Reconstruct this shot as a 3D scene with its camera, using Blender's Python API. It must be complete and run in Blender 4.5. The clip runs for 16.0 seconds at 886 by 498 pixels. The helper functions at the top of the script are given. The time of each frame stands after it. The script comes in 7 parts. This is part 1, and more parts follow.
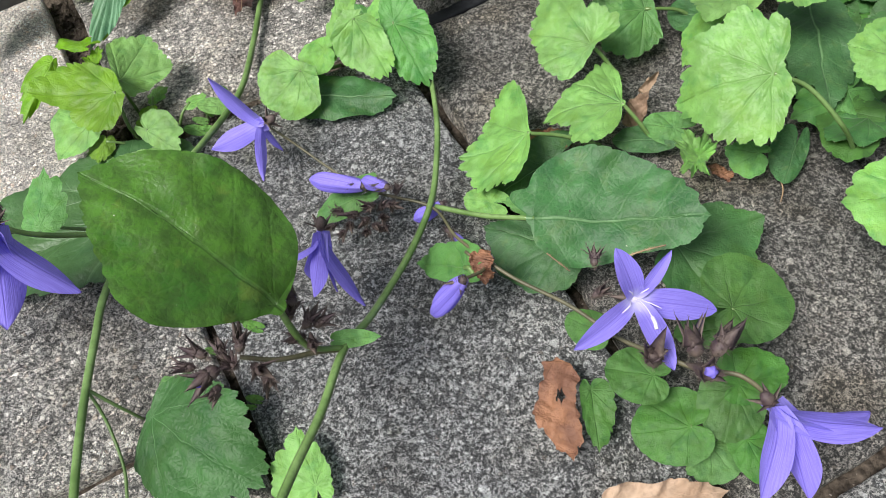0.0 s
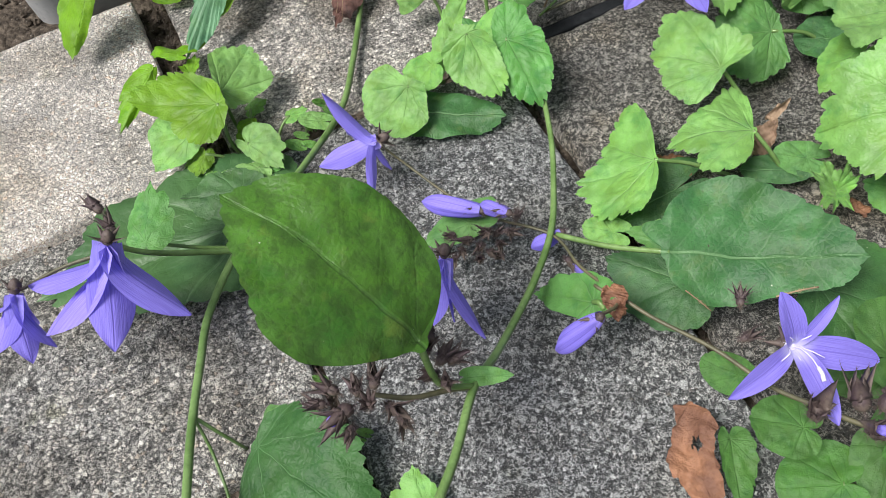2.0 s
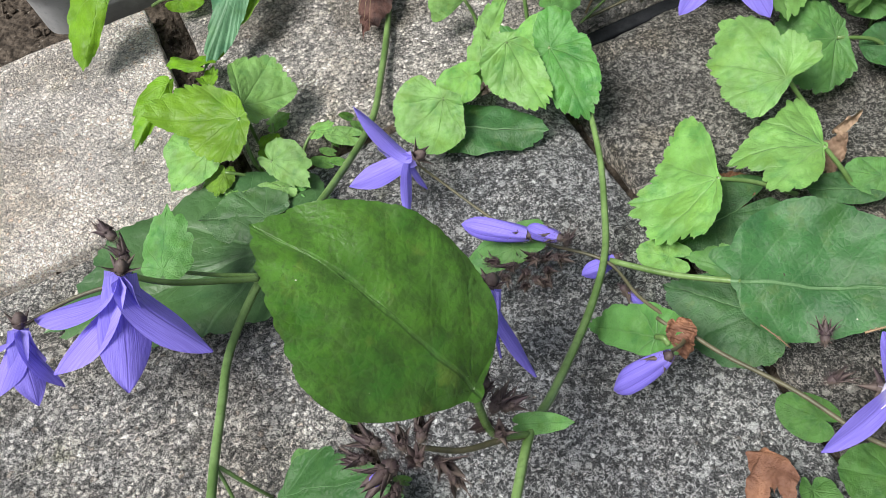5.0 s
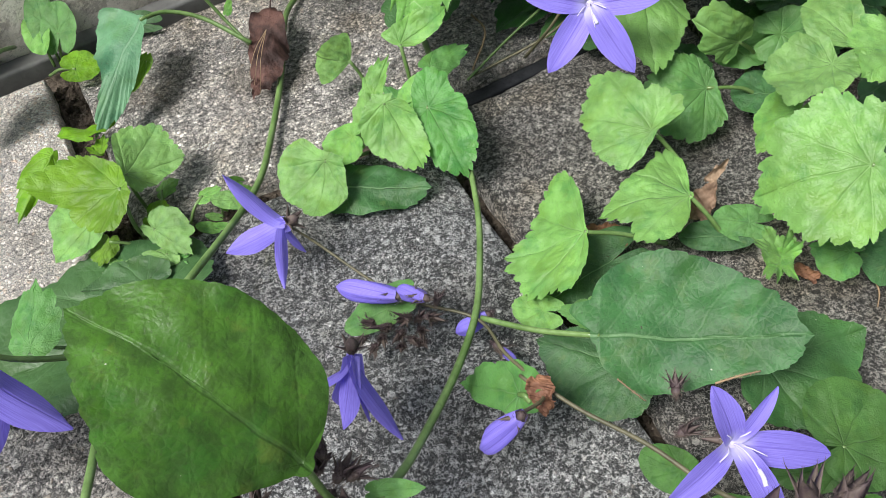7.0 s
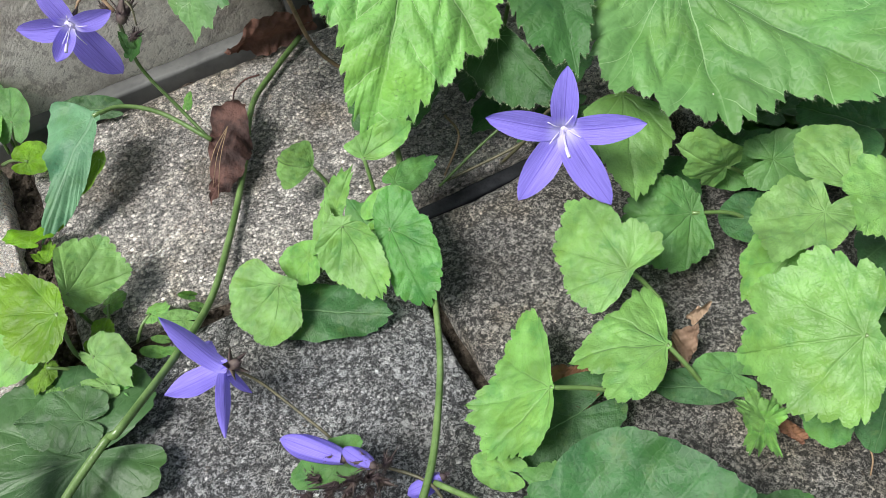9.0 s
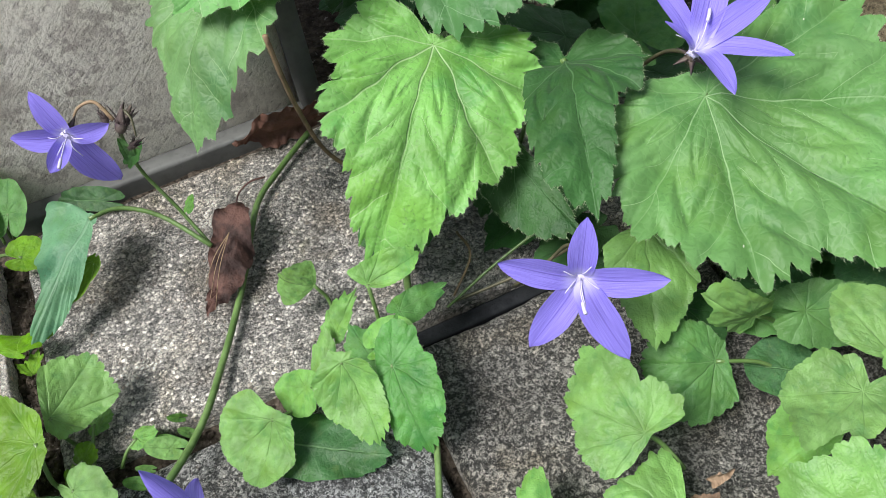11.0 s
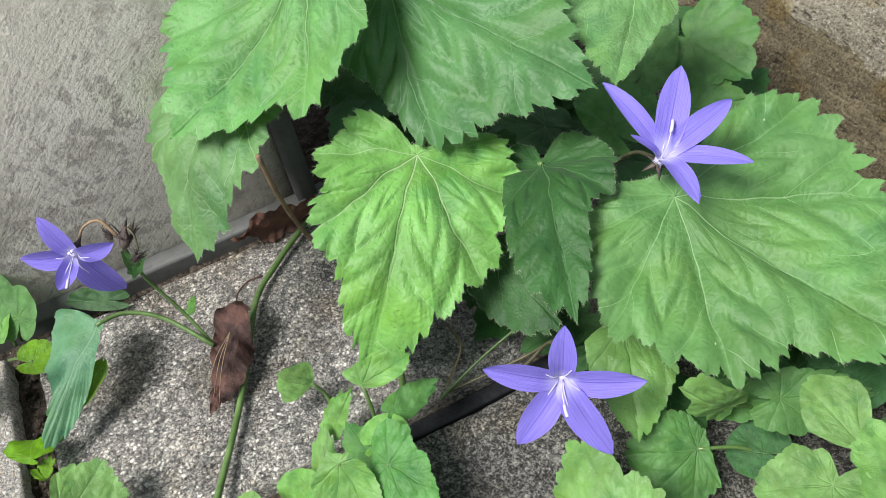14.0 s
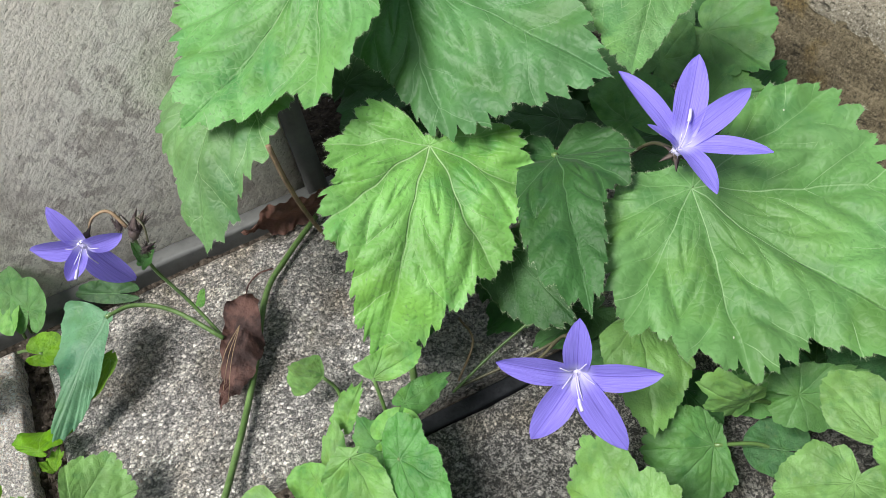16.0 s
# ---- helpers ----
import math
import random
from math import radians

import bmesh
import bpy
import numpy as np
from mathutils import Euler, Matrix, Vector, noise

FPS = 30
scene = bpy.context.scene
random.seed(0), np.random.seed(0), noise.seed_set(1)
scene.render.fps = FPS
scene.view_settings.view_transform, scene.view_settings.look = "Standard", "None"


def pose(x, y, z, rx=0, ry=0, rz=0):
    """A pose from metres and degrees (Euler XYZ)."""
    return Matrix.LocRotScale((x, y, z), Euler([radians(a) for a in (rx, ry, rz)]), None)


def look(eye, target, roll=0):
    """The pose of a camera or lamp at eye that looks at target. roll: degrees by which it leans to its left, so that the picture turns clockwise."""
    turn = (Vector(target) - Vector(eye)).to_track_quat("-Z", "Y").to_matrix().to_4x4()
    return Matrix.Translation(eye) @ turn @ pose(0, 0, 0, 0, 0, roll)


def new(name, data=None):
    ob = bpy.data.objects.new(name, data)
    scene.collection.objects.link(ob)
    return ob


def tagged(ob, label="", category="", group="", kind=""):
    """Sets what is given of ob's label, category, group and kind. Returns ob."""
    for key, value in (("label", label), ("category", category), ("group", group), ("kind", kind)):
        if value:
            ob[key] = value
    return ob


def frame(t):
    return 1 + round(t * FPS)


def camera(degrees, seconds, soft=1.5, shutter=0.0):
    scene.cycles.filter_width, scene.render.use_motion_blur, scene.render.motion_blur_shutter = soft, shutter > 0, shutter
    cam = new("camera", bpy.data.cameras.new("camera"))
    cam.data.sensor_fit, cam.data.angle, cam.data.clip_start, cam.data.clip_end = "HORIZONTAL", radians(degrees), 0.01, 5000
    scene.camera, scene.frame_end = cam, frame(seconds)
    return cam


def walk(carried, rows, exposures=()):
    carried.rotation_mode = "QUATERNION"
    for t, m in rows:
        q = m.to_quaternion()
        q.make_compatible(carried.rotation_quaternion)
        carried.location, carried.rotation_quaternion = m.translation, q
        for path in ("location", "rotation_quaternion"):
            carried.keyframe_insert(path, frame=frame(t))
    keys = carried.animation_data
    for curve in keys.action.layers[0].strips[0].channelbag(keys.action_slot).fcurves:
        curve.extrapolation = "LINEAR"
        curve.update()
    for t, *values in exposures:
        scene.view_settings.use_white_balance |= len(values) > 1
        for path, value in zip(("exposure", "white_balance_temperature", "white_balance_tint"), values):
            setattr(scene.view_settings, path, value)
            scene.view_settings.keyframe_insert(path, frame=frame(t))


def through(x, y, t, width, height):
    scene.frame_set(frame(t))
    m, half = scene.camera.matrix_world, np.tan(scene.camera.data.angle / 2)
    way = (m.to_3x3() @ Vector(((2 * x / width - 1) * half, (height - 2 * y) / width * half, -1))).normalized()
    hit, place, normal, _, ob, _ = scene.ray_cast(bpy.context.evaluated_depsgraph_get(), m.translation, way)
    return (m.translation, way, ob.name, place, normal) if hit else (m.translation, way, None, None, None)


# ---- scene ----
cam = camera(57.2, 16.0, soft=0.75)
METRES, EYE, TILT, LEAN, TURN = 0.207, 0.2124, -59.36, 4.77, -0.14
ROWS = [
    (0.0, 0.0, 0.0, 0.0, 0.0, -0.0, -0.0),
    (0.5, -0.026, 0.0151, 0.0122, 0.41, 0.28, -0.42),
    (1.0, -0.0698, 0.031, 0.0255, 1.07, 0.45, -0.9),
    (1.5, -0.1035, 0.0427, 0.0246, 1.46, 0.48, -1.34),
    (2.0, -0.13, 0.0564, 0.0242, 1.65, 0.61, -1.87),
    (2.5, -0.1369, 0.0608, 0.0432, 1.49, 0.93, -2.33),
    (3.0, -0.1569, 0.0892, 0.0513, 1.76, 0.94, -2.65),
    (5.5, -0.1761, 0.1492, 0.0458, 2.11, 1.56, -1.15),
    (6.0, -0.1476, 0.141, 0.0448, 1.75, 2.49, -0.38),
    (6.5, -0.0949, 0.1392, 0.059, 1.22, 3.38, 0.3),
    (7.0, -0.0408, 0.1438, 0.0745, 0.96, 4.06, 0.55),
    (7.5, -0.0173, 0.1697, 0.1133, 0.85, 4.55, 0.46),
    (8.0, -0.0031, 0.1768, 0.1671, 1.09, 4.09, 0.24),
    (10.5, 0.0403, 0.2712, 0.3783, 2.35, 4.62, -2.31),
    (11.0, 0.0296, 0.2687, 0.4186, 2.65, 5.21, -2.88),
    (11.5, 0.0462, 0.2597, 0.4491, 2.74, 5.8, -3.07),
    (12.0, 0.0436, 0.2397, 0.4792, 2.81, 6.07, -2.81),
    (12.5, 0.0386, 0.2379, 0.4924, 3.01, 6.62, -2.36),
    (13.0, 0.0464, 0.2308, 0.4967, 3.2, 7.03, -1.68),
    (13.5, 0.0509, 0.2176, 0.5091, 3.33, 7.3, -1.07),
    (14.0, 0.0538, 0.2047, 0.5041, 3.27, 7.52, -0.74),
    (14.5, 0.0508, 0.2036, 0.4976, 3.49, 7.63, -0.67),
    (15.0, 0.0579, 0.2049, 0.4919, 3.59, 7.59, -0.68),
    (15.5, 0.0491, 0.217, 0.4927, 3.85, 7.54, -0.81),
    (16.0, 0.0497, 0.2215, 0.4968, 3.95, 7.43, -1.03),
]
# bellflowers on old concrete paving: lengths below in centimetres, scaled by CM
CM = 0.01
EXPOSE = [(0.0, 0.66, 6150, 10), (8.0, 0.61, 6100, 10), (11.0, 0.56, 6050, 9), (16.0, 0.50, 6050, 9)]
walk(cam, [(t, pose(0, 0, EYE, TILT, LEAN, TURN) @ pose(METRES * x, METRES * y, METRES * z, 90 + pitch, roll, yaw)) for t, x, y, z, yaw, pitch, roll in ROWS], EXPOSE)

# ---- light: bright overcast sky, weak soft sun from the left ----
SUN_WAY = Vector((0.48, 0.34, -1.0)).normalized()
world = bpy.data.worlds.new("sky")
scene.world = world
world.use_nodes = True
wn, wl = world.node_tree.nodes, world.node_tree.links
sky = wn.new("ShaderNodeTexSky")
sky.sky_type, sky.sun_disc = "NISHITA", False
sky.sun_elevation = math.asin(-SUN_WAY.z)
sky.sun_rotation = math.atan2(-SUN_WAY.x, -SUN_WAY.y)
sky.air_density, sky.dust_density, sky.ozone_density = 1.0, 4.0, 1.0
cloud = wn.new("ShaderNodeMix")
cloud.data_type = "RGBA"
cloud.inputs[0].default_value = 0.6
cloud.inputs[7].default_value = (6.5, 6.7, 6.8, 1)
wl.new(sky.outputs[0], cloud.inputs[6])
wl.new(cloud.outputs[2], wn["Background"].inputs[0])
wn["Background"].inputs[1].default_value = 0.060
sun = new("sun", bpy.data.lights.new("sun", "SUN"))
sun.data.energy, sun.data.angle, sun.data.color = 4.6, radians(24), (1.0, 0.95, 0.86)
sun.matrix_world = look((0, 0, 3), Vector((0, 0, 3)) + SUN_WAY)


# ---- node helpers ----
class Nodes:
    def __init__(self, name):
        self.mat = bpy.data.materials.new(name)
        self.mat.use_nodes = True
        self.tree = self.mat.node_tree
        self.tree.nodes.clear()

    def node(self, kind):
        return self.tree.nodes.new(kind)

    def vector(self, op):
        n = self.node("ShaderNodeVectorMath")
        n.operation = op
        return n

    def put(self, socket, value):
        if isinstance(value, bpy.types.NodeSocket):
            self.tree.links.new(value, socket)
        elif value is not None:
            socket.default_value = (*value, 1.0) if isinstance(value, tuple) and len(value) == 3 and socket.type == "RGBA" else value

    def math(self, op, a, b=None, c=None):
        n = self.node("ShaderNodeMath")
        n.operation = op
        for i, v in enumerate((a, b, c)):
            self.put(n.inputs[i], v)
        return n.outputs[0]

    def mix(self, f, a, b, blend="MIX"):
        n = self.node("ShaderNodeMix")
        n.data_type, n.blend_type = "RGBA", blend
        self.put(n.inputs[0], f), self.put(n.inputs[6], a), self.put(n.inputs[7], b)
        return n.outputs[2]

    def ramp(self, f, lo, hi, a=0.0, b=1.0):
        n = self.node("ShaderNodeMapRange")
        n.interpolation_type = "SMOOTHSTEP"
        for i, v in enumerate((f, lo, hi, a, b)):
            self.put(n.inputs[i], v)
        return n.outputs[0]

    def noise(self, vec, scale, detail=3.0, rough=0.55, which=0):
        n = self.node("ShaderNodeTexNoise")
        self.put(n.inputs["Vector"], vec)
        n.inputs["Scale"].default_value, n.inputs["Detail"].default_value, n.inputs["Roughness"].default_value = scale, detail, rough
        return n.outputs[which]

    def voronoi(self, vec, scale, feature="F1", out="Distance"):
        n = self.node("ShaderNodeTexVoronoi")
        n.feature = feature
        self.put(n.inputs["Vector"], vec)
        n.inputs["Scale"].default_value = scale
        return n.outputs[out]

    def bump(self, height, strength, distance):
        n = self.node("ShaderNodeBump")
        n.inputs["Strength"].default_value, n.inputs["Distance"].default_value = strength, distance
        self.put(n.inputs["Height"], height)
        return n.outputs[0]

    def surface(self, color, rough, normal=None, spec=0.5, through=0.0, glow=None, down=0.0):
        p = self.node("ShaderNodeBsdfPrincipled")
        self.put(p.inputs["Base Color"], color), self.put(p.inputs["Roughness"], rough)
        p.inputs["Specular IOR Level"].default_value = spec
        p.inputs["Sheen Weight"].default_value, p.inputs["Sheen Roughness"].default_value = down, 0.45
        if normal is not None:
            self.put(p.inputs["Normal"], normal)
        end = p.outputs[0]
        if through:
            tr = self.node("ShaderNodeBsdfTranslucent")
            self.put(tr.inputs[0], glow if glow is not None else color)
            m = self.node("ShaderNodeMixShader")
            m.inputs[0].default_value = through
            self.tree.links.new(end, m.inputs[1]), self.tree.links.new(tr.outputs[0], m.inputs[2])
            end = m.outputs[0]
        out = self.node("ShaderNodeOutputMaterial")
        self.tree.links.new(end, out.inputs[0])
        return self.mat


def leaf_material(name, base, vein, style="palm", gloss=0.45, net=0.35, through=0.3, mottle=0.25, relief=0.18, strength=1.0, blotch=0.0, vein_width=1.0):
    n = Nodes(name)
    uv = n.node("ShaderNodeUVMap").outputs[0]
    rnd = n.node("ShaderNodeObjectInfo").outputs["Random"]
    own = n.node("ShaderNodeCombineXYZ")
    n.put(own.inputs[0], n.math("MULTIPLY", rnd, 37.0)), n.put(own.inputs[1], n.math("MULTIPLY", rnd, 91.0))
    move = n.vector("ADD")
    n.put(move.inputs[0], uv), n.put(move.inputs[1], own.outputs[0])
    at = move.outputs[0]
    bend = n.vector("SCALE")
    off = n.vector("SUBTRACT")
    n.put(off.inputs[0], n.noise(at, 2.6, 2.0, which=1))
    off.inputs[1].default_value = (0.5, 0.5, 0.5)
    n.put(bend.inputs[0], off.outputs[0])
    bend.inputs["Scale"].default_value = 0.13 if style == "palm" else 0.09
    bent = n.vector("ADD")
    n.put(bent.inputs[0], uv), n.put(bent.inputs[1], bend.outputs[0])
    sep = n.node("ShaderNodeSeparateXYZ")
    n.put(sep.inputs[0], bent.outputs[0])
    flat = n.node("ShaderNodeSeparateXYZ")
    n.put(flat.inputs[0], uv)
    near_base = n.ramp(n.math("ADD", n.math("ABSOLUTE", flat.outputs[0]), n.math("ABSOLUTE", flat.outputs[1])), 0.0, 0.25)
    x = n.math("ADD", flat.outputs[0], n.math("MULTIPLY", near_base, n.math("SUBTRACT", sep.outputs[0], flat.outputs[0])))
    y = n.math("ADD", flat.outputs[1], n.math("MULTIPLY", near_base, n.math("SUBTRACT", sep.outputs[1], flat.outputs[1])))
    if style == "palm":
        ang = n.math("ARCTAN2", x, y)
        rho = n.math("SQRT", n.math("ADD", n.math("MULTIPLY", x, x), n.math("MULTIPLY", y, y)))
        d = n.math("MULTIPLY", n.math("PINGPONG", ang, 0.34), rho)
        side = n.math("PINGPONG", n.math("SUBTRACT", rho, n.math("MULTIPLY", n.math("PINGPONG", ang, 0.34), 0.9)), 0.105)
        side = n.math("MULTIPLY", side, 0.8)
        fade = n.math("MULTIPLY", n.ramp(n.math("ABSOLUTE", ang), 2.5, 0.3, 0.2, 1.0), n.ramp(rho, 0.80, 0.10, 0.15, 1.0))
    else:
        d = n.math("ABSOLUTE", x)
        side = n.math("PINGPONG", n.math("SUBTRACT", y, n.math("MULTIPLY", n.math("POWER", n.math("ABSOLUTE", x), 0.8), 0.6)), 0.11)
        side = n.math("MULTIPLY", side, 0.75)
        fade = n.ramp(y, 1.0, 0.2, 0.4, 1.0)
    main = n.math("MULTIPLY", n.ramp(d, 0.003 * vein_width, 0.013 * vein_width, 1.0, 0.0), fade)
    second = n.math("MULTIPLY", n.ramp(side, 0.001, 0.009 * vein_width, 1.0, 0.0), n.ramp(n.noise(at, 5.0, 2.0), 0.42, 0.58) if style == "palm" else 0.5)
    warp = n.vector("ADD")
    n.put(warp.inputs[0], at)
    sc = n.vector("SCALE")
    n.put(sc.inputs[0], n.noise(at, 7.0, which=1))
    sc.inputs["Scale"].default_value = 0.07
    n.put(warp.inputs[1], sc.outputs[0])
    cell = n.voronoi(warp.outputs[0], 26.0, "DISTANCE_TO_EDGE")
    mesh = n.math("MULTIPLY", n.ramp(cell, 0.0, 0.10, 1.0, 0.0), n.ramp(n.noise(at, 4.0, 2.0), 0.35, 0.65))
    veins = n.math("MINIMUM", n.math("ADD", n.math("ADD", n.math("MULTIPLY", main, 0.62 * strength), n.math("MULTIPLY", second, (0.26 if vein_width == 1.0 else 0.42) * strength)), n.math("MULTIPLY", mesh, net * 0.4)), 1.0)
    big = n.noise(at, 2.4, 4.0)
    col = n.mix(n.ramp(big, 0.3, 0.7), tuple(c * (1 - mottle) for c in base), tuple(min(1, c * (1 + mottle)) for c in base))
    tint = n.noise(at, 1.7, 3.0)
    col = n.mix(n.ramp(tint, 0.52, 0.72, 0.0, 0.5), col, (base[0] * 1.2, base[1] * 1.08, base[2] * 0.75))
    deep = n.noise(at, 2.9, 5.0, 0.62)
    col = n.mix(n.ramp(deep, 0.50, 0.34, 0.0, 0.75), col, (base[0] * 0.55, base[1] * 0.70, base[2] * 0.72))
    # pale patches paint the hairs' sheen into the colour, between deeper yellow-green ones
    sheen_patch = n.noise(at, 3.6, 3.0, 0.5)
    grey = sum(base) / 3
    col = n.mix(n.ramp(sheen_patch, 0.50, 0.68, 0.0, 0.55), col, tuple(0.86 * c * 1.28 + 0.14 * grey * 1.28 for c in base))
    col = n.mix(n.ramp(sheen_patch, 0.46, 0.30, 0.0, 0.5), col, (base[0] * 0.80, base[1] * 0.78, base[2] * 0.50))
    warm = n.node("ShaderNodeHueSaturation")
    n.put(warm.inputs["Hue"], n.math("ADD", 0.498, n.math("MULTIPLY", rnd, 0.010)))
    n.put(warm.inputs["Saturation"], n.math("ADD", 1.0, n.math("MULTIPLY", rnd, 0.12)))
    n.put(warm.inputs["Value"], n.math("ADD", 0.88, n.math("MULTIPLY", rnd, 0.24)))
    n.put(warm.inputs["Color"], col)
    col = n.mix(n.ramp(n.noise(at, 60.0, 3.0), 0.55, 0.72, 0.0, 0.8), warm.outputs[0], tuple(c * 0.72 for c in base))
    if blotch:
        col = n.mix(n.ramp(n.noise(at, 11.0, 5.0, 0.7), 0.42, 0.62, 0.0, blotch), col, tuple(c * 0.45 for c in base))
        col = n.mix(n.ramp(n.noise(at, 5.0, 4.0, 0.6), 0.56, 0.70, 0.0, 0.6), col, (base[0] * 1.7, base[1] * 1.25, base[2]))
        col = n.mix(n.ramp(n.noise(at, 14.0, 2.0, 0.5), 0.76, 0.79), col, (0.03, 0.025, 0.015))
    # shade of the creases beside the veins is painted as darker green
    furrow_shade = n.math("MULTIPLY", n.math("MULTIPLY", n.ramp(d, 0.050 * vein_width + 0.020, 0.006, 0.0, 1.0), fade), n.ramp(n.noise(at, 3.0, 3.0, 0.6), 0.36, 0.62, 0.25, 1.0))
    col = n.mix(n.math("MULTIPLY", furrow_shade, 0.42 * min(strength, 1.1)), col, (base[0] * 0.62, base[1] * 0.70, base[2] * 0.55))
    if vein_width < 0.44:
        # deeper green beside the main veins paints the shade of sunken hollows
        hollow_shade = n.math("MULTIPLY", n.ramp(n.math("ADD", d, n.math("MULTIPLY", n.math("SUBTRACT", n.noise(at, 9.0, 4.0, 0.65), 0.5), 0.10)), 0.062, 0.004, 0.0, 1.0), n.ramp(n.noise(at, 2.6, 3.0, 0.6), 0.44, 0.60, 0.08, 1.0))
        col = n.mix(n.math("MULTIPLY", n.math("MULTIPLY", hollow_shade, fade), 0.85), col, (base[0] * 0.38, base[1] * 0.56, base[2] * 0.30))
    col = n.mix(veins, col, vein)
    speck = n.noise(at, 34.0, 1.0)
    col = n.mix(n.ramp(speck, 0.80, 0.82, 0.0, 0.7), col, (0.55, 0.58, 0.45))
    pucker = n.voronoi(warp.outputs[0], 13.0, "SMOOTH_F1")
    h = n.math("SUBTRACT", n.math("MULTIPLY", n.ramp(cell, -0.2, 0.55), relief * 1.5), n.math("MULTIPLY", n.math("ADD", main, n.math("MULTIPLY", second, 0.3)), 0.6))
    h = n.math("SUBTRACT", h, n.math("MULTIPLY", pucker, 0.55))
    h = n.math("ADD", h, n.math("MULTIPLY", n.noise(at, 70.0, 3.0, 0.6), 0.25))
    h = n.math("ADD", h, n.math("MULTIPLY", n.noise(at, 8.0, 3.0, 0.5), 0.9))
    nor = n.bump(h, 0.55, 0.0006)
    glow = n.mix(1.0, col, (1.0, 1.0, 0.55), "MULTIPLY")
    return n.surface(col, gloss, nor, 0.32, through, glow, 0.05)


LEAF_LIGHT = leaf_material("fresh_leaf", (0.182, 0.345, 0.096), (0.34, 0.49, 0.22), gloss=0.42, strength=0.26, net=0.16)
LEAF_YELLOW = leaf_material("young_leaf", (0.138, 0.270, 0.019), (0.29, 0.44, 0.13), gloss=0.46, strength=0.35, net=0.22)
LEAF_MID = leaf_material("mid_leaf", (0.104, 0.234, 0.066), (0.20, 0.35, 0.15), gloss=0.45, strength=0.4)
# round leaves: base darkened for the shade they stand in
LEAF_ROUND = leaf_material("round_leaf", (0.068, 0.158, 0.036), (0.12, 0.23, 0.08), gloss=0.46, net=0.1, strength=0.2)
LEAF_DARK = leaf_material("dark_leaf", (0.046, 0.114, 0.039), (0.15, 0.27, 0.12), style="feather", gloss=0.52, blotch=0.25, through=0.22)
LEAF_OLD = leaf_material("old_leaf", (0.052, 0.122, 0.038), (0.13, 0.24, 0.10), gloss=0.45, strength=0.6, through=0.22)
LEAF_NEAR = leaf_material("near_leaf", (0.068, 0.140, 0.028), (0.10, 0.19, 0.06), style="feather", gloss=0.42, net=0.4, through=0.3, blotch=0.6, strength=0.35)
LEAF_BLUE = leaf_material("bluish_leaf", (0.118, 0.238, 0.128), (0.27, 0.41, 0.28), style="feather", gloss=0.5, net=0.2, strength=0.6)
# paler and darker copies of the large leaf also carry how each is lit
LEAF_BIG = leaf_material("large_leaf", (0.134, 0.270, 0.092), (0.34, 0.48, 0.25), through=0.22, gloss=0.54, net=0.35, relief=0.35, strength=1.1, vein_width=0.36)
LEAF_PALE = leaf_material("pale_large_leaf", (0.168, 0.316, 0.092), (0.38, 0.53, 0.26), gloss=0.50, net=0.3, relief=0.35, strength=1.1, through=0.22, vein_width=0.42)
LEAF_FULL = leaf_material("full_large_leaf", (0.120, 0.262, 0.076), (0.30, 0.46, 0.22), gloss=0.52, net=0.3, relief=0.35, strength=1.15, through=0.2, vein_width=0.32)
# bluish sky sheen is put into this base colour
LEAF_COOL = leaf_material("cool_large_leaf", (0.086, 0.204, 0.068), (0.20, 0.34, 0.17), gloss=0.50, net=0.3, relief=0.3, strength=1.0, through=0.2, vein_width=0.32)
# very dark base: holds shade between the leaves besides their own green
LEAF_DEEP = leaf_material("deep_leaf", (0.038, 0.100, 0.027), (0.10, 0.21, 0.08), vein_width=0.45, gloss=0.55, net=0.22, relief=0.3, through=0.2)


def plain_material(name, col, col2, scale, rough=0.6, bump=0.4, dist=0.0004, through=0.0, spec=0.4):
    n = Nodes(name)
    pos = n.node("ShaderNodeTexCoord").outputs["Object"]
    a = n.noise(pos, scale, 5.0, 0.6)
    b = n.noise(pos, scale * 7, 3.0, 0.6)
    c = n.mix(n.ramp(a, 0.35, 0.65), col, col2)
    c = n.mix(n.math("MULTIPLY", n.ramp(b, 0.5, 0.7), 0.35), c, tuple(v * 0.5 for v in col))
    return n.surface(c, rough, n.bump(b, bump, dist), spec, through)


STEM = plain_material("green_stem", (0.075, 0.135, 0.034), (0.135, 0.215, 0.070), 90, 0.34)
STEM_DARK = plain_material("purplish_stem", (0.060, 0.058, 0.030), (0.10, 0.09, 0.05), 150, 0.5)
TWIG = plain_material("dry_twig", (0.30, 0.21, 0.12), (0.15, 0.10, 0.06), 120, 0.7)
LEAF_HAIR = plain_material("pale_leaf_hair", (0.30, 0.40, 0.20), (0.40, 0.48, 0.30), 200, 0.5, 0.1, 0.0002, 0.4)
SEPAL = plain_material("dark_sepal", (0.048, 0.030, 0.036), (0.10, 0.076, 0.062), 200, 0.65)
STYLE = plain_material("white_style", (0.58, 0.55, 0.70), (0.48, 0.44, 0.66), 200, 0.5)
DRY_DARK = plain_material("dark_dry_leaf", (0.026, 0.012, 0.010), (0.115, 0.056, 0.044), 110, 0.75, 0.7, 0.0008, 0.15)
DRY_ORANGE = plain_material("orange_dry_leaf", (0.27, 0.130, 0.070), (0.14, 0.065, 0.040), 90, 0.7, 0.8, 0.001, 0.15)
DRY_PALE = plain_material("pale_dry_leaf", (0.42, 0.30, 0.21), (0.30, 0.20, 0.13), 90, 0.75, 0.6, 0.0008, 0.15)
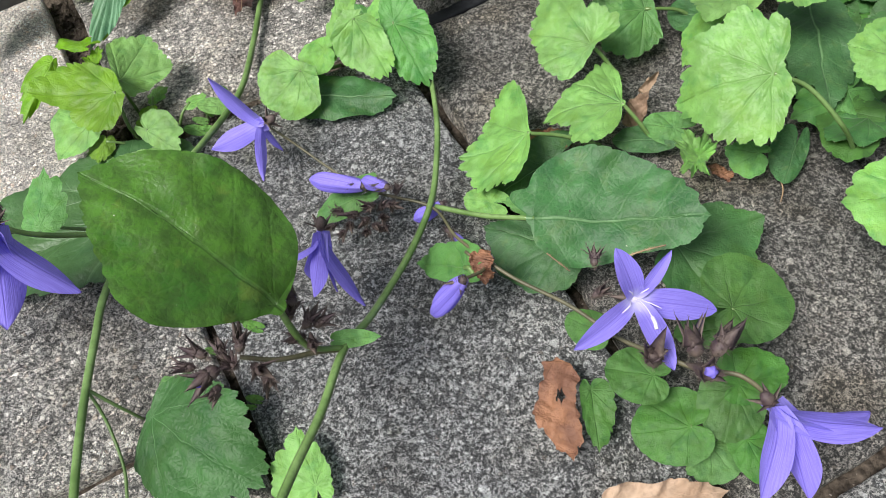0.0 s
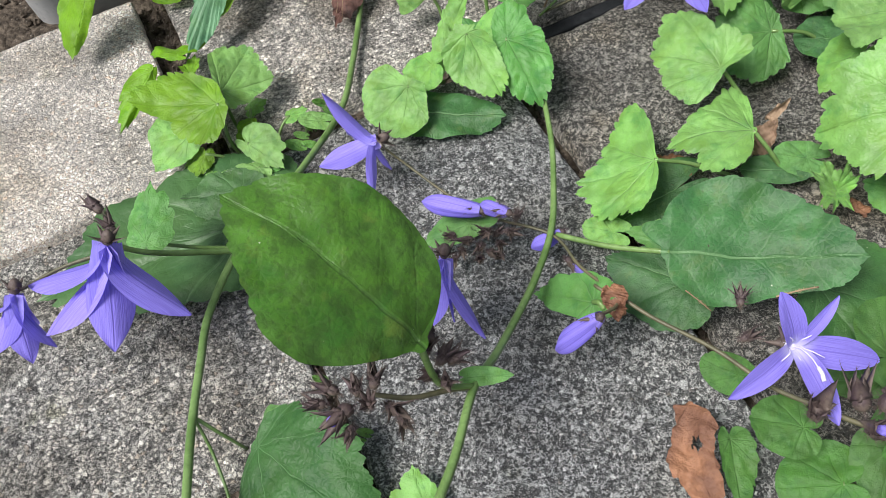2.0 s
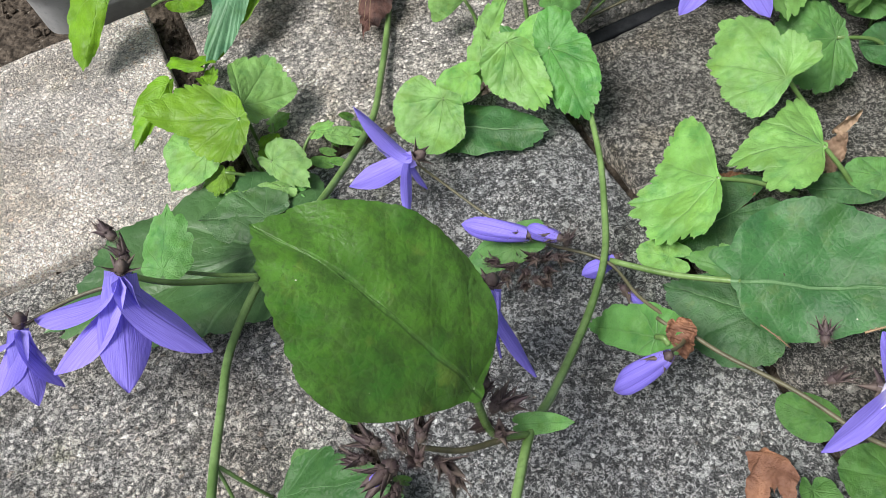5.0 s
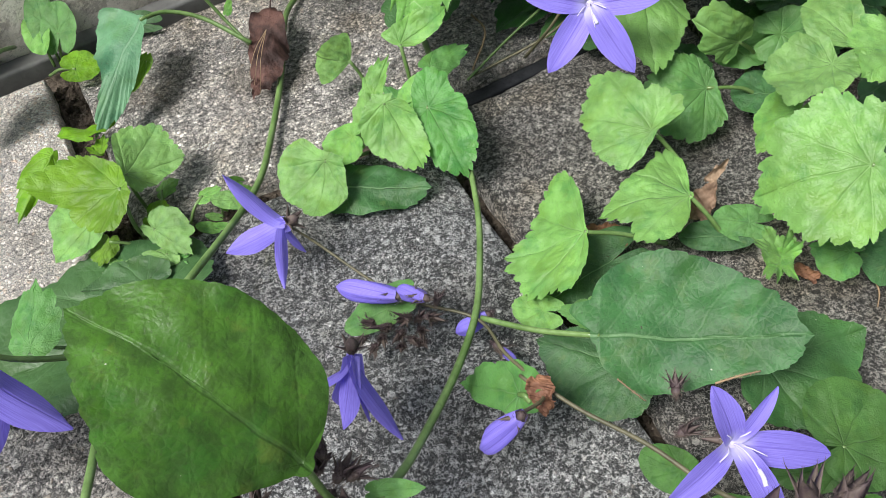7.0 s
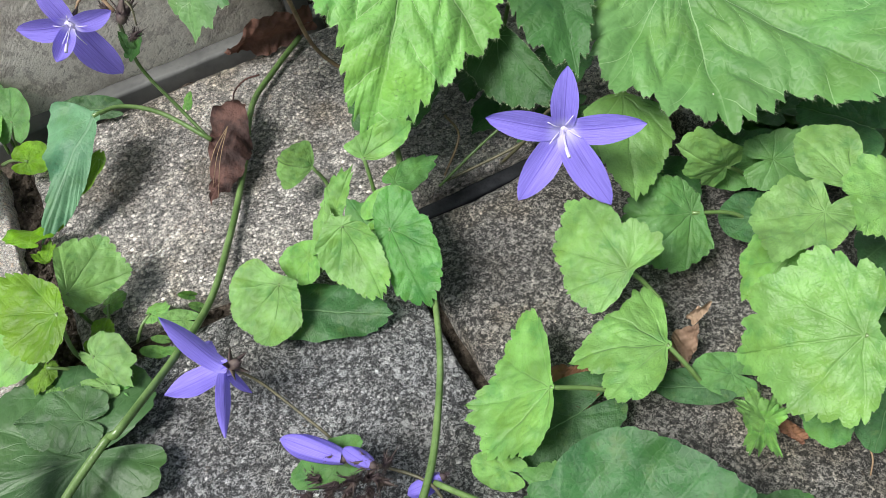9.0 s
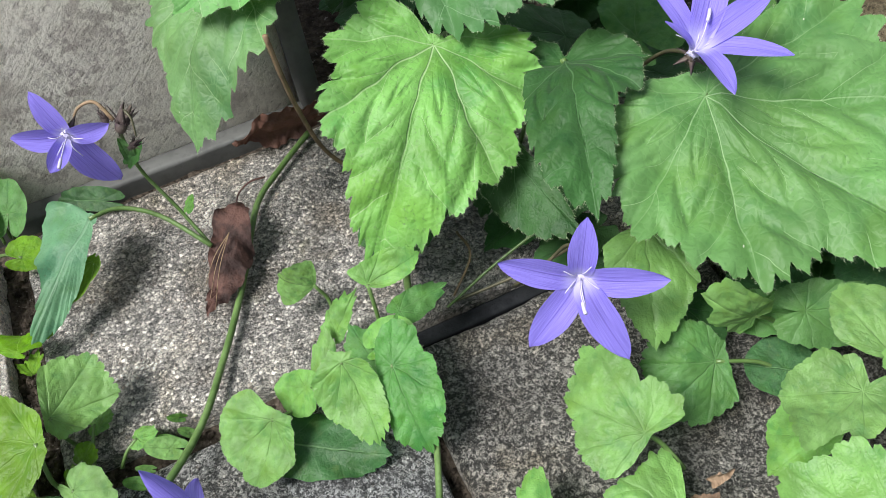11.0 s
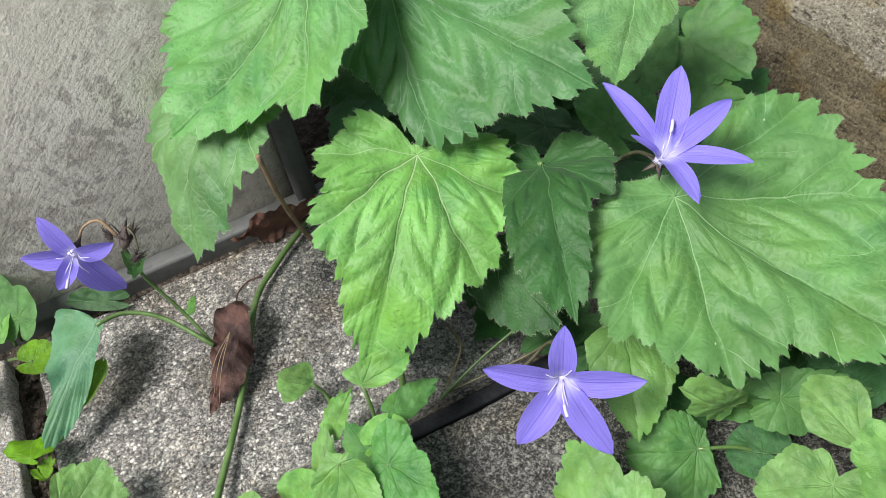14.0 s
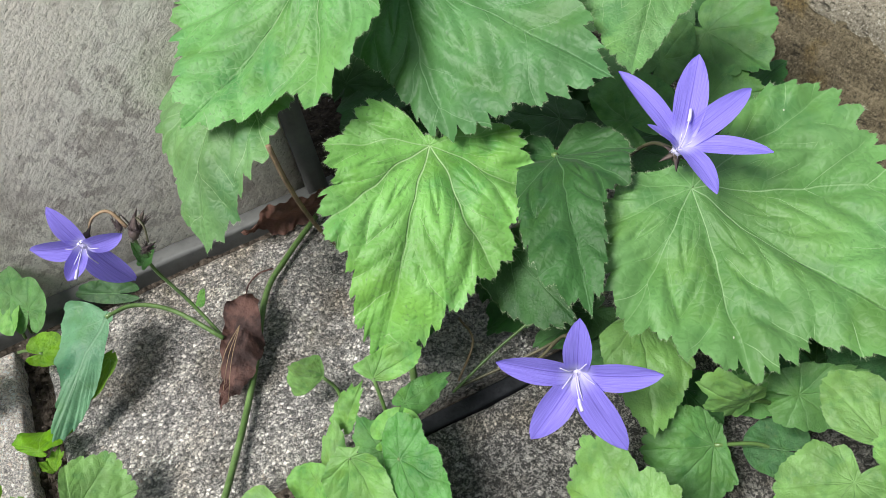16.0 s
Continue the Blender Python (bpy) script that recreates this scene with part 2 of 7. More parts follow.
DRY_BROWN = plain_material("brown_dry_leaf", (0.17, 0.105, 0.070), (0.29, 0.195, 0.135), 90, 0.75, 0.6, 0.0008, 0.15)
DRY_RED = plain_material("reddish_dry_leaf", (0.150, 0.070, 0.048), (0.085, 0.042, 0.032), 90, 0.7, 0.6, 0.0008, 0.15)
POT_GREY = plain_material("grey_plastic", (0.33, 0.33, 0.33), (0.27, 0.27, 0.27), 60, 0.5, 0.1)
BLACK_STRIP = plain_material("black_rubber", (0.012, 0.013, 0.015), (0.022, 0.023, 0.026), 120, 0.8, 0.5, 0.0005, 0.0, 0.08)


def petal_material(name, throat):
    n = Nodes(name)
    sep = n.node("ShaderNodeSeparateXYZ")
    n.put(sep.inputs[0], n.node("ShaderNodeUVMap").outputs[0])
    x, y = sep.outputs[0], sep.outputs[1]
    uv = n.node("ShaderNodeCombineXYZ")
    n.put(uv.inputs[0], n.math("MULTIPLY", x, 9.0)), n.put(uv.inputs[1], y)
    streak = n.noise(uv.outputs[0], 3.0, 4.0)
    col = n.mix(n.ramp(streak, 0.35, 0.7), (0.235, 0.185, 0.71), (0.315, 0.260, 0.85))
    lines = n.math("MULTIPLY", n.ramp(n.math("PINGPONG", n.math("ABSOLUTE", x), 0.13), 0.0, 0.028, 1.0, 0.0), n.ramp(y, 0.9, 0.3))
    mid = n.ramp(n.math("ABSOLUTE", x), 0.0, 0.06, 1.0, 0.0)
    col = n.mix(n.math("MULTIPLY", n.math("MAXIMUM", lines, mid), 0.45), col, (0.120, 0.080, 0.48))
    col = n.mix(n.ramp(y, 0.42, 0.10, 0.0, throat), col, (0.66, 0.63, 0.88))
    rnd = n.node("ShaderNodeObjectInfo").outputs["Random"]
    hs = n.node("ShaderNodeHueSaturation")
    n.put(hs.inputs["Value"], n.math("ADD", 0.92, n.math("MULTIPLY", rnd, 0.16)))
    n.put(hs.inputs["Color"], col)
    h = n.math("SUBTRACT", streak, n.math("MULTIPLY", mid, 0.6))
    return n.surface(hs.outputs[0], 0.55, n.bump(h, 0.4, 0.0005), 0.25, 0.35, hs.outputs[0])


PETAL = petal_material("violet_petal", 0.9)
PETAL_BELL = petal_material("violet_bell_petal", 0.15)


def concrete_material(name, cement, low, high, share, gap, shade, tint=(1.0, 1.0, 1.0), size=1.0, dirt=0.6, flecks=0.8, relief=0.0008, cloud=0.15):
    """Weathered concrete: pale grains of aggregate that stand out of darker cement."""
    n = Nodes(name)
    geo = n.node("ShaderNodeNewGeometry").outputs["Position"]
    rnd = n.node("ShaderNodeObjectInfo").outputs["Random"]
    warp = n.vector("ADD")
    sc = n.vector("SCALE")
    n.put(sc.inputs[0], n.noise(geo, 1300, 3.0, 0.65, 1))
    sc.inputs["Scale"].default_value = 0.0020
    n.put(warp.inputs[0], geo), n.put(warp.inputs[1], sc.outputs[0])
    pos = warp.outputs[0]
    tone = n.node("ShaderNodeSeparateColor")
    n.put(tone.inputs[0], n.voronoi(pos, 1050 / size, "F1", "Color"))
    rim = n.voronoi(pos, 1050 / size, "DISTANCE_TO_EDGE")
    small = n.node("ShaderNodeSeparateColor")
    n.put(small.inputs[0], n.voronoi(pos, 2100, "F1", "Color"))
    grain = n.noise(geo, 950 / size, 5.0, 0.8)
    fine = n.noise(geo, 2300 / size, 3.0, 0.7)
    mid = n.noise(geo, 300, 5.0, 0.75)
    cem, lo, hi = tuple(c * cement for c in (1.0, 0.99, 0.98)), tuple(c * low for c in (1.0, 0.965, 0.92)), tuple(c * high for c in (1.0, 0.975, 0.94))
    stone = n.mix(n.ramp(tone.outputs[0], 0.0, 1.0), lo, hi)
    stone = n.mix(n.ramp(tone.outputs[2], 0.93, 0.97, 0.0, 0.5), stone, tuple(c * low for c in (1.1, 0.85, 0.62)))
    bed = n.mix(n.ramp(fine, 0.46, 0.58), cem, tuple(c * 2.2 for c in cem))
    shown = n.math("ADD", n.math("ADD", n.math("MULTIPLY", tone.outputs[1], 0.45), n.math("MULTIPLY", small.outputs[0], 0.25)), n.math("MULTIPLY", n.math("SUBTRACT", grain, 0.5), 2.2))
    shown = n.math("ADD", shown, n.math("MULTIPLY", n.math("SUBTRACT", mid, 0.5), 0.8))
    there = n.ramp(shown, 0.40 - share, 0.50 - share)
    body = n.math("MULTIPLY", there, n.ramp(rim, 0.0, gap, 0.15, 1.0))
    col = n.mix(body, bed, stone)
    col = n.mix(n.ramp(fine, 0.40, 0.30, 0.0, 0.7), col, tuple(c * 0.5 for c in cem))
    col = n.mix(n.ramp(fine, 0.64, 0.70, 0.0, 0.8), col, hi)
    shift = n.vector("ADD")
    n.put(shift.inputs[0], geo)
    shift.inputs[1].default_value = (5.0, 3.0, 1.0)
    curl = n.noise(geo, 780 / size, 2.0, 0.6)
    worm = n.math("MULTIPLY", n.ramp(n.math("ABSOLUTE", n.math("SUBTRACT", curl, 0.5)), 0.055, 0.025), n.ramp(n.noise(shift.outputs[0], 420 / size, 3.0, 0.6), 0.44, 0.52))
    col = n.mix(n.math("MULTIPLY", worm, flecks), col, hi)
    pit = n.ramp(n.noise(shift.outputs[0], 800 / size, 3.0, 0.65), 0.43, 0.37)
    col = n.mix(n.math("MULTIPLY", pit, flecks), col, tuple(c * 0.5 for c in cem))
    chip = n.node("ShaderNodeSeparateColor")
    n.put(chip.inputs[0], n.voronoi(pos, 330, "F1", "Color"))
    spot = n.math("MULTIPLY", n.ramp(chip.outputs[0], 0.93, 0.95), n.ramp(n.voronoi(pos, 330), 0.42, 0.30))
    col = n.mix(n.math("MULTIPLY", spot, flecks), col, hi)
    patch = n.noise(geo, 34, 5.0, 0.66)
    col = n.mix(n.ramp(patch, 0.50, 0.68, 0.0, shade), col, n.mix(1.0, col, (0.45, 0.45, 0.43), "MULTIPLY"))
    pale = n.noise(geo, 13, 4.0, 0.55)
    col = n.mix(n.ramp(pale, 0.45, 0.62, 0.0, 0.5), col, n.mix(1.0, col, (1.3, 1.28, 1.22), "MULTIPLY"))
    moss = n.noise(geo, 52, 5.0, 0.65)
    col = n.mix(n.ramp(moss, 0.60, 0.74, 0.0, 0.6), col, n.mix(1.0, col, (0.42, 0.44, 0.28), "MULTIPLY"))
    earth = n.noise(geo, 21, 4.0, 0.6)
    col = n.mix(n.ramp(earth, 0.50, 0.66, 0.0, dirt), col, n.mix(1.0, col, (0.95, 0.84, 0.66), "MULTIPLY"))
    worn = n.noise(shift.outputs[0], 26, 6.0, 0.6)
    col = n.mix(n.ramp(worn, 0.50, 0.38, 0.0, min(1.0, 2.2 * cloud)), col, n.mix(1.0, col, (0.58, 0.55, 0.50), "MULTIPLY"))
    col = n.mix(n.ramp(worn, 0.50, 0.62, 0.0, min(1.0, 2.2 * cloud)), col, n.mix(1.0, col, (1.38, 1.36, 1.33), "MULTIPLY"))
    col = n.mix(1.0, col, tint, "MULTIPLY")
    hs = n.node("ShaderNodeHueSaturation")
    n.put(hs.inputs["Value"], n.math("ADD", 0.94, n.math("MULTIPLY", rnd, 0.12)))
    n.put(hs.inputs["Color"], col)
    h = n.math("ADD", n.math("ADD", body, n.math("MULTIPLY", n.ramp(rim, 0.0, 0.3), 0.5)), n.math("ADD", n.math("MULTIPLY", fine, 0.6), n.math("MULTIPLY", mid, 1.4)))
    return n.surface(hs.outputs[0], 0.8, n.bump(n.math("SUBTRACT", h, n.math("MULTIPLY", pit, 1.2)), 1.0, relief), 0.35)


CONCRETE = concrete_material("grey_concrete", 0.064, 0.25, 0.90, 0.05, 0.12, 0.3, (0.97, 1.0, 1.04), 1.15, 0.16, 0.6, 0.0014, 0.18)
CONCRETE_LEFT = concrete_material("weathered_concrete", 0.070, 0.42, 0.95, 0.26, 0.2, 0.2, (1.01, 1.0, 0.985), 1.6, 0.25, 0.6, 0.0022, 0.26)
# back-row pavers: these paler tones also hold the sunlight that falls there
CONCRETE_LIGHT = concrete_material("sunlit_concrete", 0.27, 0.72, 1.0, 0.32, 0.15, 0.3, (1.04, 0.985, 0.95), 1.5, 0.2, 0.45, 0.0017, 0.22)
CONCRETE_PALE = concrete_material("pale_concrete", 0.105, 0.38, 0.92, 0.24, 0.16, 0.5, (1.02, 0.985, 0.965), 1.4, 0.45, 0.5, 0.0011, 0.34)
CONCRETE_WARM = concrete_material("brownish_concrete", 0.042, 0.15, 0.66, 0.03, 0.12, 0.45, (1.03, 1.0, 0.955), 1.05, 0.6, 0.55, 0.0010, 0.26)


def earth_material():
    n = Nodes("dark_soil")
    geo = n.node("ShaderNodeNewGeometry").outputs["Position"]
    a = n.noise(geo, 250, 6.0, 0.7)
    crumb = n.voronoi(geo, 420, "F1", "Distance")
    col = n.mix(n.ramp(a, 0.35, 0.7), (0.026, 0.020, 0.015), (0.115, 0.092, 0.072))
    col = n.mix(n.ramp(n.noise(geo, 600, 2.0), 0.66, 0.74), col, (0.25, 0.22, 0.19))
    h = n.math("SUBTRACT", a, crumb)
    return n.surface(col, 0.95, n.bump(h, 1.0, 0.002), 0.2)


SOIL = earth_material()


def planter_material():
    """Cast wall with slanting scratches and small pits, stained in clouds."""
    n = Nodes("weathered_planter")
    geo = n.node("ShaderNodeNewGeometry").outputs["Position"]
    sep = n.node("ShaderNodeSeparateXYZ")
    n.put(sep.inputs[0], geo)
    along = n.math("ADD", n.math("MULTIPLY", sep.outputs[0], 0.879), n.math("MULTIPLY", sep.outputs[1], 0.477))
    slant = n.node("ShaderNodeCombineXYZ")
    n.put(slant.inputs[0], n.math("MULTIPLY", n.math("ADD", along, n.math("MULTIPLY", sep.outputs[2], 0.9)), 0.30))
    n.put(slant.inputs[1], n.math("SUBTRACT", sep.outputs[2], n.math("MULTIPLY", along, 0.9)))
    stroke = n.noise(slant.outputs[0], 430, 4.0, 0.7)
    a = n.noise(geo, 14, 5.0, 0.6)
    blot = n.noise(geo, 36, 6.0, 0.7)
    mid = n.noise(geo, 420, 5.0, 0.75)
    fine = n.noise(geo, 1100, 5.0, 0.8)
    col = n.mix(n.ramp(a, 0.35, 0.65), (0.80, 0.735, 0.645), (0.90, 0.85, 0.765))
    col = n.mix(n.ramp(blot, 0.50, 0.68, 0.0, 0.75), col, (0.42, 0.36, 0.315))
    dust = n.noise(geo, 170, 5.0, 0.7)
    col = n.mix(n.math("MULTIPLY", n.ramp(dust, 0.50, 0.60, 0.0, 0.75), n.ramp(a, 0.42, 0.60, 0.25, 1.0)), col, (0.37, 0.31, 0.275))
    col = n.mix(n.ramp(stroke, 0.41, 0.34, 0.0, 0.8), col, (0.36, 0.315, 0.265))
    col = n.mix(n.ramp(mid, 0.42, 0.34, 0.0, 0.5), col, (0.34, 0.295, 0.245))
    col = n.mix(n.ramp(fine, 0.44, 0.36, 0.0, 0.35), col, (0.40, 0.35, 0.30))
    col = n.mix(n.ramp(fine, 0.58, 0.66, 0.0, 0.5), col, (0.92, 0.88, 0.81))
    h = n.math("ADD", n.math("ADD", n.math("MULTIPLY", mid, 1.4), fine), n.math("MULTIPLY", stroke, 1.6))
    return n.surface(col, 0.8, n.bump(h, 1.0, 0.0010), 0.3)


PLANTER = planter_material()


def stone_material(name, low, high, grain, spots):
    """Rough sedimentary stone: beds that run along the kerb, pits and sandy grains."""
    n = Nodes(name)
    geo = n.node("ShaderNodeNewGeometry").outputs["Position"]
    sep = n.node("ShaderNodeSeparateXYZ")
    n.put(sep.inputs[0], geo)
    across = n.math("ADD", n.math("MULTIPLY", sep.outputs[0], 0.879), n.math("MULTIPLY", sep.outputs[1], 0.477))
    along = n.math("SUBTRACT", n.math("MULTIPLY", sep.outputs[1], 0.879), n.math("MULTIPLY", sep.outputs[0], 0.477))
    beds = n.node("ShaderNodeCombineXYZ")
    n.put(beds.inputs[0], across), n.put(beds.inputs[1], n.math("MULTIPLY", along, 0.3)), n.put(beds.inputs[2], sep.outputs[2])
    bed = n.noise(beds.outputs[0], 150, 6.0, 0.65)
    a = n.noise(geo, 55, 6.0, 0.7)
    mid = n.noise(beds.outputs[0], 330, 6.0, 0.75)
    fine = n.noise(geo, 900, 5.0, 0.75)
    col = n.mix(n.ramp(a, 0.35, 0.65), low, high)
    col = n.mix(n.ramp(bed, 0.40, 0.62, 0.0, 0.6), col, tuple(c * 1.5 for c in high))
    col = n.mix(n.ramp(fine, 0.53, 0.64, 0.0, spots), col, grain)
    col = n.mix(n.ramp(n.noise(geo, 40, 4.0, 0.6), 0.54, 0.68, 0.0, 0.6), col, n.mix(1.0, col, (1.05, 0.88, 0.40), "MULTIPLY"))
    col = n.mix(n.ramp(fine, 0.46, 0.40, 0.0, 0.7), col, tuple(c * 0.3 for c in low))
    col = n.mix(n.ramp(mid, 0.43, 0.35, 0.0, 0.85), col, tuple(c * 0.25 for c in low))
    h = n.math("ADD", n.math("ADD", n.math("MULTIPLY", a, 1.5), n.math("MULTIPLY", bed, 2.2)), n.math("ADD", n.math("MULTIPLY", mid, 1.8), n.math("MULTIPLY", fine, 0.8)))
    return n.surface(col, 0.85, n.bump(h, 1.0, 0.0024), 0.35)


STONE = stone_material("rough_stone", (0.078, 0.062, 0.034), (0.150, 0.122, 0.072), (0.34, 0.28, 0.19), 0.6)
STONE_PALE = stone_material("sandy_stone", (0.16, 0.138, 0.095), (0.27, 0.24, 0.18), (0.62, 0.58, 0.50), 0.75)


# ---- building helpers ----
def mesh_part(name, verts, faces, material, parent=None, label="", uvs=None, at=(0, 0, 0), smooth=True):
    """One mesh object from vertices in cm; its origin lies at the point at (cm, world) and its parent is kept in place."""
    me = bpy.data.meshes.new(name)
    o = Vector(at)
    me.from_pydata([tuple((Vector(v) - o) * CM) for v in verts], [], faces)
    if uvs is not None:
        layer = me.uv_layers.new(name="UVMap")
        idx = np.zeros(len(me.loops), dtype=np.int32)
        me.loops.foreach_get("vertex_index", idx)
        layer.data.foreach_set("uv", np.asarray(uvs, dtype=np.float32)[idx].ravel())
    me.materials.append(material)
    if smooth:
        me.polygons.foreach_set("use_smooth", [True] * len(me.polygons))
    ob = new(name, me)
    place(ob, parent, at)
    if label:
        tagged(ob, label)
    return ob


WORLD_AT = {}


def place(ob, parent, at):
    WORLD_AT[ob.name] = Vector(at)
    if parent is not None:
        ob.parent = parent
        ob.location = (Vector(at) - WORLD_AT[parent.name]) * CM
    else:
        ob.location = Vector(at) * CM


def part(name, bm, material, parent=None, label="", at=(0, 0, 0), smooth=False):
    """Links a bmesh in cm, about the point at, as one mesh object."""
    me = bpy.data.meshes.new(name)
    bmesh.ops.scale(bm, vec=(CM, CM, CM), verts=bm.verts)
    bm.to_mesh(me)
    bm.free()
    me.materials.append(material)
    if smooth:
        me.polygons.foreach_set("use_smooth", [True] * len(me.polygons))
    ob = new(name, me)
    place(ob, parent, at)
    if label:
        tagged(ob, label)
    return ob


def empty(name, at, label, category, group=""):
    ob = new(name)
    ob.empty_display_size = 0.01
    place(ob, None, at)
    return tagged(ob, label, category, group)


def catmull(pts, steps):
    p = [Vector(q) for q in pts]
    p = [p[0] * 2 - p[1]] + p + [p[-1] * 2 - p[-2]]
    out = []
    for i in range(1, len(p) - 2):
        for k in range(steps):
            t = k / steps
            a, b, c, d = p[i - 1:i + 3]
            out.append(0.5 * (2 * b + (c - a) * t + (2 * a - 5 * b + 4 * c - d) * t * t + (3 * b - a - 3 * c + d) * t ** 3))
    return out + [p[-2]]


def tube_data(pts, r0, r1, sides=8, steps=6):
    line = catmull(pts, steps)
    verts, faces = [], []
    side = Vector((0.3, 0.2, 1.0))
    for i, q in enumerate(line):
        way = (line[min(i + 1, len(line) - 1)] - line[max(i - 1, 0)]).normalized()
        side = (side - way * side.dot(way)).normalized()
        other = way.cross(side)
        r = r0 + (r1 - r0) * i / (len(line) - 1)
        for k in range(sides):
            a = 2 * math.pi * k / sides
            rr = r * (1 + 0.10 * math.cos(5 * a))
            verts.append(q + side * (rr * math.cos(a)) + other * (rr * math.sin(a)))
    for i in range(len(line) - 1):
        for k in range(sides):
            a, b = i * sides + k, i * sides + (k + 1) % sides
            faces.append((a, b, b + sides, a + sides))
    faces.append(tuple(range(sides))[::-1])
    faces.append(tuple(range((len(line) - 1) * sides, len(line) * sides)))
    return verts, faces


def bristle(v, f, line, r, rng, count, ln):
    """Adds fine hairs that stand off a stalk."""
    line = [Vector(q) for q in line]
    for k in range(count):
        i = rng.randint(0, len(line) - 2)
        p = line[i].lerp(line[i + 1], rng.random())
        way = (line[i + 1] - line[i]).normalized()
        out = Vector((rng.uniform(-1, 1), rng.uniform(-1, 1), rng.uniform(-1, 1)))
        out = (out - way * out.dot(way)).normalized()
        n0 = len(v)
        v += [p + out * r * 0.9 - way * 0.005, p + out * r * 0.9 + way * 0.005, p + out * (r + ln * rng.uniform(0.4, 1.1)) + way * rng.uniform(-.03, .03)]
        f.append((n0, n0 + 1, n0 + 2))


def stem(parent, pts, r0, r1, mat):
    r0, r1 = 0.9 * r0, 0.9 * r1
    v, f = tube_data(pts, r0, r1)
    bristle(v, f, catmull(pts, 4), (r0 + r1) / 2, random.Random(len(pts)), 90, 0.05)
    return mesh_part("stem", v, f, mat, parent, at=pts[0])


SHAPES = {
    "blade": [1, .86, .70, .57, .42, .29, .20, .14, .10, .07, .05, .05],
    "wide": [1, .88, .77, .70, .66, .62, .58, .53, .45, .31, .14, .05],
    "fan": [1, .88, .77, .70, .66, .60, .43, .33, .25, .17, .10, .05],
    "trunc": [1, .95, .91, .88, .84, .76, .33, .17, .11, .08, .06, .05],
    "heart": [1, .92, .85, .80, .74, .67, .59, .49, .37, .22, .10, .05],
    "big": [1, .86, .74, .66, .60, .53, .43, .33, .22, .12, .07, .05],
    "delta": [1, .90, .80, .74, .70, .66, .62, .54, .36, .18, .09, .05],
    "broad": [1, .93, .85, .77, .69, .60, .50, .38, .25, .14, .08, .05],
    "round": [.97, .97, .97, .98, .98, .96, .92, .86, .76, .58, .24, .06],
    "spoon": [1, .83, .70, .60, .28, .11, .07, .05, .05, .05, .05, .05],
    "kidney": [.97, .97, .97, .98, .97, .90, .74, .55, .38, .25, .12, .06],
    "ovate": [1, .90, .76, .62, .52, .45, .38, .30, .21, .13, .08, .05],
}
ANGLES = [0, 12, 28, 48, 68, 88, 108, 128, 148, 164, 175, 180]
leaf_count = 0


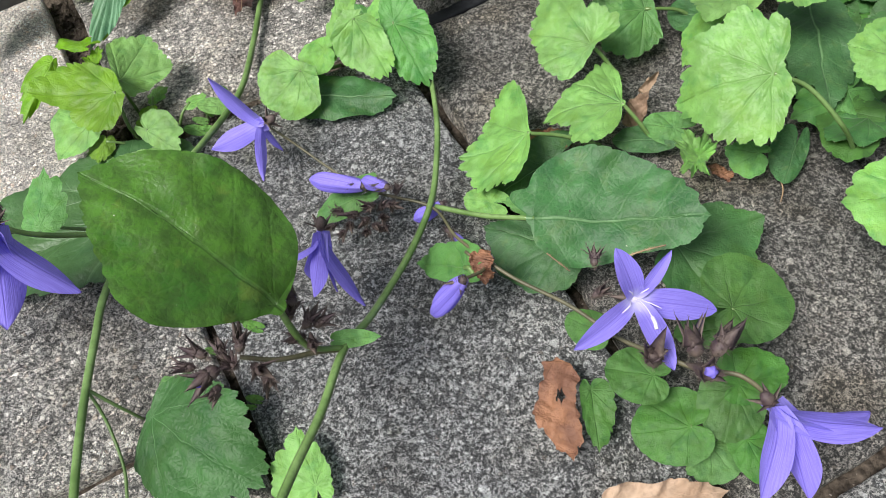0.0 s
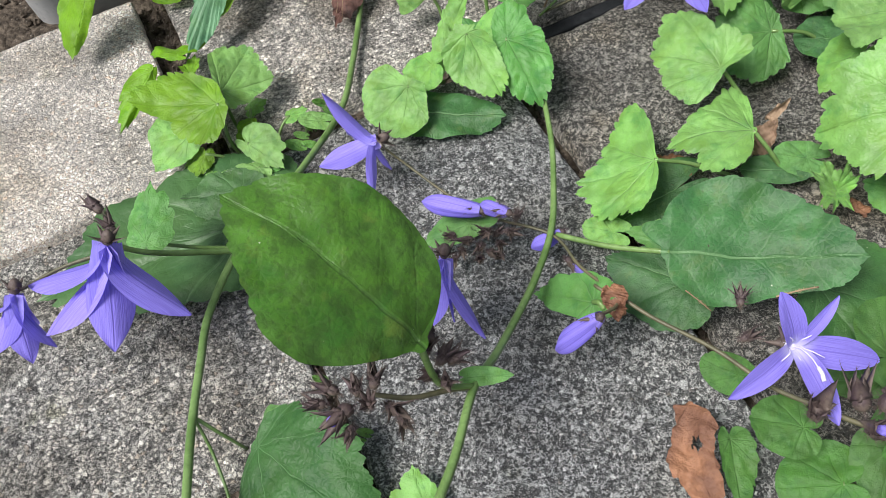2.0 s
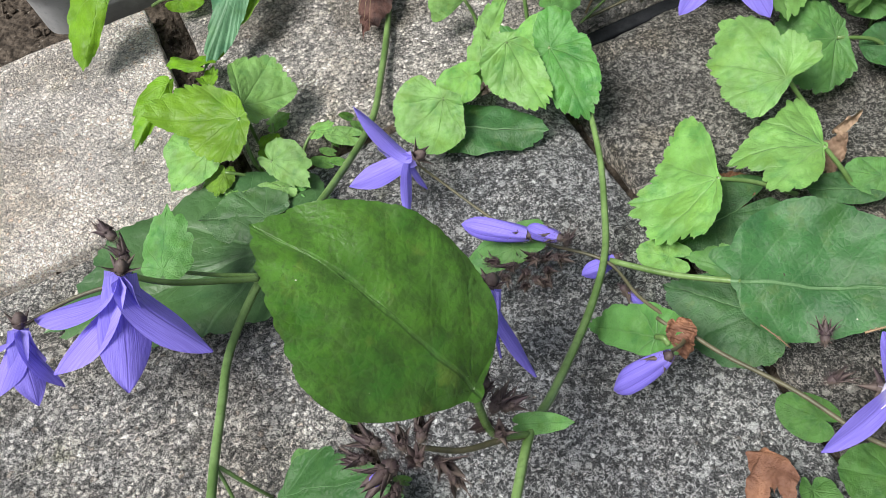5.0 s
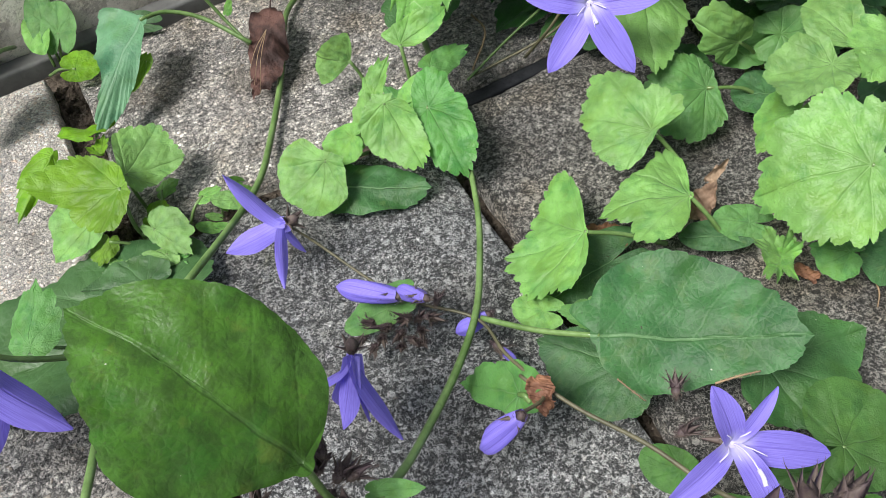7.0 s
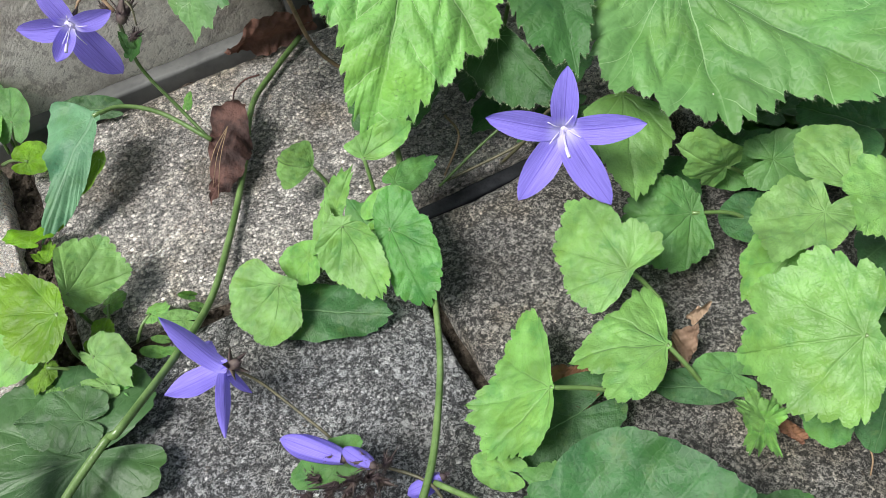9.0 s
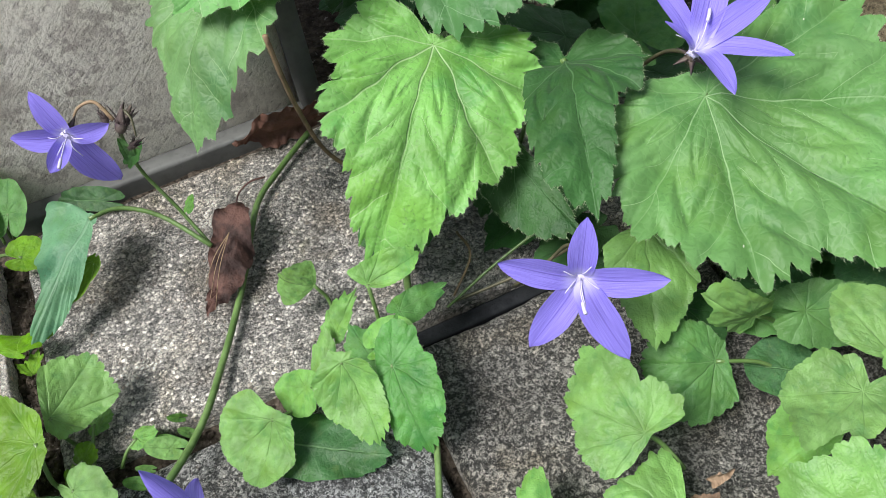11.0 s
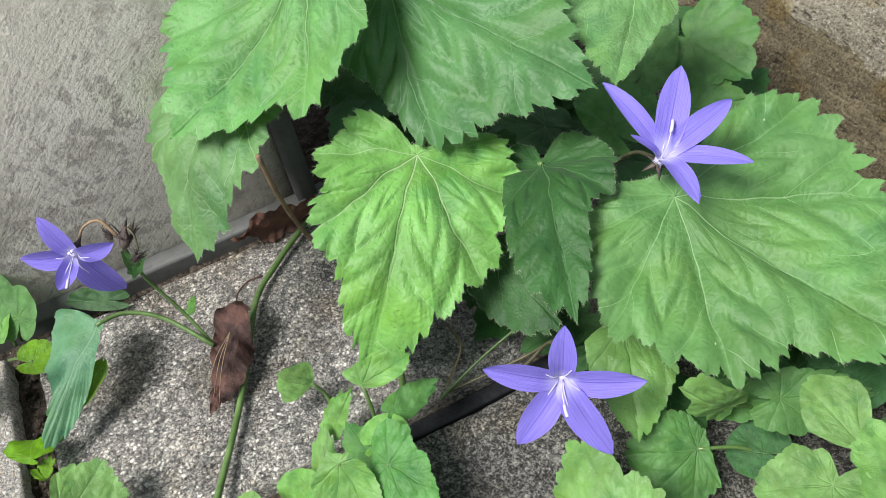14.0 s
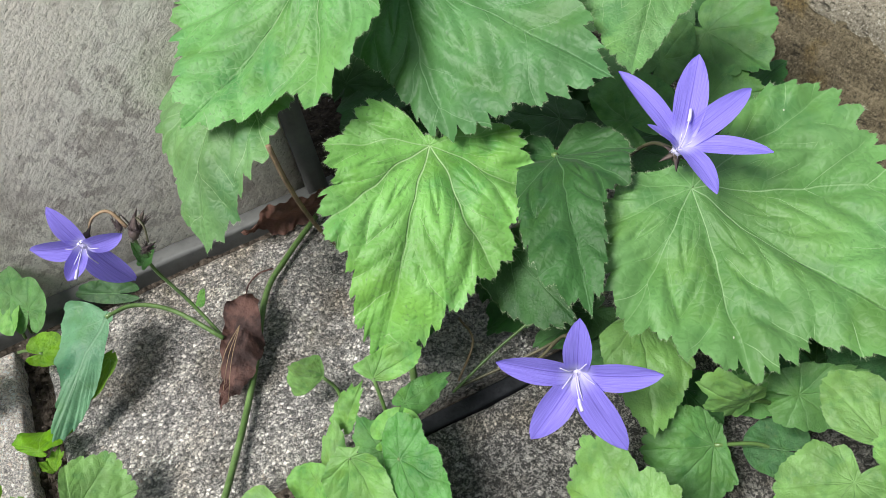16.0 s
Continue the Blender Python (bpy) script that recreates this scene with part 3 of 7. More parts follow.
def leaf_data(kind, b, t, l, r, curl, fold, wave, teeth, depth, rings, per, seed, crumple=0.0, other=None, rim=None, arch=0.0):
    """Vertices (cm), faces and flat coordinates of a blade from its base, tip and two side points; rim gives the
    radii of its two halves at even angles from tip to base, arch the rise of the midrib."""
    rng = np.random.RandomState(seed)
    b, t, l, r = (np.array(q, float) for q in (b, t, l, r))
    ln = np.linalg.norm(t - b)
    ey = (t - b) / ln
    ex = (r - l) - ey * np.dot(r - l, ey)
    ex /= np.linalg.norm(ex)
    ez = np.cross(ex, ey)
    if np.dot(ez, np.array((-1.0, 2.0, 22.0)) - b) < 0:
        ex, ez, l, r = -ex, -ez, r, l
    fi = np.linspace(0, np.pi, 400)
    softs, arcs, wide = [], [], []
    for one in (rim or (kind, other or kind)):
        rad = np.interp(fi, np.linspace(0, np.pi, len(one)), one) if rim else np.interp(np.degrees(fi), ANGLES, SHAPES[one])
        soft = np.convolve(np.pad(rad, 4, mode="edge"), np.ones(9) / 9, mode="valid")
        if one not in ("round", "kidney"):
            soft[:14] = rad[:14]
        ox, oy = soft * np.sin(fi), soft * np.cos(fi)
        arc = np.concatenate(([0], np.cumsum(np.hypot(np.diff(ox), np.diff(oy)))))
        softs.append(soft), arcs.append(arc / arc[-1]), wide.append(ox.max())
    right = max(np.dot(r - b, ex) / ln, 0.12) / wide[0]
    left = max(-np.dot(l - b, ex) / ln, 0.12) / wide[1]
    sag = 0.5 * (np.dot(l - b, ez) + np.dot(r - b, ez)) / (0.5 * np.dot(r - l, ex))
    if rim:
        right = left = 1.0
    else:
        fold = float(np.clip(sag, -0.5, 0.5)) + fold
    ns = teeth * per
    s = (np.arange(ns) + 0.0) / ns
    verts, uvs = [b], [(0.0, 0.0)]
    flat = []
    jag = rng.uniform(0.35, 1.45, size=(2, teeth + 3))
    lump = rng.uniform(-1, 1, size=6)
    for sgn in (1, -1):
        which = 0 if sgn > 0 else 1
        ph = np.interp(s, arcs[which], fi)
        rr = np.interp(s, arcs[which], softs[which])
        cuts = np.cumsum(rng.uniform(0.6, 1.4, size=teeth + 1))
        cuts = np.concatenate(([0.0], (cuts - cuts[0] * 0.5) / (cuts[-1] - cuts[0] * 0.5)))
        pos = np.interp(s, cuts, np.concatenate(([0.5], np.arange(1, teeth + 2))))
        fr = pos % 1.0
        idx = np.floor(pos).astype(int)
        tri = np.where(fr < 0.42, fr / 0.42, (1 - fr) / 0.58)
        if kind in ("big", "wide", "fan", "heart", "trunc"):
            tri = tri ** 0.65
        if kind in ("heart", "trunc"):
            tri = 0.4 * tri + 0.6 * np.sqrt(np.clip(1 - (2 * fr - 1) ** 2, 0, 1))
        if kind in ("round", "kidney"):
            tri = np.sqrt(np.clip(1 - (2 * fr - 1) ** 2, 0, 1))
        small = np.abs(((s * teeth * 3 + 0.5) % 1.0) * 2 - 1)
        amp = depth * jag[0 if sgn > 0 else 1][idx]
        rr = rr * (1 - amp * (1 - tri) - depth * 0.28 * small + 0.4 * depth)
        if kind in ("heart", "big", "wide", "trunc", "fan"):
            rr = rr * (1 + 0.03 * np.cos(2 * np.pi * ph / 0.68) * np.clip(ph / 0.4, 0, 1))
        side = right if sgn > 0 else left
        flat.append((ph * sgn, rr, side))
    ph = np.concatenate((flat[0][0], flat[1][0][::-1]))
    rr = np.concatenate((flat[0][1], flat[1][1][::-1]))
    sd = np.concatenate((np.full(ns, flat[0][2]), np.full(ns, flat[1][2])))
    m = len(ph)
    grid = []
    for i in range(1, rings + 1):
        q = (i / rings) ** 0.85
        x = q * rr * np.sin(ph) * sd
        y = q * rr * np.cos(ph)
        a = np.arctan2(x, y)
        rho = np.hypot(x, y)
        if kind in ("ovate", "broad", "delta", "blade"):
            d1 = np.abs(x)
            yy = y - 0.75 * np.abs(x) - 0.4 * x * x
            d2 = np.abs(((yy / 0.19 + 0.5) % 1.0) - 0.5) * 0.19 * 0.75
            dv = np.minimum(d1, d2 + 0.018)
        else:
            spread = np.abs(((a / 0.68 + 0.5) % 1.0) - 0.5) * 0.68
            step = rho - 0.9 * spread
            d2 = np.abs(((step / 0.21 + 0.5) % 1.0) - 0.5) * 0.21 * 0.8
            dv = np.minimum(spread * rho, d2 + 0.022)
        amp = 0.028 if kind in ("big", "wide", "fan") else 0.010
        quilt = (amp * (1 - np.exp(-(dv / 0.05) ** 2)) - 0.006 * np.exp(-(dv / 0.016) ** 2)) * np.minimum(1, rho * 3) * (1.0 if kind not in ("blade", "broad", "ovate") else 0.3)
        z = fold * np.abs(x) * np.minimum(1.0, 0.4 + np.abs(x) * 2) - curl * y * np.abs(y) + quilt + 4 * arch * np.maximum(y, 0) * np.maximum(1 - y, 0)
        z = z + wave * q ** 2.5 * (np.sin(5 * ph + lump[0] * 6) * 0.6 + np.sin(9 * ph + lump[1] * 6) * 0.4) * rho / max(rr.max(), 0.1)
        rough = 1.15 if kind in ("big", "wide", "fan", "broad") else 1.0
        z = z + (0.014 if rim else 0.020) * np.sin(6 * x + 2 * y + lump[2] * 5) * np.cos(7 * y - 3 * x + lump[3] * 5) + rough * 0.010 * np.sin(17 * x + 6 * y + lump[4] * 5) * np.sin(14 * y - 9 * x + lump[5] * 5) + rough * 0.003 * np.sin(34 * x - 11 * y + lump[0] * 9) * np.sin(31 * y + 12 * x + lump[1] * 9)
        if crumple:
            z = z + crumple * q * (np.sin(11 * x + 7 * y + lump[0] * 5) * np.cos(9 * y - 5 * x + lump[1] * 5) + 0.5 * np.sin(24 * x + lump[2] * 4) * np.sin(19 * y + lump[3] * 4) + 0.25 * np.sin(47 * y + 31 * x))
            x = x * (1 + 0.12 * np.sin(9 * y + lump[4] * 3))
        p = b[None] + ln * (x[:, None] * ex + y[:, None] * ey + z[:, None] * ez)
        grid.append(p)
        verts += list(p)
        uvs += list(zip(x, y))
    faces = [(0, 1 + (j + 1) % m, 1 + j) for j in range(m)]
    for i in range(rings - 1):
        o = 1 + i * m
        for j in range(m):
            k2 = (j + 1) % m
            faces.append((o + j, o + k2, o + m + k2, o + m + j))
    return verts, faces, uvs, grid[-1], grid[-2], ez, ln


def leaf(parent, kind, mat, b, t, l, r, curl=0.0, fold=0.0, wave=0.04, teeth=9, depth=0.05, hairs=0, stalk=(), label="", other=None, arch=0.0, rim=None):
    global leaf_count
    leaf_count += 1
    rng = np.random.RandomState(leaf_count)
    if kind in ("heart", "trunc"):
        teeth, depth = int(teeth * 1.5), depth * 0.8
    if rim:
        curl, depth = 0.0, depth * (0.95 if kind in ("heart", "trunc") else 0.85)
    big = rim is not None or kind in ("big", "wide", "fan", "ovate", "broad", "delta", "blade")
    v, f, uv, edge, inner, up, ln = leaf_data(kind, b, t, l, r, curl, fold, wave, teeth, depth, 24 if big else 12, 10 if big else 7, leaf_count, 0.0, other, rim, arch)
    blade_faces = len(f)
    if hairs or kind in ("heart", "trunc"):
        for j in range(len(edge)):
            for k in range(5 if hairs else 1):
                base = edge[j] * 1.0
                nxt = edge[(j + 1) % len(edge)]
                base = base + (nxt - base) * rng.rand()
                way = edge[j] - inner[j]
                way = way / (np.linalg.norm(way) + 1e-6) + rng.normal(0, 0.5, 3)
                tip = base + way * (rng.uniform(0.025, 0.085) if hairs else rng.uniform(0.01, 0.04))
                w = (nxt - edge[j]) / (np.linalg.norm(nxt - edge[j]) + 1e-6) * (0.0042 if hairs else 0.004)
                n0 = len(v)
                v += [base - w, base + w, tip]
                uv += [uv[-1]] * 3
                f.append((n0, n0 + 1, n0 + 2))
    ob = mesh_part("leaf", v, f, mat, parent, label, uv, at=b)
    if len(f) > blade_faces:
        ob.data.materials.append(LEAF_HAIR)
        ob.data.polygons.foreach_set("material_index", [0] * blade_faces + [1] * (len(f) - blade_faces))
    if stalk:
        first = Vector(b)
        pts = [first] + [Vector(q) for q in stalk]
        if len(pts) == 2:
            pts.insert(1, (pts[0] + pts[1]) / 2 + Vector((0, 0, 0.15)))
        rad = 0.045 + 0.006 * ln
        sv, sf = tube_data(pts, rad, rad * 1.15, 7, 5)
        bristle(sv, sf, catmull(pts, 4), rad, random.Random(leaf_count), 60, 0.07)
        mesh_part("petiole", sv, sf, STEM, ob, at=b)
    return ob


def dry_leaf(b, t, l, r, mat, curl=0.0, wave=0.1, fold=0.0, label="", tail=0, crumple=0.07, hole=None, rim=None, arch=0.0):
    global leaf_count
    leaf_count += 1
    v, f, uv, edge, inner, up, ln = leaf_data("ovate", b, t, l, r, curl, fold, wave, 6, 0.06, 20, 14, leaf_count + 300, crumple, None, rim, arch)
    if hole:
        keep = []
        for q in f:
            mu, mv = sum(uv[i][0] for i in q) / len(q), sum(uv[i][1] for i in q) / len(q)
            if math.hypot((mu - hole[0]) * 1.3, mv - hole[1]) > hole[2] * (1 + 0.25 * math.sin(5 * math.atan2(mv - hole[1], mu - hole[0]))):
                keep.append(q)
        f = keep
    ob = empty("withered_leaf", b, label, "dry leaf", "withered leaves")
    mesh_part("blade", v, f, mat, ob, uvs=uv, at=b)
    if tail:
        b0, t0 = Vector(b), Vector(t)
        way = (b0 - t0).normalized()
        sv, sf = tube_data([b0, b0 + way * 0.35 + Vector((0.02, 0, 0.05)), b0 + way * 0.75 + Vector((0.3, 0, 0.05)), b0 + way * 0.95 + Vector((0.75, 0, 0.0))], 0.026, 0.034, 6, 5)
        mesh_part("stalk", sv, sf, DRY_DARK, ob, at=b)
        mid = b0.lerp(t0, 0.3)
        for k in range(3):
            e = b0.lerp(t0, 0.75 + 0.1 * k) + Vector((-0.3 + 0.25 * k, 0, 0.15))
            sv, sf = tube_data([mid + Vector((0.1, 0, 0.25)), mid.lerp(e, 0.5) + Vector((0, 0, 0.25)), e], 0.011, 0.008, 5, 4)
            mesh_part("strand", sv, sf, TWIG, ob, at=b)
    return ob


def petal_data(c, axis, tip, width, rng, bell):
    c, axis, tip = Vector(c), Vector(axis), Vector(tip)
    out = tip - c
    ln = out.length
    flat = (out - axis * out.dot(axis))
    flat = flat.normalized() if flat.length > 1e-6 else out.normalized()
    side = axis.cross(out).normalized()
    along = axis.dot(out)
    verts, uvs, faces = [], [], []
    nu, nv = 16, 8
    mid1 = c + flat * (0.06 * ln) + axis * (along * 0.35 + 0.10 * ln)
    mid2 = c + out * 0.55 + axis * (0.14 * ln * (0.4 if bell else 1.0)) + side * rng.uniform(-0.04, 0.04) * ln
    for i in range(nu + 1):
        s = i / nu
        p = c * (1 - s) ** 3 + mid1 * (3 * s * (1 - s) ** 2) + mid2 * (3 * s * s * (1 - s)) + tip * s ** 3
        dp = (mid1 - c) * (3 * (1 - s) ** 2) + (mid2 - mid1) * (6 * s * (1 - s)) + (tip - mid2) * (3 * s * s)
        dp = dp.normalized()
        nor = side.cross(dp).normalized()
        if nor.dot(axis) < 0:
            nor = -nor
        w = width * ln * ((0.58 if bell else 0.30) + (0.42 if bell else 0.70) * math.sin(math.pi * min(1, s / 0.62) / 2) ** 1.1) * (1 if s < 0.58 else max(0.0, math.cos((s - 0.58) / 0.42 * math.pi / 2)) ** (0.8 if bell else 0.66))
        w = max(w, 0.012)
        for j in range(nv + 1):
            x = 2 * j / nv - 1
            z = (0.22 * x * x + 0.10 * (1 - abs(x)) ** 3 * -1) * w + 0.03 * ln * math.sin(6 * s + 3 * x + rng_phase(rng)) * s * abs(x) * 0.6
            verts.append(p + side * (x * w) + nor * z)
            uvs.append((x * w / (width * ln), s))
    for i in range(nu):
        for j in range(nv):
            a = i * (nv + 1) + j
            faces.append((a, a + 1, a + nv + 2, a + nv + 1))
    return verts, faces, uvs


def rng_phase(rng):
    return rng.phase


def sepal_data(base, way, out, ln, w):
    """A narrow pointed sepal that leaves the base along way and bends towards out."""
    base, way, out = Vector(base), Vector(way).normalized(), Vector(out).normalized()
    side = way.cross(out).normalized()
    verts, faces = [], []
    for i in range(7):
        s = i / 6
        p = base + way * (ln * s) + out * (ln * 0.55 * s * s)
        ww = w * (1 - s) ** 0.8 + 0.006
        nor = out
        verts += [p - side * ww, p + nor * (-0.3 * ww), p + side * ww, p + nor * (0.35 * ww)]
    for i in range(6):
        for k in range(4):
            a, b = i * 4 + k, i * 4 + (k + 1) % 4
            faces.append((a, b, b + 4, a + 4))
    faces.append((3, 2, 1, 0))
    return verts, faces


def ball_data(c, axis, r, ln):
    c, axis = Vector(c), Vector(axis).normalized()
    side = axis.orthogonal().normalized()
    other = axis.cross(side)
    verts, faces = [], []
    for i in range(7):
        a = math.pi * i / 6
        for k in range(10):
            b = 2 * math.pi * k / 10
            rr = r * math.sin(a) * (1 + 0.12 * math.cos(5 * b)) + 0.004
            verts.append(c - axis * (ln * math.cos(a)) + side * (rr * math.cos(b)) + other * (rr * math.sin(b)))
    for i in range(6):
        for k in range(10):
            a, b = i * 10 + k, i * 10 + (k + 1) % 10
            faces.append((a, b, b + 10, a + 10))
    return verts, faces


def fuzz(verts, faces, rng, count, ln):
    """Adds short hairs to a small mesh."""
    mid = sum((Vector(v) for v in verts), Vector()) / len(verts)
    top = len(verts)
    for k in range(count):
        p = Vector(verts[rng.randint(0, top - 1)])
        way = (p - mid).normalized() + Vector((rng.uniform(-.6, .6), rng.uniform(-.6, .6), rng.uniform(-.6, .6)))
        s = way.orthogonal().normalized() * 0.004
        n0 = len(verts)
        verts += [p - s, p + s, p + way * ln * rng.uniform(0.5, 1.2)]
        faces.append((n0, n0 + 1, n0 + 2))


def calyx(parent, c, way, size, violet=0, flare=0.8, name="calyx"):
    """A hairy dark seed cup with a tuft of pointed sepals and shrivelled remains."""
    rng = random.Random(int(abs(c[0] * 131 + c[1] * 71)))
    axis = Vector(way).normalized()
    side = axis.orthogonal().normalized()
    v, f = ball_data(c, axis, 0.20 * size, 0.26 * size)
    fuzz(v, f, rng, 260, 0.10 * size + 0.05)
    ob = mesh_part(name, v, f, SEPAL, parent, "dark hairy calyx with narrow sepals", at=c)
    for k in range(7):
        rot = Matrix.Rotation(2 * math.pi * (k + rng.uniform(-.3, .3)) / 7, 3, axis)
        out = rot @ side
        v, f = sepal_data(Vector(c) + axis * 0.12 * size + out * 0.12 * size, axis + out * rng.uniform(0.15, 0.6), out * flare * rng.uniform(-.4, 0.8) + axis * rng.uniform(-.1, .5), size * rng.uniform(0.35, 0.65), rng.uniform(0.16, 0.26) * size)
        fuzz(v, f, rng, 50, 0.09)
        mesh_part("sepal", v, f, SEPAL, ob, at=c)
    if violet:
        bud(ob, Vector(c) + axis * 0.15 * size, Vector(c) + axis * 0.6 * size, 0.13 * size, False)
    return ob


def bud(parent, b, t, w, cup=True):
    """A closed bud of folded petals with a pleated, pointed outline."""
    b, t = Vector(b), Vector(t)
    axis = (t - b)
    ln = axis.length
    axis.normalize()
    side = axis.orthogonal().normalized()
    other = axis.cross(side)
    v, uv, f = [], [], []
    for i in range(15):
        s = i / 14
        prof = math.sin(math.pi * min(1, s / 0.62) / 2) ** 0.7 * 0.5 + 0.5 if s < 0.62 else math.cos((s - 0.62) / 0.38 * math.pi / 2) ** 0.75
        for k in range(20):
            a = 2 * math.pi * k / 20 + s * 0.5
            r = w * prof * (1 + 0.13 * math.cos(5 * a - s * 2.5)) + 0.004
            v.append(b + axis * (ln * s) + side * (r * math.cos(a)) + other * (r * math.sin(a)))
            uv.append((((k % 4) / 2 - 1) * 0.5, 0.35 + 0.6 * s))
    for i in range(14):
        for k in range(20):
            a, c = i * 20 + k, i * 20 + (k + 1) % 20
            f.append((a, c, c + 20, a + 20))
    ob = mesh_part("bud", v, f, PETAL, parent, "closed violet flower bud", uv, at=b)
    if cup:
        calyx(ob if ob.parent is None or ob.parent.parent is None else parent, tuple(b), tuple(axis), 0.5, flare=1.0)
    return ob


def flower(parent, c, tips, seed=0, bell=0, width=0.19, droop=(0.1, -0.5, 0.0), widths=None):
    rng = random.Random(seed)
    rng.phase = rng.uniform(0, 6)
    c = Vector(c)
    tips = [Vector(t) for t in tips]
    mean = sum(tips, Vector()) / len(tips)
    if bell:
        ax = (mean - c).normalized()
    else:
        nor = Vector()
        ring = tips[:5]
        for i in range(len(ring)):
            nor += (ring[i] - c).cross(ring[(i + 1) % len(ring)] - c)
        ax = nor.normalized()
        if ax.dot(Vector((-1, 2, 22)) - c) < 0:
            ax = -ax
    v, f = ball_data(c - ax * 0.22, ax, 0.15, 0.22)
    fuzz(v, f, rng, 60, 0.10)
    ob = mesh_part("flower", v, f, SEPAL, parent, "violet star-shaped bellflower with five pointed petals", at=c)
    side = ax.orthogonal().normalized()
    for k in range(5):
        out = Matrix.Rotation(2 * math.pi * k / 5 + seed, 3, ax) @ side
        v, f = sepal_data(c - ax * 0.16 + out * 0.12, out * 0.8 - ax * 0.3, out * 0.5 - ax * 0.5, 0.24, 0.09)
        fuzz(v, f, rng, 10, 0.07)
        mesh_part("sepal", v, f, SEPAL, ob, at=c)
    for k, t in enumerate(tips):
        rng.phase = rng.uniform(0, 6)
        v, f, uv = petal_data(c, ax, t, width * (widths[k] if widths else 1.12 if bell >= 1 else 0.9 if bell else 1.0), rng, bell)
        mesh_part("petal", v, f, PETAL_BELL if bell else PETAL, ob, uvs=uv, at=c)
    if not bell:
        droop = Vector(droop)
        end = c + ax * 0.75 + droop * 0.7
        v, f = tube_data([c, c + ax * 0.4, c + ax * 0.65 + droop * 0.3, end], 0.018, 0.016, 7, 5)
        mesh_part("style", v, f, STYLE, ob, "white style with a lobed stigma", at=c)
        v, f = tube_data([end, end + droop * 0.25 + ax * 0.05, end + droop * 0.62], 0.044, 0.048, 8, 4)
        mesh_part("stigma", v, f, STYLE, ob, at=c)
        v, f = ball_data(c + ax * 0.05, ax, 0.17, 0.10)
        fuzz(v, f, rng, 70, 0.06)
        mesh_part("filament_base", v, f, STYLE, ob, "white hairy filament bases", at=c)
        for k in range(5):
            out = Matrix.Rotation(2 * math.pi * k / 5 + 0.5 + seed, 3, ax) @ side
            p = c + out * 0.10 + ax * 0.1
            v, f = tube_data([p, p + out * 0.15 + ax * 0.25, p + out * rng.uniform(.3, .5) + ax * rng.uniform(.1, .35) + droop * 0.2], 0.016, 0.012, 5, 4)
            mesh_part("stamen", v, f, STYLE, ob, at=c)
    return ob


# ---- the ground and the paving; joints run along u, turned from the x axis ----
TH = radians(28.5)


def uv_at(u, v, z=0.0):
    return Vector((u * math.cos(TH) - v * math.sin(TH), u * math.sin(TH) + v * math.cos(TH), z))


def soil_height(x, y):
    return -0.75 + 0.22 * noise.noise(Vector((x * 0.5, y * 0.5, 0))) + 0.14 * noise.noise(Vector((x * 1.7, y * 1.7, 3)))


def build_ground():
    bm = bmesh.new()
    xs = [-60000, -3000, -300, -60] + [-45 + 0.5 * i for i in range(181)] + [60, 300, 3000, 60000]
    ys = [-60000, -3000, -300, -40] + [-10 + 0.5 * i for i in range(141)] + [80, 300, 3000, 60000]
    rows = []
    for y in ys:
        rows.append([bm.verts.new((x, y, soil_height(x, y) if abs(x) < 60 and abs(y) < 80 else -0.8)) for x in xs])
    for j in range(len(ys) - 1):
        for i in range(len(xs) - 1):
            bm.faces.new((rows[j][i], rows[j][i + 1], rows[j + 1][i + 1], rows[j + 1][i]))
    ob = part("ground", bm, SOIL, smooth=True)
    tagged(ob, "dark crumbly soil under and between the pavers", "soil", kind="structure")


build_ground()


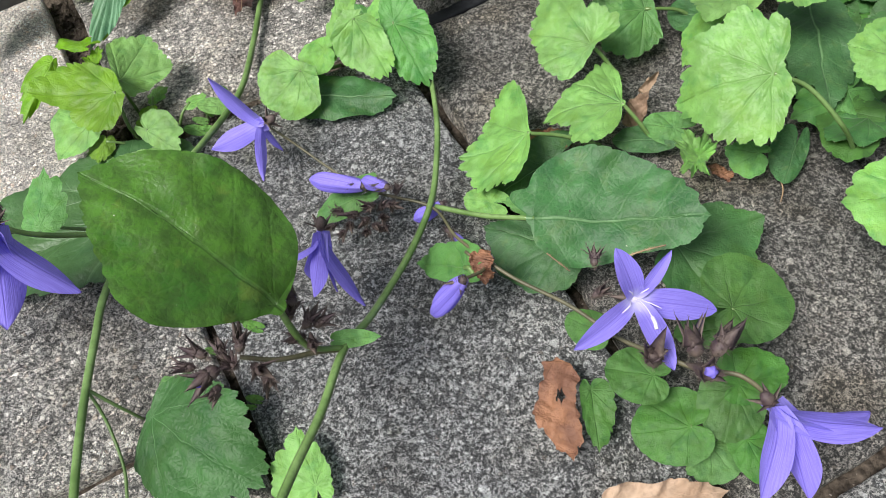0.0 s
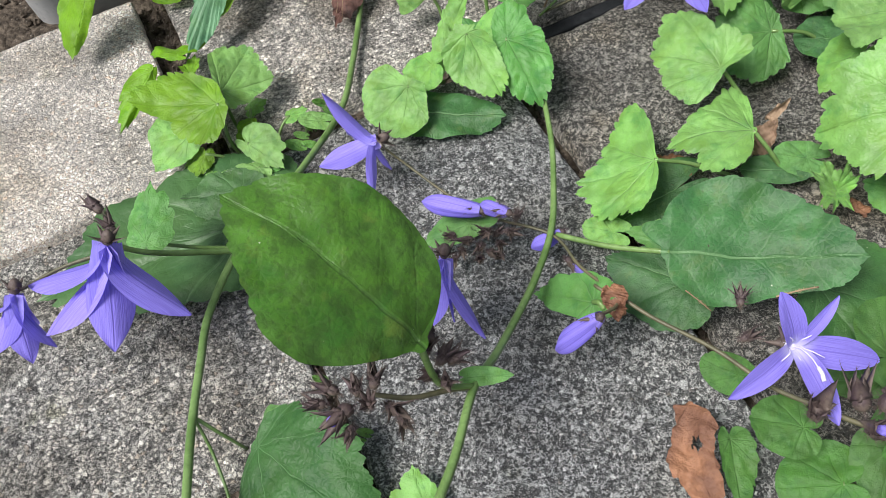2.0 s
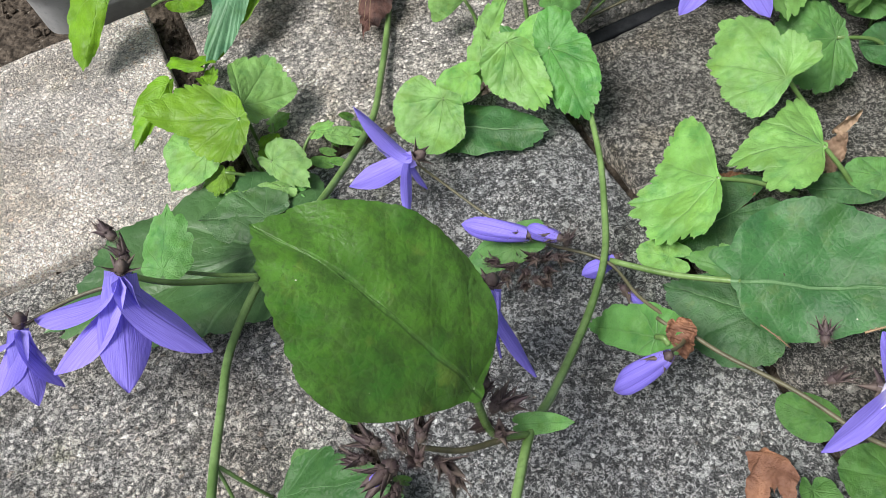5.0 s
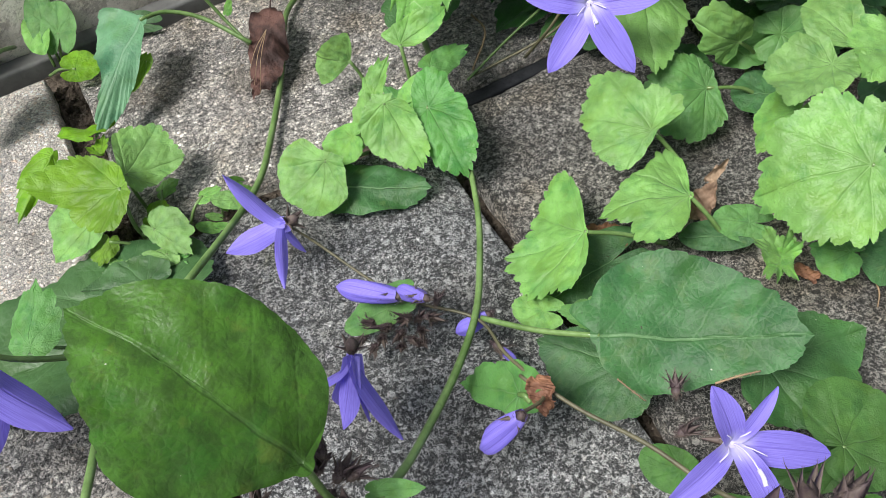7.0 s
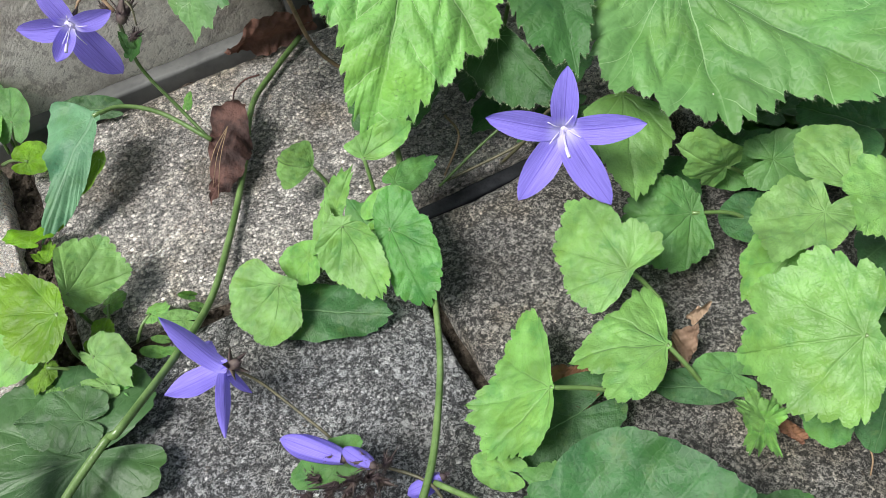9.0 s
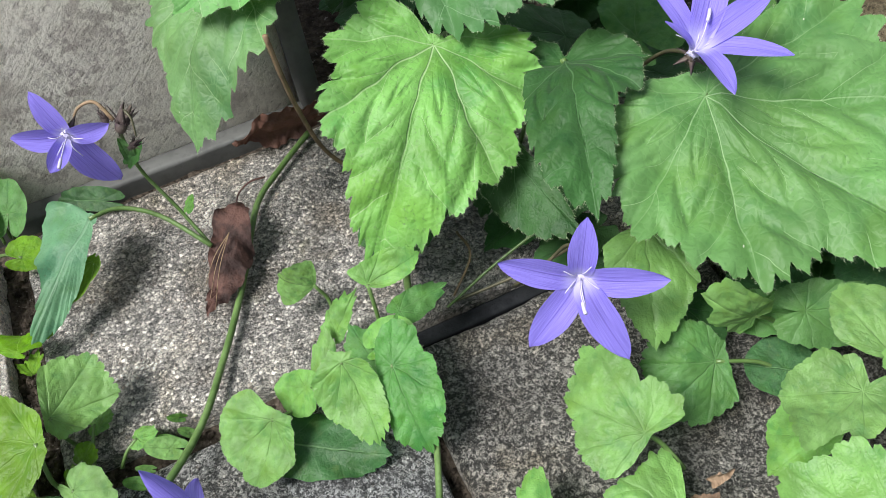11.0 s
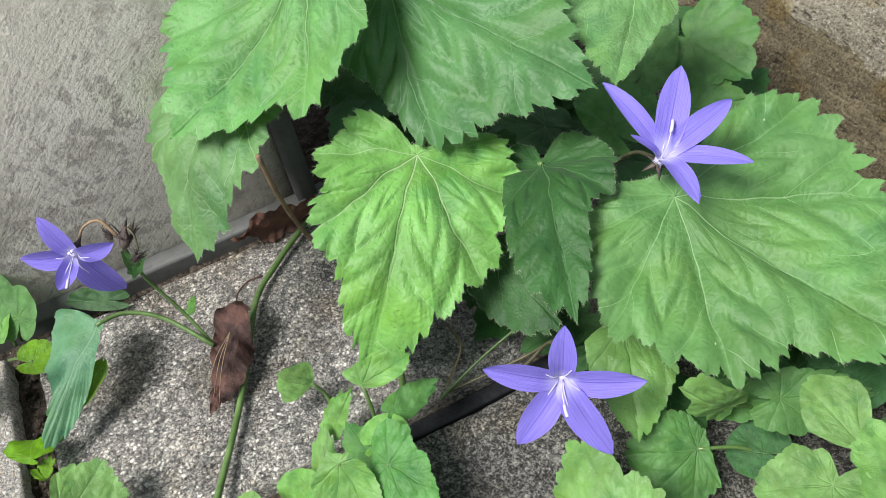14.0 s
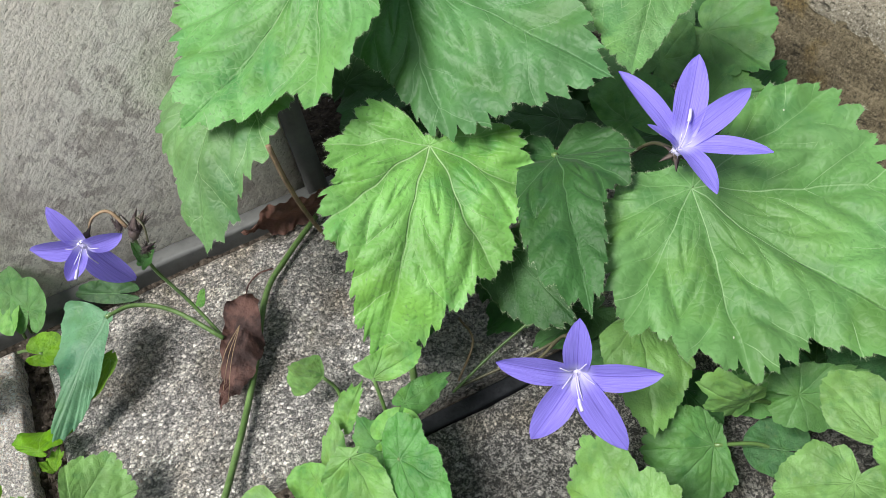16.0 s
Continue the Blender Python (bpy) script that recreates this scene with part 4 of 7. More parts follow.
def paver(parent, u0, u1, v0, v1, top=0.0, seed=0, mat=None):
    """A concrete paving block with worn, rounded edges; corners in joint coordinates."""
    nu, nv = max(6, int((u1 - u0) / 0.35)), max(6, int((v1 - v0) / 0.35))
    bm = bmesh.new()
    c = uv_at((u0 + u1) / 2, (v0 + v1) / 2)

    us = [u0, u0 + .05, u0 + .12, u0 + .22, u0 + .35] + [u0 + .35 + (u1 - u0 - .7) * i / nu for i in range(1, nu)] + [u1 - .35, u1 - .22, u1 - .12, u1 - .05, u1]
    vs = [v0, v0 + .05, v0 + .12, v0 + .22, v0 + .35] + [v0 + .35 + (v1 - v0 - .7) * i / nv for i in range(1, nv)] + [v1 - .35, v1 - .22, v1 - .12, v1 - .05, v1]
    grid = []
    for v in vs:
        row = []
        for u in us:
            d = min(u - u0, u1 - u, v - v0, v1 - v)
            p = uv_at(u, v)
            worn = 0.30 + 0.22 * noise.noise(Vector((p.x * 0.6, p.y * 0.6, seed))) + 0.12 * noise.noise(Vector((p.x * 2.2, p.y * 2.2, seed)))
            worn = max(worn, 0.08)
            q = max(0.0, 1 - d / worn)
            z = top - worn * 0.75 * (1 - math.sqrt(max(0.0, 1 - q * q)))
            z += 0.05 * noise.noise(Vector((p.x * 0.35, p.y * 0.35, 5 + seed))) + 0.025 * noise.noise(Vector((p.x * 2.5, p.y * 2.5, 9)))
            jx = 0.06 * noise.noise(Vector((p.x * 1.3, p.y * 1.3, 20 + seed))) if d < 0.01 else 0
            jy = 0.06 * noise.noise(Vector((p.x * 1.3, p.y * 1.3, 30 + seed))) if d < 0.01 else 0
            row.append(bm.verts.new((p.x - c.x + jx, p.y - c.y + jy, z)))
        grid.append(row)
    for j in range(len(vs) - 1):
        for i in range(len(us) - 1):
            bm.faces.new((grid[j][i], grid[j][i + 1], grid[j + 1][i + 1], grid[j + 1][i]))
    rim = grid[0] + [r[-1] for r in grid[1:]] + grid[-1][-2::-1] + [r[0] for r in grid[-2:0:-1]]
    low = [bm.verts.new((p.co.x, p.co.y, top - 5.0)) for p in rim]
    for i in range(len(rim)):
        k = (i + 1) % len(rim)
        bm.faces.new((rim[k], rim[i], low[i], low[k]))
    return part("paver", bm, mat or CONCRETE, parent, at=(c.x, c.y, 0), smooth=True)


paving = empty("pavement", uv_at(0, 0, 0), "old grey concrete block paving with open joints", "paving")
paving["kind"] = "structure"
for k, (u0, u1, v0, v1, top) in enumerate([
        (-23.6, -3.65, 21.2, 30.8, 0.0), (-2.55, 17.3, 21.5, 30.8, 0.1), (17.6, 26.3, 21.5, 30.8, 0.0),
        (-2.65, 6.95, 0.8, 20.6, 0.0), (7.4, 17.0, 0.9, 20.6, 0.0), (17.3, 27.0, 0.9, 20.6, 0.05),
        (-22.8, -2.95, 10.75, 20.75, 0.05), (-22.8, -2.95, 0.5, 10.4, 0.0), (-33.0, -23.1, 0.5, 20.7, 0.0), (-33.4, -23.9, 21.2, 30.8, 0.0),
        (-12.7, -2.95, -19.7, 0.2, 0.0), (-2.65, 17.1, -9.3, 0.5, 0.0), (-2.65, 17.1, -19.5, -9.6, 0.0), (-22.7, -13.0, -19.7, 0.2, 0.0), (17.4, 27.0, -19.5, 0.5, 0.0), (27.3, 37.0, 0.9, 20.6, 0.0)]):
    # the back row takes the paler, sunlit tones
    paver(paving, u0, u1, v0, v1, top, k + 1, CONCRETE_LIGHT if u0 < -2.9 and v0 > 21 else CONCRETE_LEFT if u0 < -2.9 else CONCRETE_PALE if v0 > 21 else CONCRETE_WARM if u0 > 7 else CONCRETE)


def rounded_bar(name, u0, u1, v0, v1, z0, z1, r, mat, parent=None, label=""):
    """A long block with rounded upper edges, laid along u."""
    prof = [(v0, z0)]
    for k in range(6):
        a = math.pi / 2 * k / 5
        prof.append((v0 + r - r * math.cos(a), z1 - r + r * math.sin(a)))
    for k in range(6):
        a = math.pi / 2 * (1 - k / 5)
        prof.append((v1 - r + r * math.cos(a), z1 - r + r * math.sin(a)))
    prof.append((v1, z0))
    c = uv_at((u0 + u1) / 2, (v0 + v1) / 2)
    bm = bmesh.new()
    n = max(2, int((u1 - u0) / 0.25))
    rows = []
    for i in range(n + 1):
        u = u0 + (u1 - u0) * i / n
        row = []
        for v, z in prof:
            p = uv_at(u, v) - c
            row.append(bm.verts.new((p.x, p.y, z + 0.03 * noise.noise(Vector((u * 0.7, v, 2))) + 0.03 * noise.noise(Vector((u * 2.5, v * 4, 7))))))
        rows.append(row)
    for i in range(n):
        for k in range(len(prof) - 1):
            bm.faces.new((rows[i][k], rows[i + 1][k], rows[i + 1][k + 1], rows[i][k + 1]))
    bm.faces.new(rows[0])
    bm.faces.new(rows[-1][::-1])
    bmesh.ops.recalc_face_normals(bm, faces=bm.faces)
    return part(name, bm, mat, parent, label, at=(c.x, c.y, 0), smooth=True)


edging = rounded_bar("edging_strip", 7.3, 16.5, 20.72, 21.26, -3.0, -0.22, 0.10, BLACK_STRIP)
tagged(edging, "black rubber edging strip set in the joint", "edging")


def build_planter():
    at = uv_at(1.6, 40)
    pl = empty("planter", (at.x, at.y, 0), "weathered beige concrete planter with a grey base lip", "planter")
    u0, u1, v0, v1, h, r = -5.4, 8.6, 32.3, 48.0, 13.6, 1.0
    bm = bmesh.new()
    ring = []
    for (cu, cv, a0) in ((u1 - r, v0 + r, -90), (u1 - r, v1 - r, 0), (u0 + r, v1 - r, 90), (u0 + r, v0 + r, 180)):
        for k in range(7):
            a = radians(a0 + 90 * k / 6)
            ring.append((cu + r * math.cos(a), cv + r * math.sin(a)))
    levels = [-1.5] + [0.5 + 0.9 * i for i in range(16)]
    rows = []
    for z in levels:
        swell = 1 - 0.0018 * (z - 3.5) ** 2
        rows.append([bm.verts.new((*(uv_at(1.6 + (u - 1.6) * swell, 40 + (v - 40) * swell) - at).xy, z)) for u, v in ring])
    inner = [bm.verts.new((*(uv_at((u - 1.6) * 0.84 + 1.6, (v - 40) * 0.84 + 40) - at).xy, levels[-1])) for u, v in ring]
    low = [bm.verts.new((p.co.x, p.co.y, 11)) for p in inner]
    n = len(ring)
    for a, b in list(zip(rows, rows[1:])) + [(rows[-1], inner), (inner, low)]:
        for k in range(n):
            bm.faces.new((a[k], a[(k + 1) % n], b[(k + 1) % n], b[k]))
    bm.faces.new(low)
    bmesh.ops.recalc_face_normals(bm, faces=bm.faces)
    part("body", bm, PLANTER, pl, at=(at.x, at.y, 0), smooth=True)
    rounded_bar("base_lip", u0 - 0.5, u1 + 0.7, 31.7, 32.5, -1.5, 0.05, 0.15, LIP, pl, "grey plastic base lip")
    rounded_bar("corner_post", u1 - 0.45, u1 + 0.35, 31.9, 32.6, -1.0, 13.0, 0.2, LIP, pl, "dark grey corner post")


LIP = plain_material("grey_lip", (0.125, 0.125, 0.12), (0.08, 0.08, 0.078), 50, 0.6, 0.3)
build_planter()


def stone_block(name, prof, mat, label, rough, seed):
    at = uv_at(31, 25)
    bm = bmesh.new()
    fine = []
    for (a, b) in zip(prof, prof[1:]):
        n = max(1, int(math.dist(a, b) / 0.22))
        fine += [(a[0] + (b[0] - a[0]) * i / n, a[1] + (b[1] - a[1]) * i / n) for i in range(n)]
    fine.append(prof[-1])
    rows = []
    for i in range(230):
        v = 2 + 0.22 * i
        row = []
        for u, z in fine:
            p = uv_at(u, v) - at
            q = Vector((u, v, z + seed))
            d = rough * (0.30 * noise.noise(q * 0.35) + 0.20 * noise.noise(q * 0.9) + 0.13 * noise.noise(q * 2.3) + 0.08 * noise.noise(q * 5.1))
            row.append(bm.verts.new((p.x - d * math.cos(TH), p.y - d * math.sin(TH), z + d * 0.6)))
        rows.append(row)
    for a, b in zip(rows, rows[1:]):
        for k in range(len(fine) - 1):
            bm.faces.new((a[k], a[k + 1], b[k + 1], b[k]))
    bmesh.ops.recalc_face_normals(bm, faces=bm.faces)
    ob = part(name, bm, mat, at=(at.x, at.y, 0), smooth=True)
    return tagged(ob, label, "stone kerb", kind="structure")


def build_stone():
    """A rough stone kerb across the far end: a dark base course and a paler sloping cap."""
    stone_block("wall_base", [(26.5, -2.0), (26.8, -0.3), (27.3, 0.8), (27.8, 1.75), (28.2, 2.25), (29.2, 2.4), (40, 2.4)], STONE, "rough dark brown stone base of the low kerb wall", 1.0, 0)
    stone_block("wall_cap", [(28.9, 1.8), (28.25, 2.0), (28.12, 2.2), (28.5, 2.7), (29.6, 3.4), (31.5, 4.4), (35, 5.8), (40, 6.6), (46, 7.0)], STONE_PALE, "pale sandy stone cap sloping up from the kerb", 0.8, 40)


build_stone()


POT_AT = (-21.2, 26.1, 0)


def build_pot():
    at = Vector(POT_AT)
    pot = empty("plant_pot", (at.x, at.y, -0.6), "small light grey plastic plant pot on the soil", "plant pot")
    for name, prof in (("body", [(1.15, -0.9), (1.30, 1.2), (1.42, 2.6), (1.34, 2.6), (1.2, 1.2), (1.05, -0.4), (0.0, -0.4)]),
                       ("rim", [(1.43, 1.3), (1.58, 1.33), (1.62, 1.45), (1.66, 2.6), (1.60, 2.72), (1.48, 2.72), (1.43, 2.6)])):
        bm = bmesh.new()
        rings = []
        for r, z in prof:
            rings.append([bm.verts.new((r * math.cos(2 * math.pi * k / 40), r * math.sin(2 * math.pi * k / 40), z)) for k in range(40)])
        for a, b in zip(rings, rings[1:]):
            for k in range(40):
                bm.faces.new((a[k], a[(k + 1) % 40], b[(k + 1) % 40], b[k]))
        bmesh.ops.remove_doubles(bm, verts=bm.verts, dist=0.001)
        part(name, bm, POT_GREY, pot, at=(at.x, at.y, 0), smooth=True)


build_pot()

# ---- the plants ----
trailer = empty("bellflower", (-2.0, 18.4, 0), "trailing violet bellflower spreading over the paving", "flowering plant", "bellflowers beside the planter")
left_clump = empty("bellflower", (-12.0, 18.0, 0), "young bellflower clump growing from a paving joint", "plant", "bellflowers beside the planter")
rear_shoot = empty("bellflower", (-9.4, 25.0, 0), "single-flowered bellflower shoot before the planter", "flowering plant", "bellflowers beside the planter")
centre_clump = empty("bellflower", (-4.2, 20.2, 0), "low light green bellflower clump in a paving joint", "plant", "bellflowers beside the planter")
right_clump = empty("bellflower", (6.5, 16.0, 0), "dense bellflower clump with light green toothed leaves", "plant", "bellflowers beside the planter")
large_plant = empty("bellflower", (0.5, 26.0, 0), "large-leaved hairy bellflower with two open violet flowers", "flowering plant", "bellflowers beside the planter")

# trailing shoots over the paving
stem(trailer, [(-2.03, 18.57, 1.00), (-1.85, 16.89, 1.00), (-1.84, 15.27, 1.10), (-1.97, 13.35, 1.50), (-2.50, 11.45, 1.90), (-3.36, 9.31, 2.50), (-3.91, 8.04, 3.18), (-4.26, 6.29, 3.60), (-4.64, 4.93, 4.00), (-5.03, 3.50, 4.30)], 0.1, 0.125, STEM)
stem(trailer, [(-7.46, 30.41, 0.50), (-8.28, 28.67, 0.40), (-8.75, 26.97, 0.45), (-8.56, 24.00, 0.45), (-8.54, 21.21, 0.50), (-8.65, 18.38, 0.90), (-9.56, 14.59, 2.04), (-10.14, 14.37, 1.60), (-10.97, 12.75, 1.40), (-11.43, 10.86, 1.30), (-11.29, 9.35, 1.50), (-11.09, 7.62, 1.70), (-10.77, 6.02, 2.00), (-10.46, 4.58, 2.20), (-10.07, 2.67, 2.40)], 0.12, 0.125, STEM)
stem(trailer, [(-6.84, 15.90, 2.20), (-6.26, 15.75, 1.60), (-4.86, 14.76, 1.20), (-3.74, 13.84, 1.50), (-1.97, 13.20, 1.50), (-1.26, 12.00, 1.80), (-0.50, 10.91, 2.40), (0.35, 10.20, 2.40), (1.69, 9.25, 2.60), (2.78, 8.22, 2.80), (3.56, 7.60, 3.20)], 0.04, 0.06, STEM_DARK)
stem(trailer, [(-3.91, 8.04, 3.18), (-4.43, 7.80, 3.60), (-5.20, 7.37, 4.20), (-5.99, 7.29, 4.60)], 0.09, 0.06, STEM_DARK)
stem(trailer, [(-10.87, 12.70, 1.70), (-11.47, 12.35, 2.20), (-12.42, 11.74, 3.20), (-12.99, 11.48, 4.00), (-13.15, 11.58, 4.60)], 0.1, 0.07, STEM)
stem(trailer, [(-10.92, 12.84, 1.60), (-11.89, 12.64, 2.00), (-12.96, 12.42, 2.60)], 0.07, 0.05, STEM)
stem(trailer, [(-12.95, 11.52, 3.80), (-14.47, 11.14, 3.60), (-15.51, 10.43, 3.60)], 0.06, 0.05, STEM_DARK)
stem(trailer, [(-11.12, 7.82, 1.64), (-10.57, 7.60, 1.00), (-10.16, 7.52, 0.03)], 0.06, 0.05, STEM)
stem(trailer, [(-11.12, 7.82, 1.64), (-10.76, 7.17, 0.90), (-10.19, 6.05, 0.60), (-9.96, 5.21, 0.50)], 0.05, 0.05, STEM)
leaf(trailer, "blade", LEAF_NEAR, (-4.90, 7.93, 5.85), (-8.54, 9.82, 8.40), (-6.80, 6.68, 7.50), (-5.48, 10.25, 7.53), curl=0.2, wave=0.03, teeth=16, depth=0.018, fold=0.05, other="spoon", stalk=[(-4.62, 7.78, 4.00), (-3.91, 8.04, 3.18)], arch=0.14, rim=([1.0, 0.9, 0.75, 0.62, 0.5, 0.4, 0.33, 0.2, 0.12, 0.07, 0.05, 0.05, 0.05, 0.05, 0.05, 0.05], [1.0, 0.87, 0.75, 0.68, 0.55, 0.2, 0.09, 0.06, 0.05, 0.05, 0.05, 0.05, 0.05, 0.05, 0.05, 0.05]))
leaf(trailer, "broad", LEAF_DARK, (0.96, 11.93, 2.58), (5.31, 11.16, 3.58), (2.77, 13.64, 3.38), (2.71, 10.55, 2.20), curl=0.06, teeth=12, depth=0.03, wave=0.05, fold=-0.06, stalk=[(-0.46, 12.48, 2.00), (-1.83, 13.19, 1.50)], arch=-0.08, rim=([1.0, 0.91, 0.63, 0.53, 0.46, 0.39, 0.34, 0.25, 0.2, 0.16, 0.1, 0.07, 0.05, 0.05, 0.05, 0.05, 0.05, 0.05, 0.05, 0.05], [1.0, 0.93, 0.83, 0.73, 0.66, 0.6, 0.55, 0.48, 0.4, 0.34, 0.27, 0.2, 0.2, 0.21, 0.22, 0.21, 0.05, 0.05, 0.05, 0.05]))
leaf(trailer, "trunc", LEAF_DEEP, (-9.70, 7.42, 0.51), (-6.35, 5.42, 0.64), (-9.52, 5.78, 0.50), (-8.24, 8.41, 1.40), curl=0.05, teeth=8, depth=0.117, wave=0.06, arch=0.11, rim=([1.0, 0.91, 0.8, 0.71, 0.61, 0.55, 0.49, 0.39, 0.34, 0.17, 0.11, 0.08, 0.05, 0.05, 0.05, 0.05, 0.05, 0.05, 0.05, 0.05], [1.0, 0.95, 0.83, 0.78, 0.71, 0.6, 0.5, 0.43, 0.39, 0.33, 0.29, 0.26, 0.16, 0.09, 0.06, 0.05, 0.05, 0.05, 0.05, 0.05]))
leaf(trailer, "round", LEAF_MID, (-9.48, 8.11, 0.40), (-9.49, 8.56, 0.60), (-9.72, 8.36, 0.40), (-8.81, 8.51, 0.60), teeth=6, depth=0.05)
leaf(trailer, "heart", LEAF_LIGHT, (-5.00, 5.43, 0.50), (-5.55, 6.84, 0.90), (-6.40, 5.99, 0.60), (-4.70, 5.97, 0.60), teeth=6, depth=0.14)
leaf(trailer, "ovate", LEAF_MID, (-4.06, 8.24, 3.26), (-2.99, 8.27, 3.31), (-3.54, 8.05, 3.19), (-3.53, 8.49, 3.36), teeth=5, depth=0.03)
leaf(trailer, "heart", LEAF_MID, (-0.99, 10.81, 2.01), (-2.48, 11.84, 0.58), (-1.62, 10.82, 1.20), (-1.51, 12.00, 1.60), teeth=6, depth=0.098, stalk=[(-0.74, 10.52, 2.20)])
leaf(trailer, "round", LEAF_MID, (-4.29, 13.69, 1.40), (-5.61, 13.57, 0.50), (-4.86, 13.25, 0.70), (-5.23, 14.28, 0.90), teeth=7, depth=0.05)
leaf(trailer, "heart", LEAF_OLD, (-11.09, 14.24, 0.70), (-17.07, 11.87, 0.40), (-13.96, 10.88, 0.45), (-13.95, 16.28, 0.60), teeth=9, depth=0.117, wave=0.04)
leaf(trailer, "ovate", LEAF_MID, (-12.92, 12.30, 2.86), (-13.02, 13.96, 3.30), (-13.62, 13.40, 3.00), (-12.22, 13.27, 3.00), teeth=4, depth=0.16)
leaf(trailer, "heart", LEAF_OLD, (-11.32, 15.19, 0.90), (-13.36, 15.23, 0.70), (-12.70, 14.37, 0.60), (-12.23, 16.19, 0.90), teeth=7, depth=0.098)
leaf(trailer, "round", LEAF_MID, (-10.96, 16.12, 0.80), (-11.99, 16.21, 0.80), (-11.49, 15.83, 0.70), (-11.58, 16.54, 0.80), teeth=8, depth=0.05)
flower(trailer, (3.08, 8.83, 3.68), [(2.60, 9.36, 5.19), (3.92, 9.50, 4.75), (5.14, 8.73, 3.09), (3.87, 7.13, 3.31), (1.59, 7.60, 3.62)], seed=1, widths=(1.0, 0.62, 0.92, 0.85, 0.78))
flower(trailer, (-6.91, 15.81, 2.59), [(-8.35, 16.51, 3.90), (-8.70, 15.35, 2.00), (-7.05, 14.35, 1.60), (-8.23, 17.41, 1.00), (-6.65, 15.64, 1.40)], seed=2, bell=0.5, widths=(0.8, 0.9, 0.72, 0.8, 0.7))
flower(trailer, (-4.74, 11.45, 3.20), [(-5.17, 10.26, 1.70), (-3.74, 9.99, 1.60), (-5.88, 10.92, 2.40), (-4.58, 10.56, 1.40), (-5.33, 11.15, 1.00)], seed=3, bell=1, widths=(0.9, 0.62, 0.8, 0.9, 0.9))
flower(trailer, (-12.74, 10.97, 4.85), [(-15.35, 10.57, 3.60), (-14.76, 9.42, 3.00), (-12.88, 8.99, 3.00), (-11.11, 10.01, 3.00), (-12.95, 11.21, 1.60)], seed=4, bell=1)
flower(trailer, (-15.45, 10.19, 3.80), [(-15.66, 8.72, 3.40), (-14.93, 8.67, 3.00), (-14.70, 9.30, 2.60), (-16.76, 9.68, 3.40), (-16.04, 10.15, 2.00)], seed=5, bell=1)
flower(trailer, (5.79, 6.08, 3.71), [(8.17, 5.68, 3.20), (5.42, 4.27, 2.60), (6.61, 4.40, 2.20), (8.35, 6.30, 2.40), (6.65, 5.66, 1.60)], seed=6, bell=1)
bud(trailer, (-3.88, 13.57, 2.20), (-5.64, 14.26, 1.70), 0.28)
bud(trailer, (-3.14, 13.28, 2.50), (-3.94, 13.77, 2.20), 0.2)
bud(trailer, (-0.97, 9.75, 3.29), (-1.93, 9.80, 1.20), 0.28)
bud(trailer, (-1.69, 13.39, 1.30), (-2.54, 13.07, 1.00), 0.22)
bud(trailer, (-1.48, 12.64, 1.00), (-0.98, 12.30, 0.70), 0.11)
calyx(trailer, (-4.74, 8.36, 5.20), (-0.3, 0.8, 0.5), 0.55)
calyx(trailer, (-4.57, 8.17, 4.40), (0.5, 0.8, 0.4), 0.55)
calyx(trailer, (-4.49, 7.78, 4.00), (0.2, -0.2, 1), 0.5)
calyx(trailer, (-6.44, 6.75, 5.00), (-0.6, -0.7, 0.3), 0.8, violet=1)
calyx(trailer, (-5.89, 7.39, 5.00), (0.1, 0.8, 0.6), 0.6)
calyx(trailer, (-5.55, 6.98, 4.70), (0.7, -0.6, 0.5), 0.6)
calyx(trailer, (-6.76, 7.22, 5.00), (-0.9, 0.3, 0.4), 0.6)
calyx(trailer, (-4.91, 8.44, 5.60), (-0.5, 0.6, 0.4), 0.5)
calyx(trailer, (-4.35, 8.25, 4.20), (0.8, 0.3, 0.3), 0.5)
calyx(trailer, (-4.72, 7.91, 4.20), (-0.3, -0.4, 0.7), 0.5)
calyx(trailer, (-4.85, 8.16, 4.90), (0.1, 0.3, 0.9), 0.5)
calyx(trailer, (-6.21, 7.16, 5.10), (-0.2, 0.5, 0.8), 0.5)
calyx(trailer, (-6.96, 6.90, 5.00), (-0.8, -0.1, 0.4), 0.5)
calyx(trailer, (-6.30, 6.40, 4.90), (-0.1, -0.8, 0.4), 0.5)
calyx(trailer, (-5.32, 6.79, 4.50), (0.4, -0.7, 0.3), 0.5)
calyx(trailer, (-5.93, 6.89, 5.10), (0.1, -0.1, 1), 0.5)
calyx(trailer, (-4.65, 13.51, 1.00), (-0.7, -0.2, 0.4), 0.42)
calyx(trailer, (-3.95, 13.18, 1.00), (-0.2, -0.8, 0.4), 0.42)
calyx(trailer, (-3.42, 13.13, 1.20), (0.2, -0.7, 0.5), 0.42)
calyx(trailer, (-2.93, 13.46, 2.00), (0.3, 0.7, 0.5), 0.42)
calyx(trailer, (-5.00, 13.15, 0.80), (-0.6, -0.6, 0.3), 0.42)
calyx(trailer, (-4.86, 13.55, 0.80), (-0.5, 0.2, 0.6), 0.36)
calyx(trailer, (-4.51, 13.23, 0.70), (0.1, -0.7, 0.5), 0.36)
calyx(trailer, (-4.16, 13.48, 1.10), (0.3, 0.3, 0.8), 0.36)
calyx(trailer, (-3.71, 13.03, 0.90), (0.4, -0.6, 0.4), 0.36)
calyx(trailer, (-3.38, 12.98, 0.80), (-0.3, -0.6, 0.5), 0.36)
calyx(trailer, (-3.50, 13.36, 1.30), (0.6, 0.2, 0.6), 0.36)
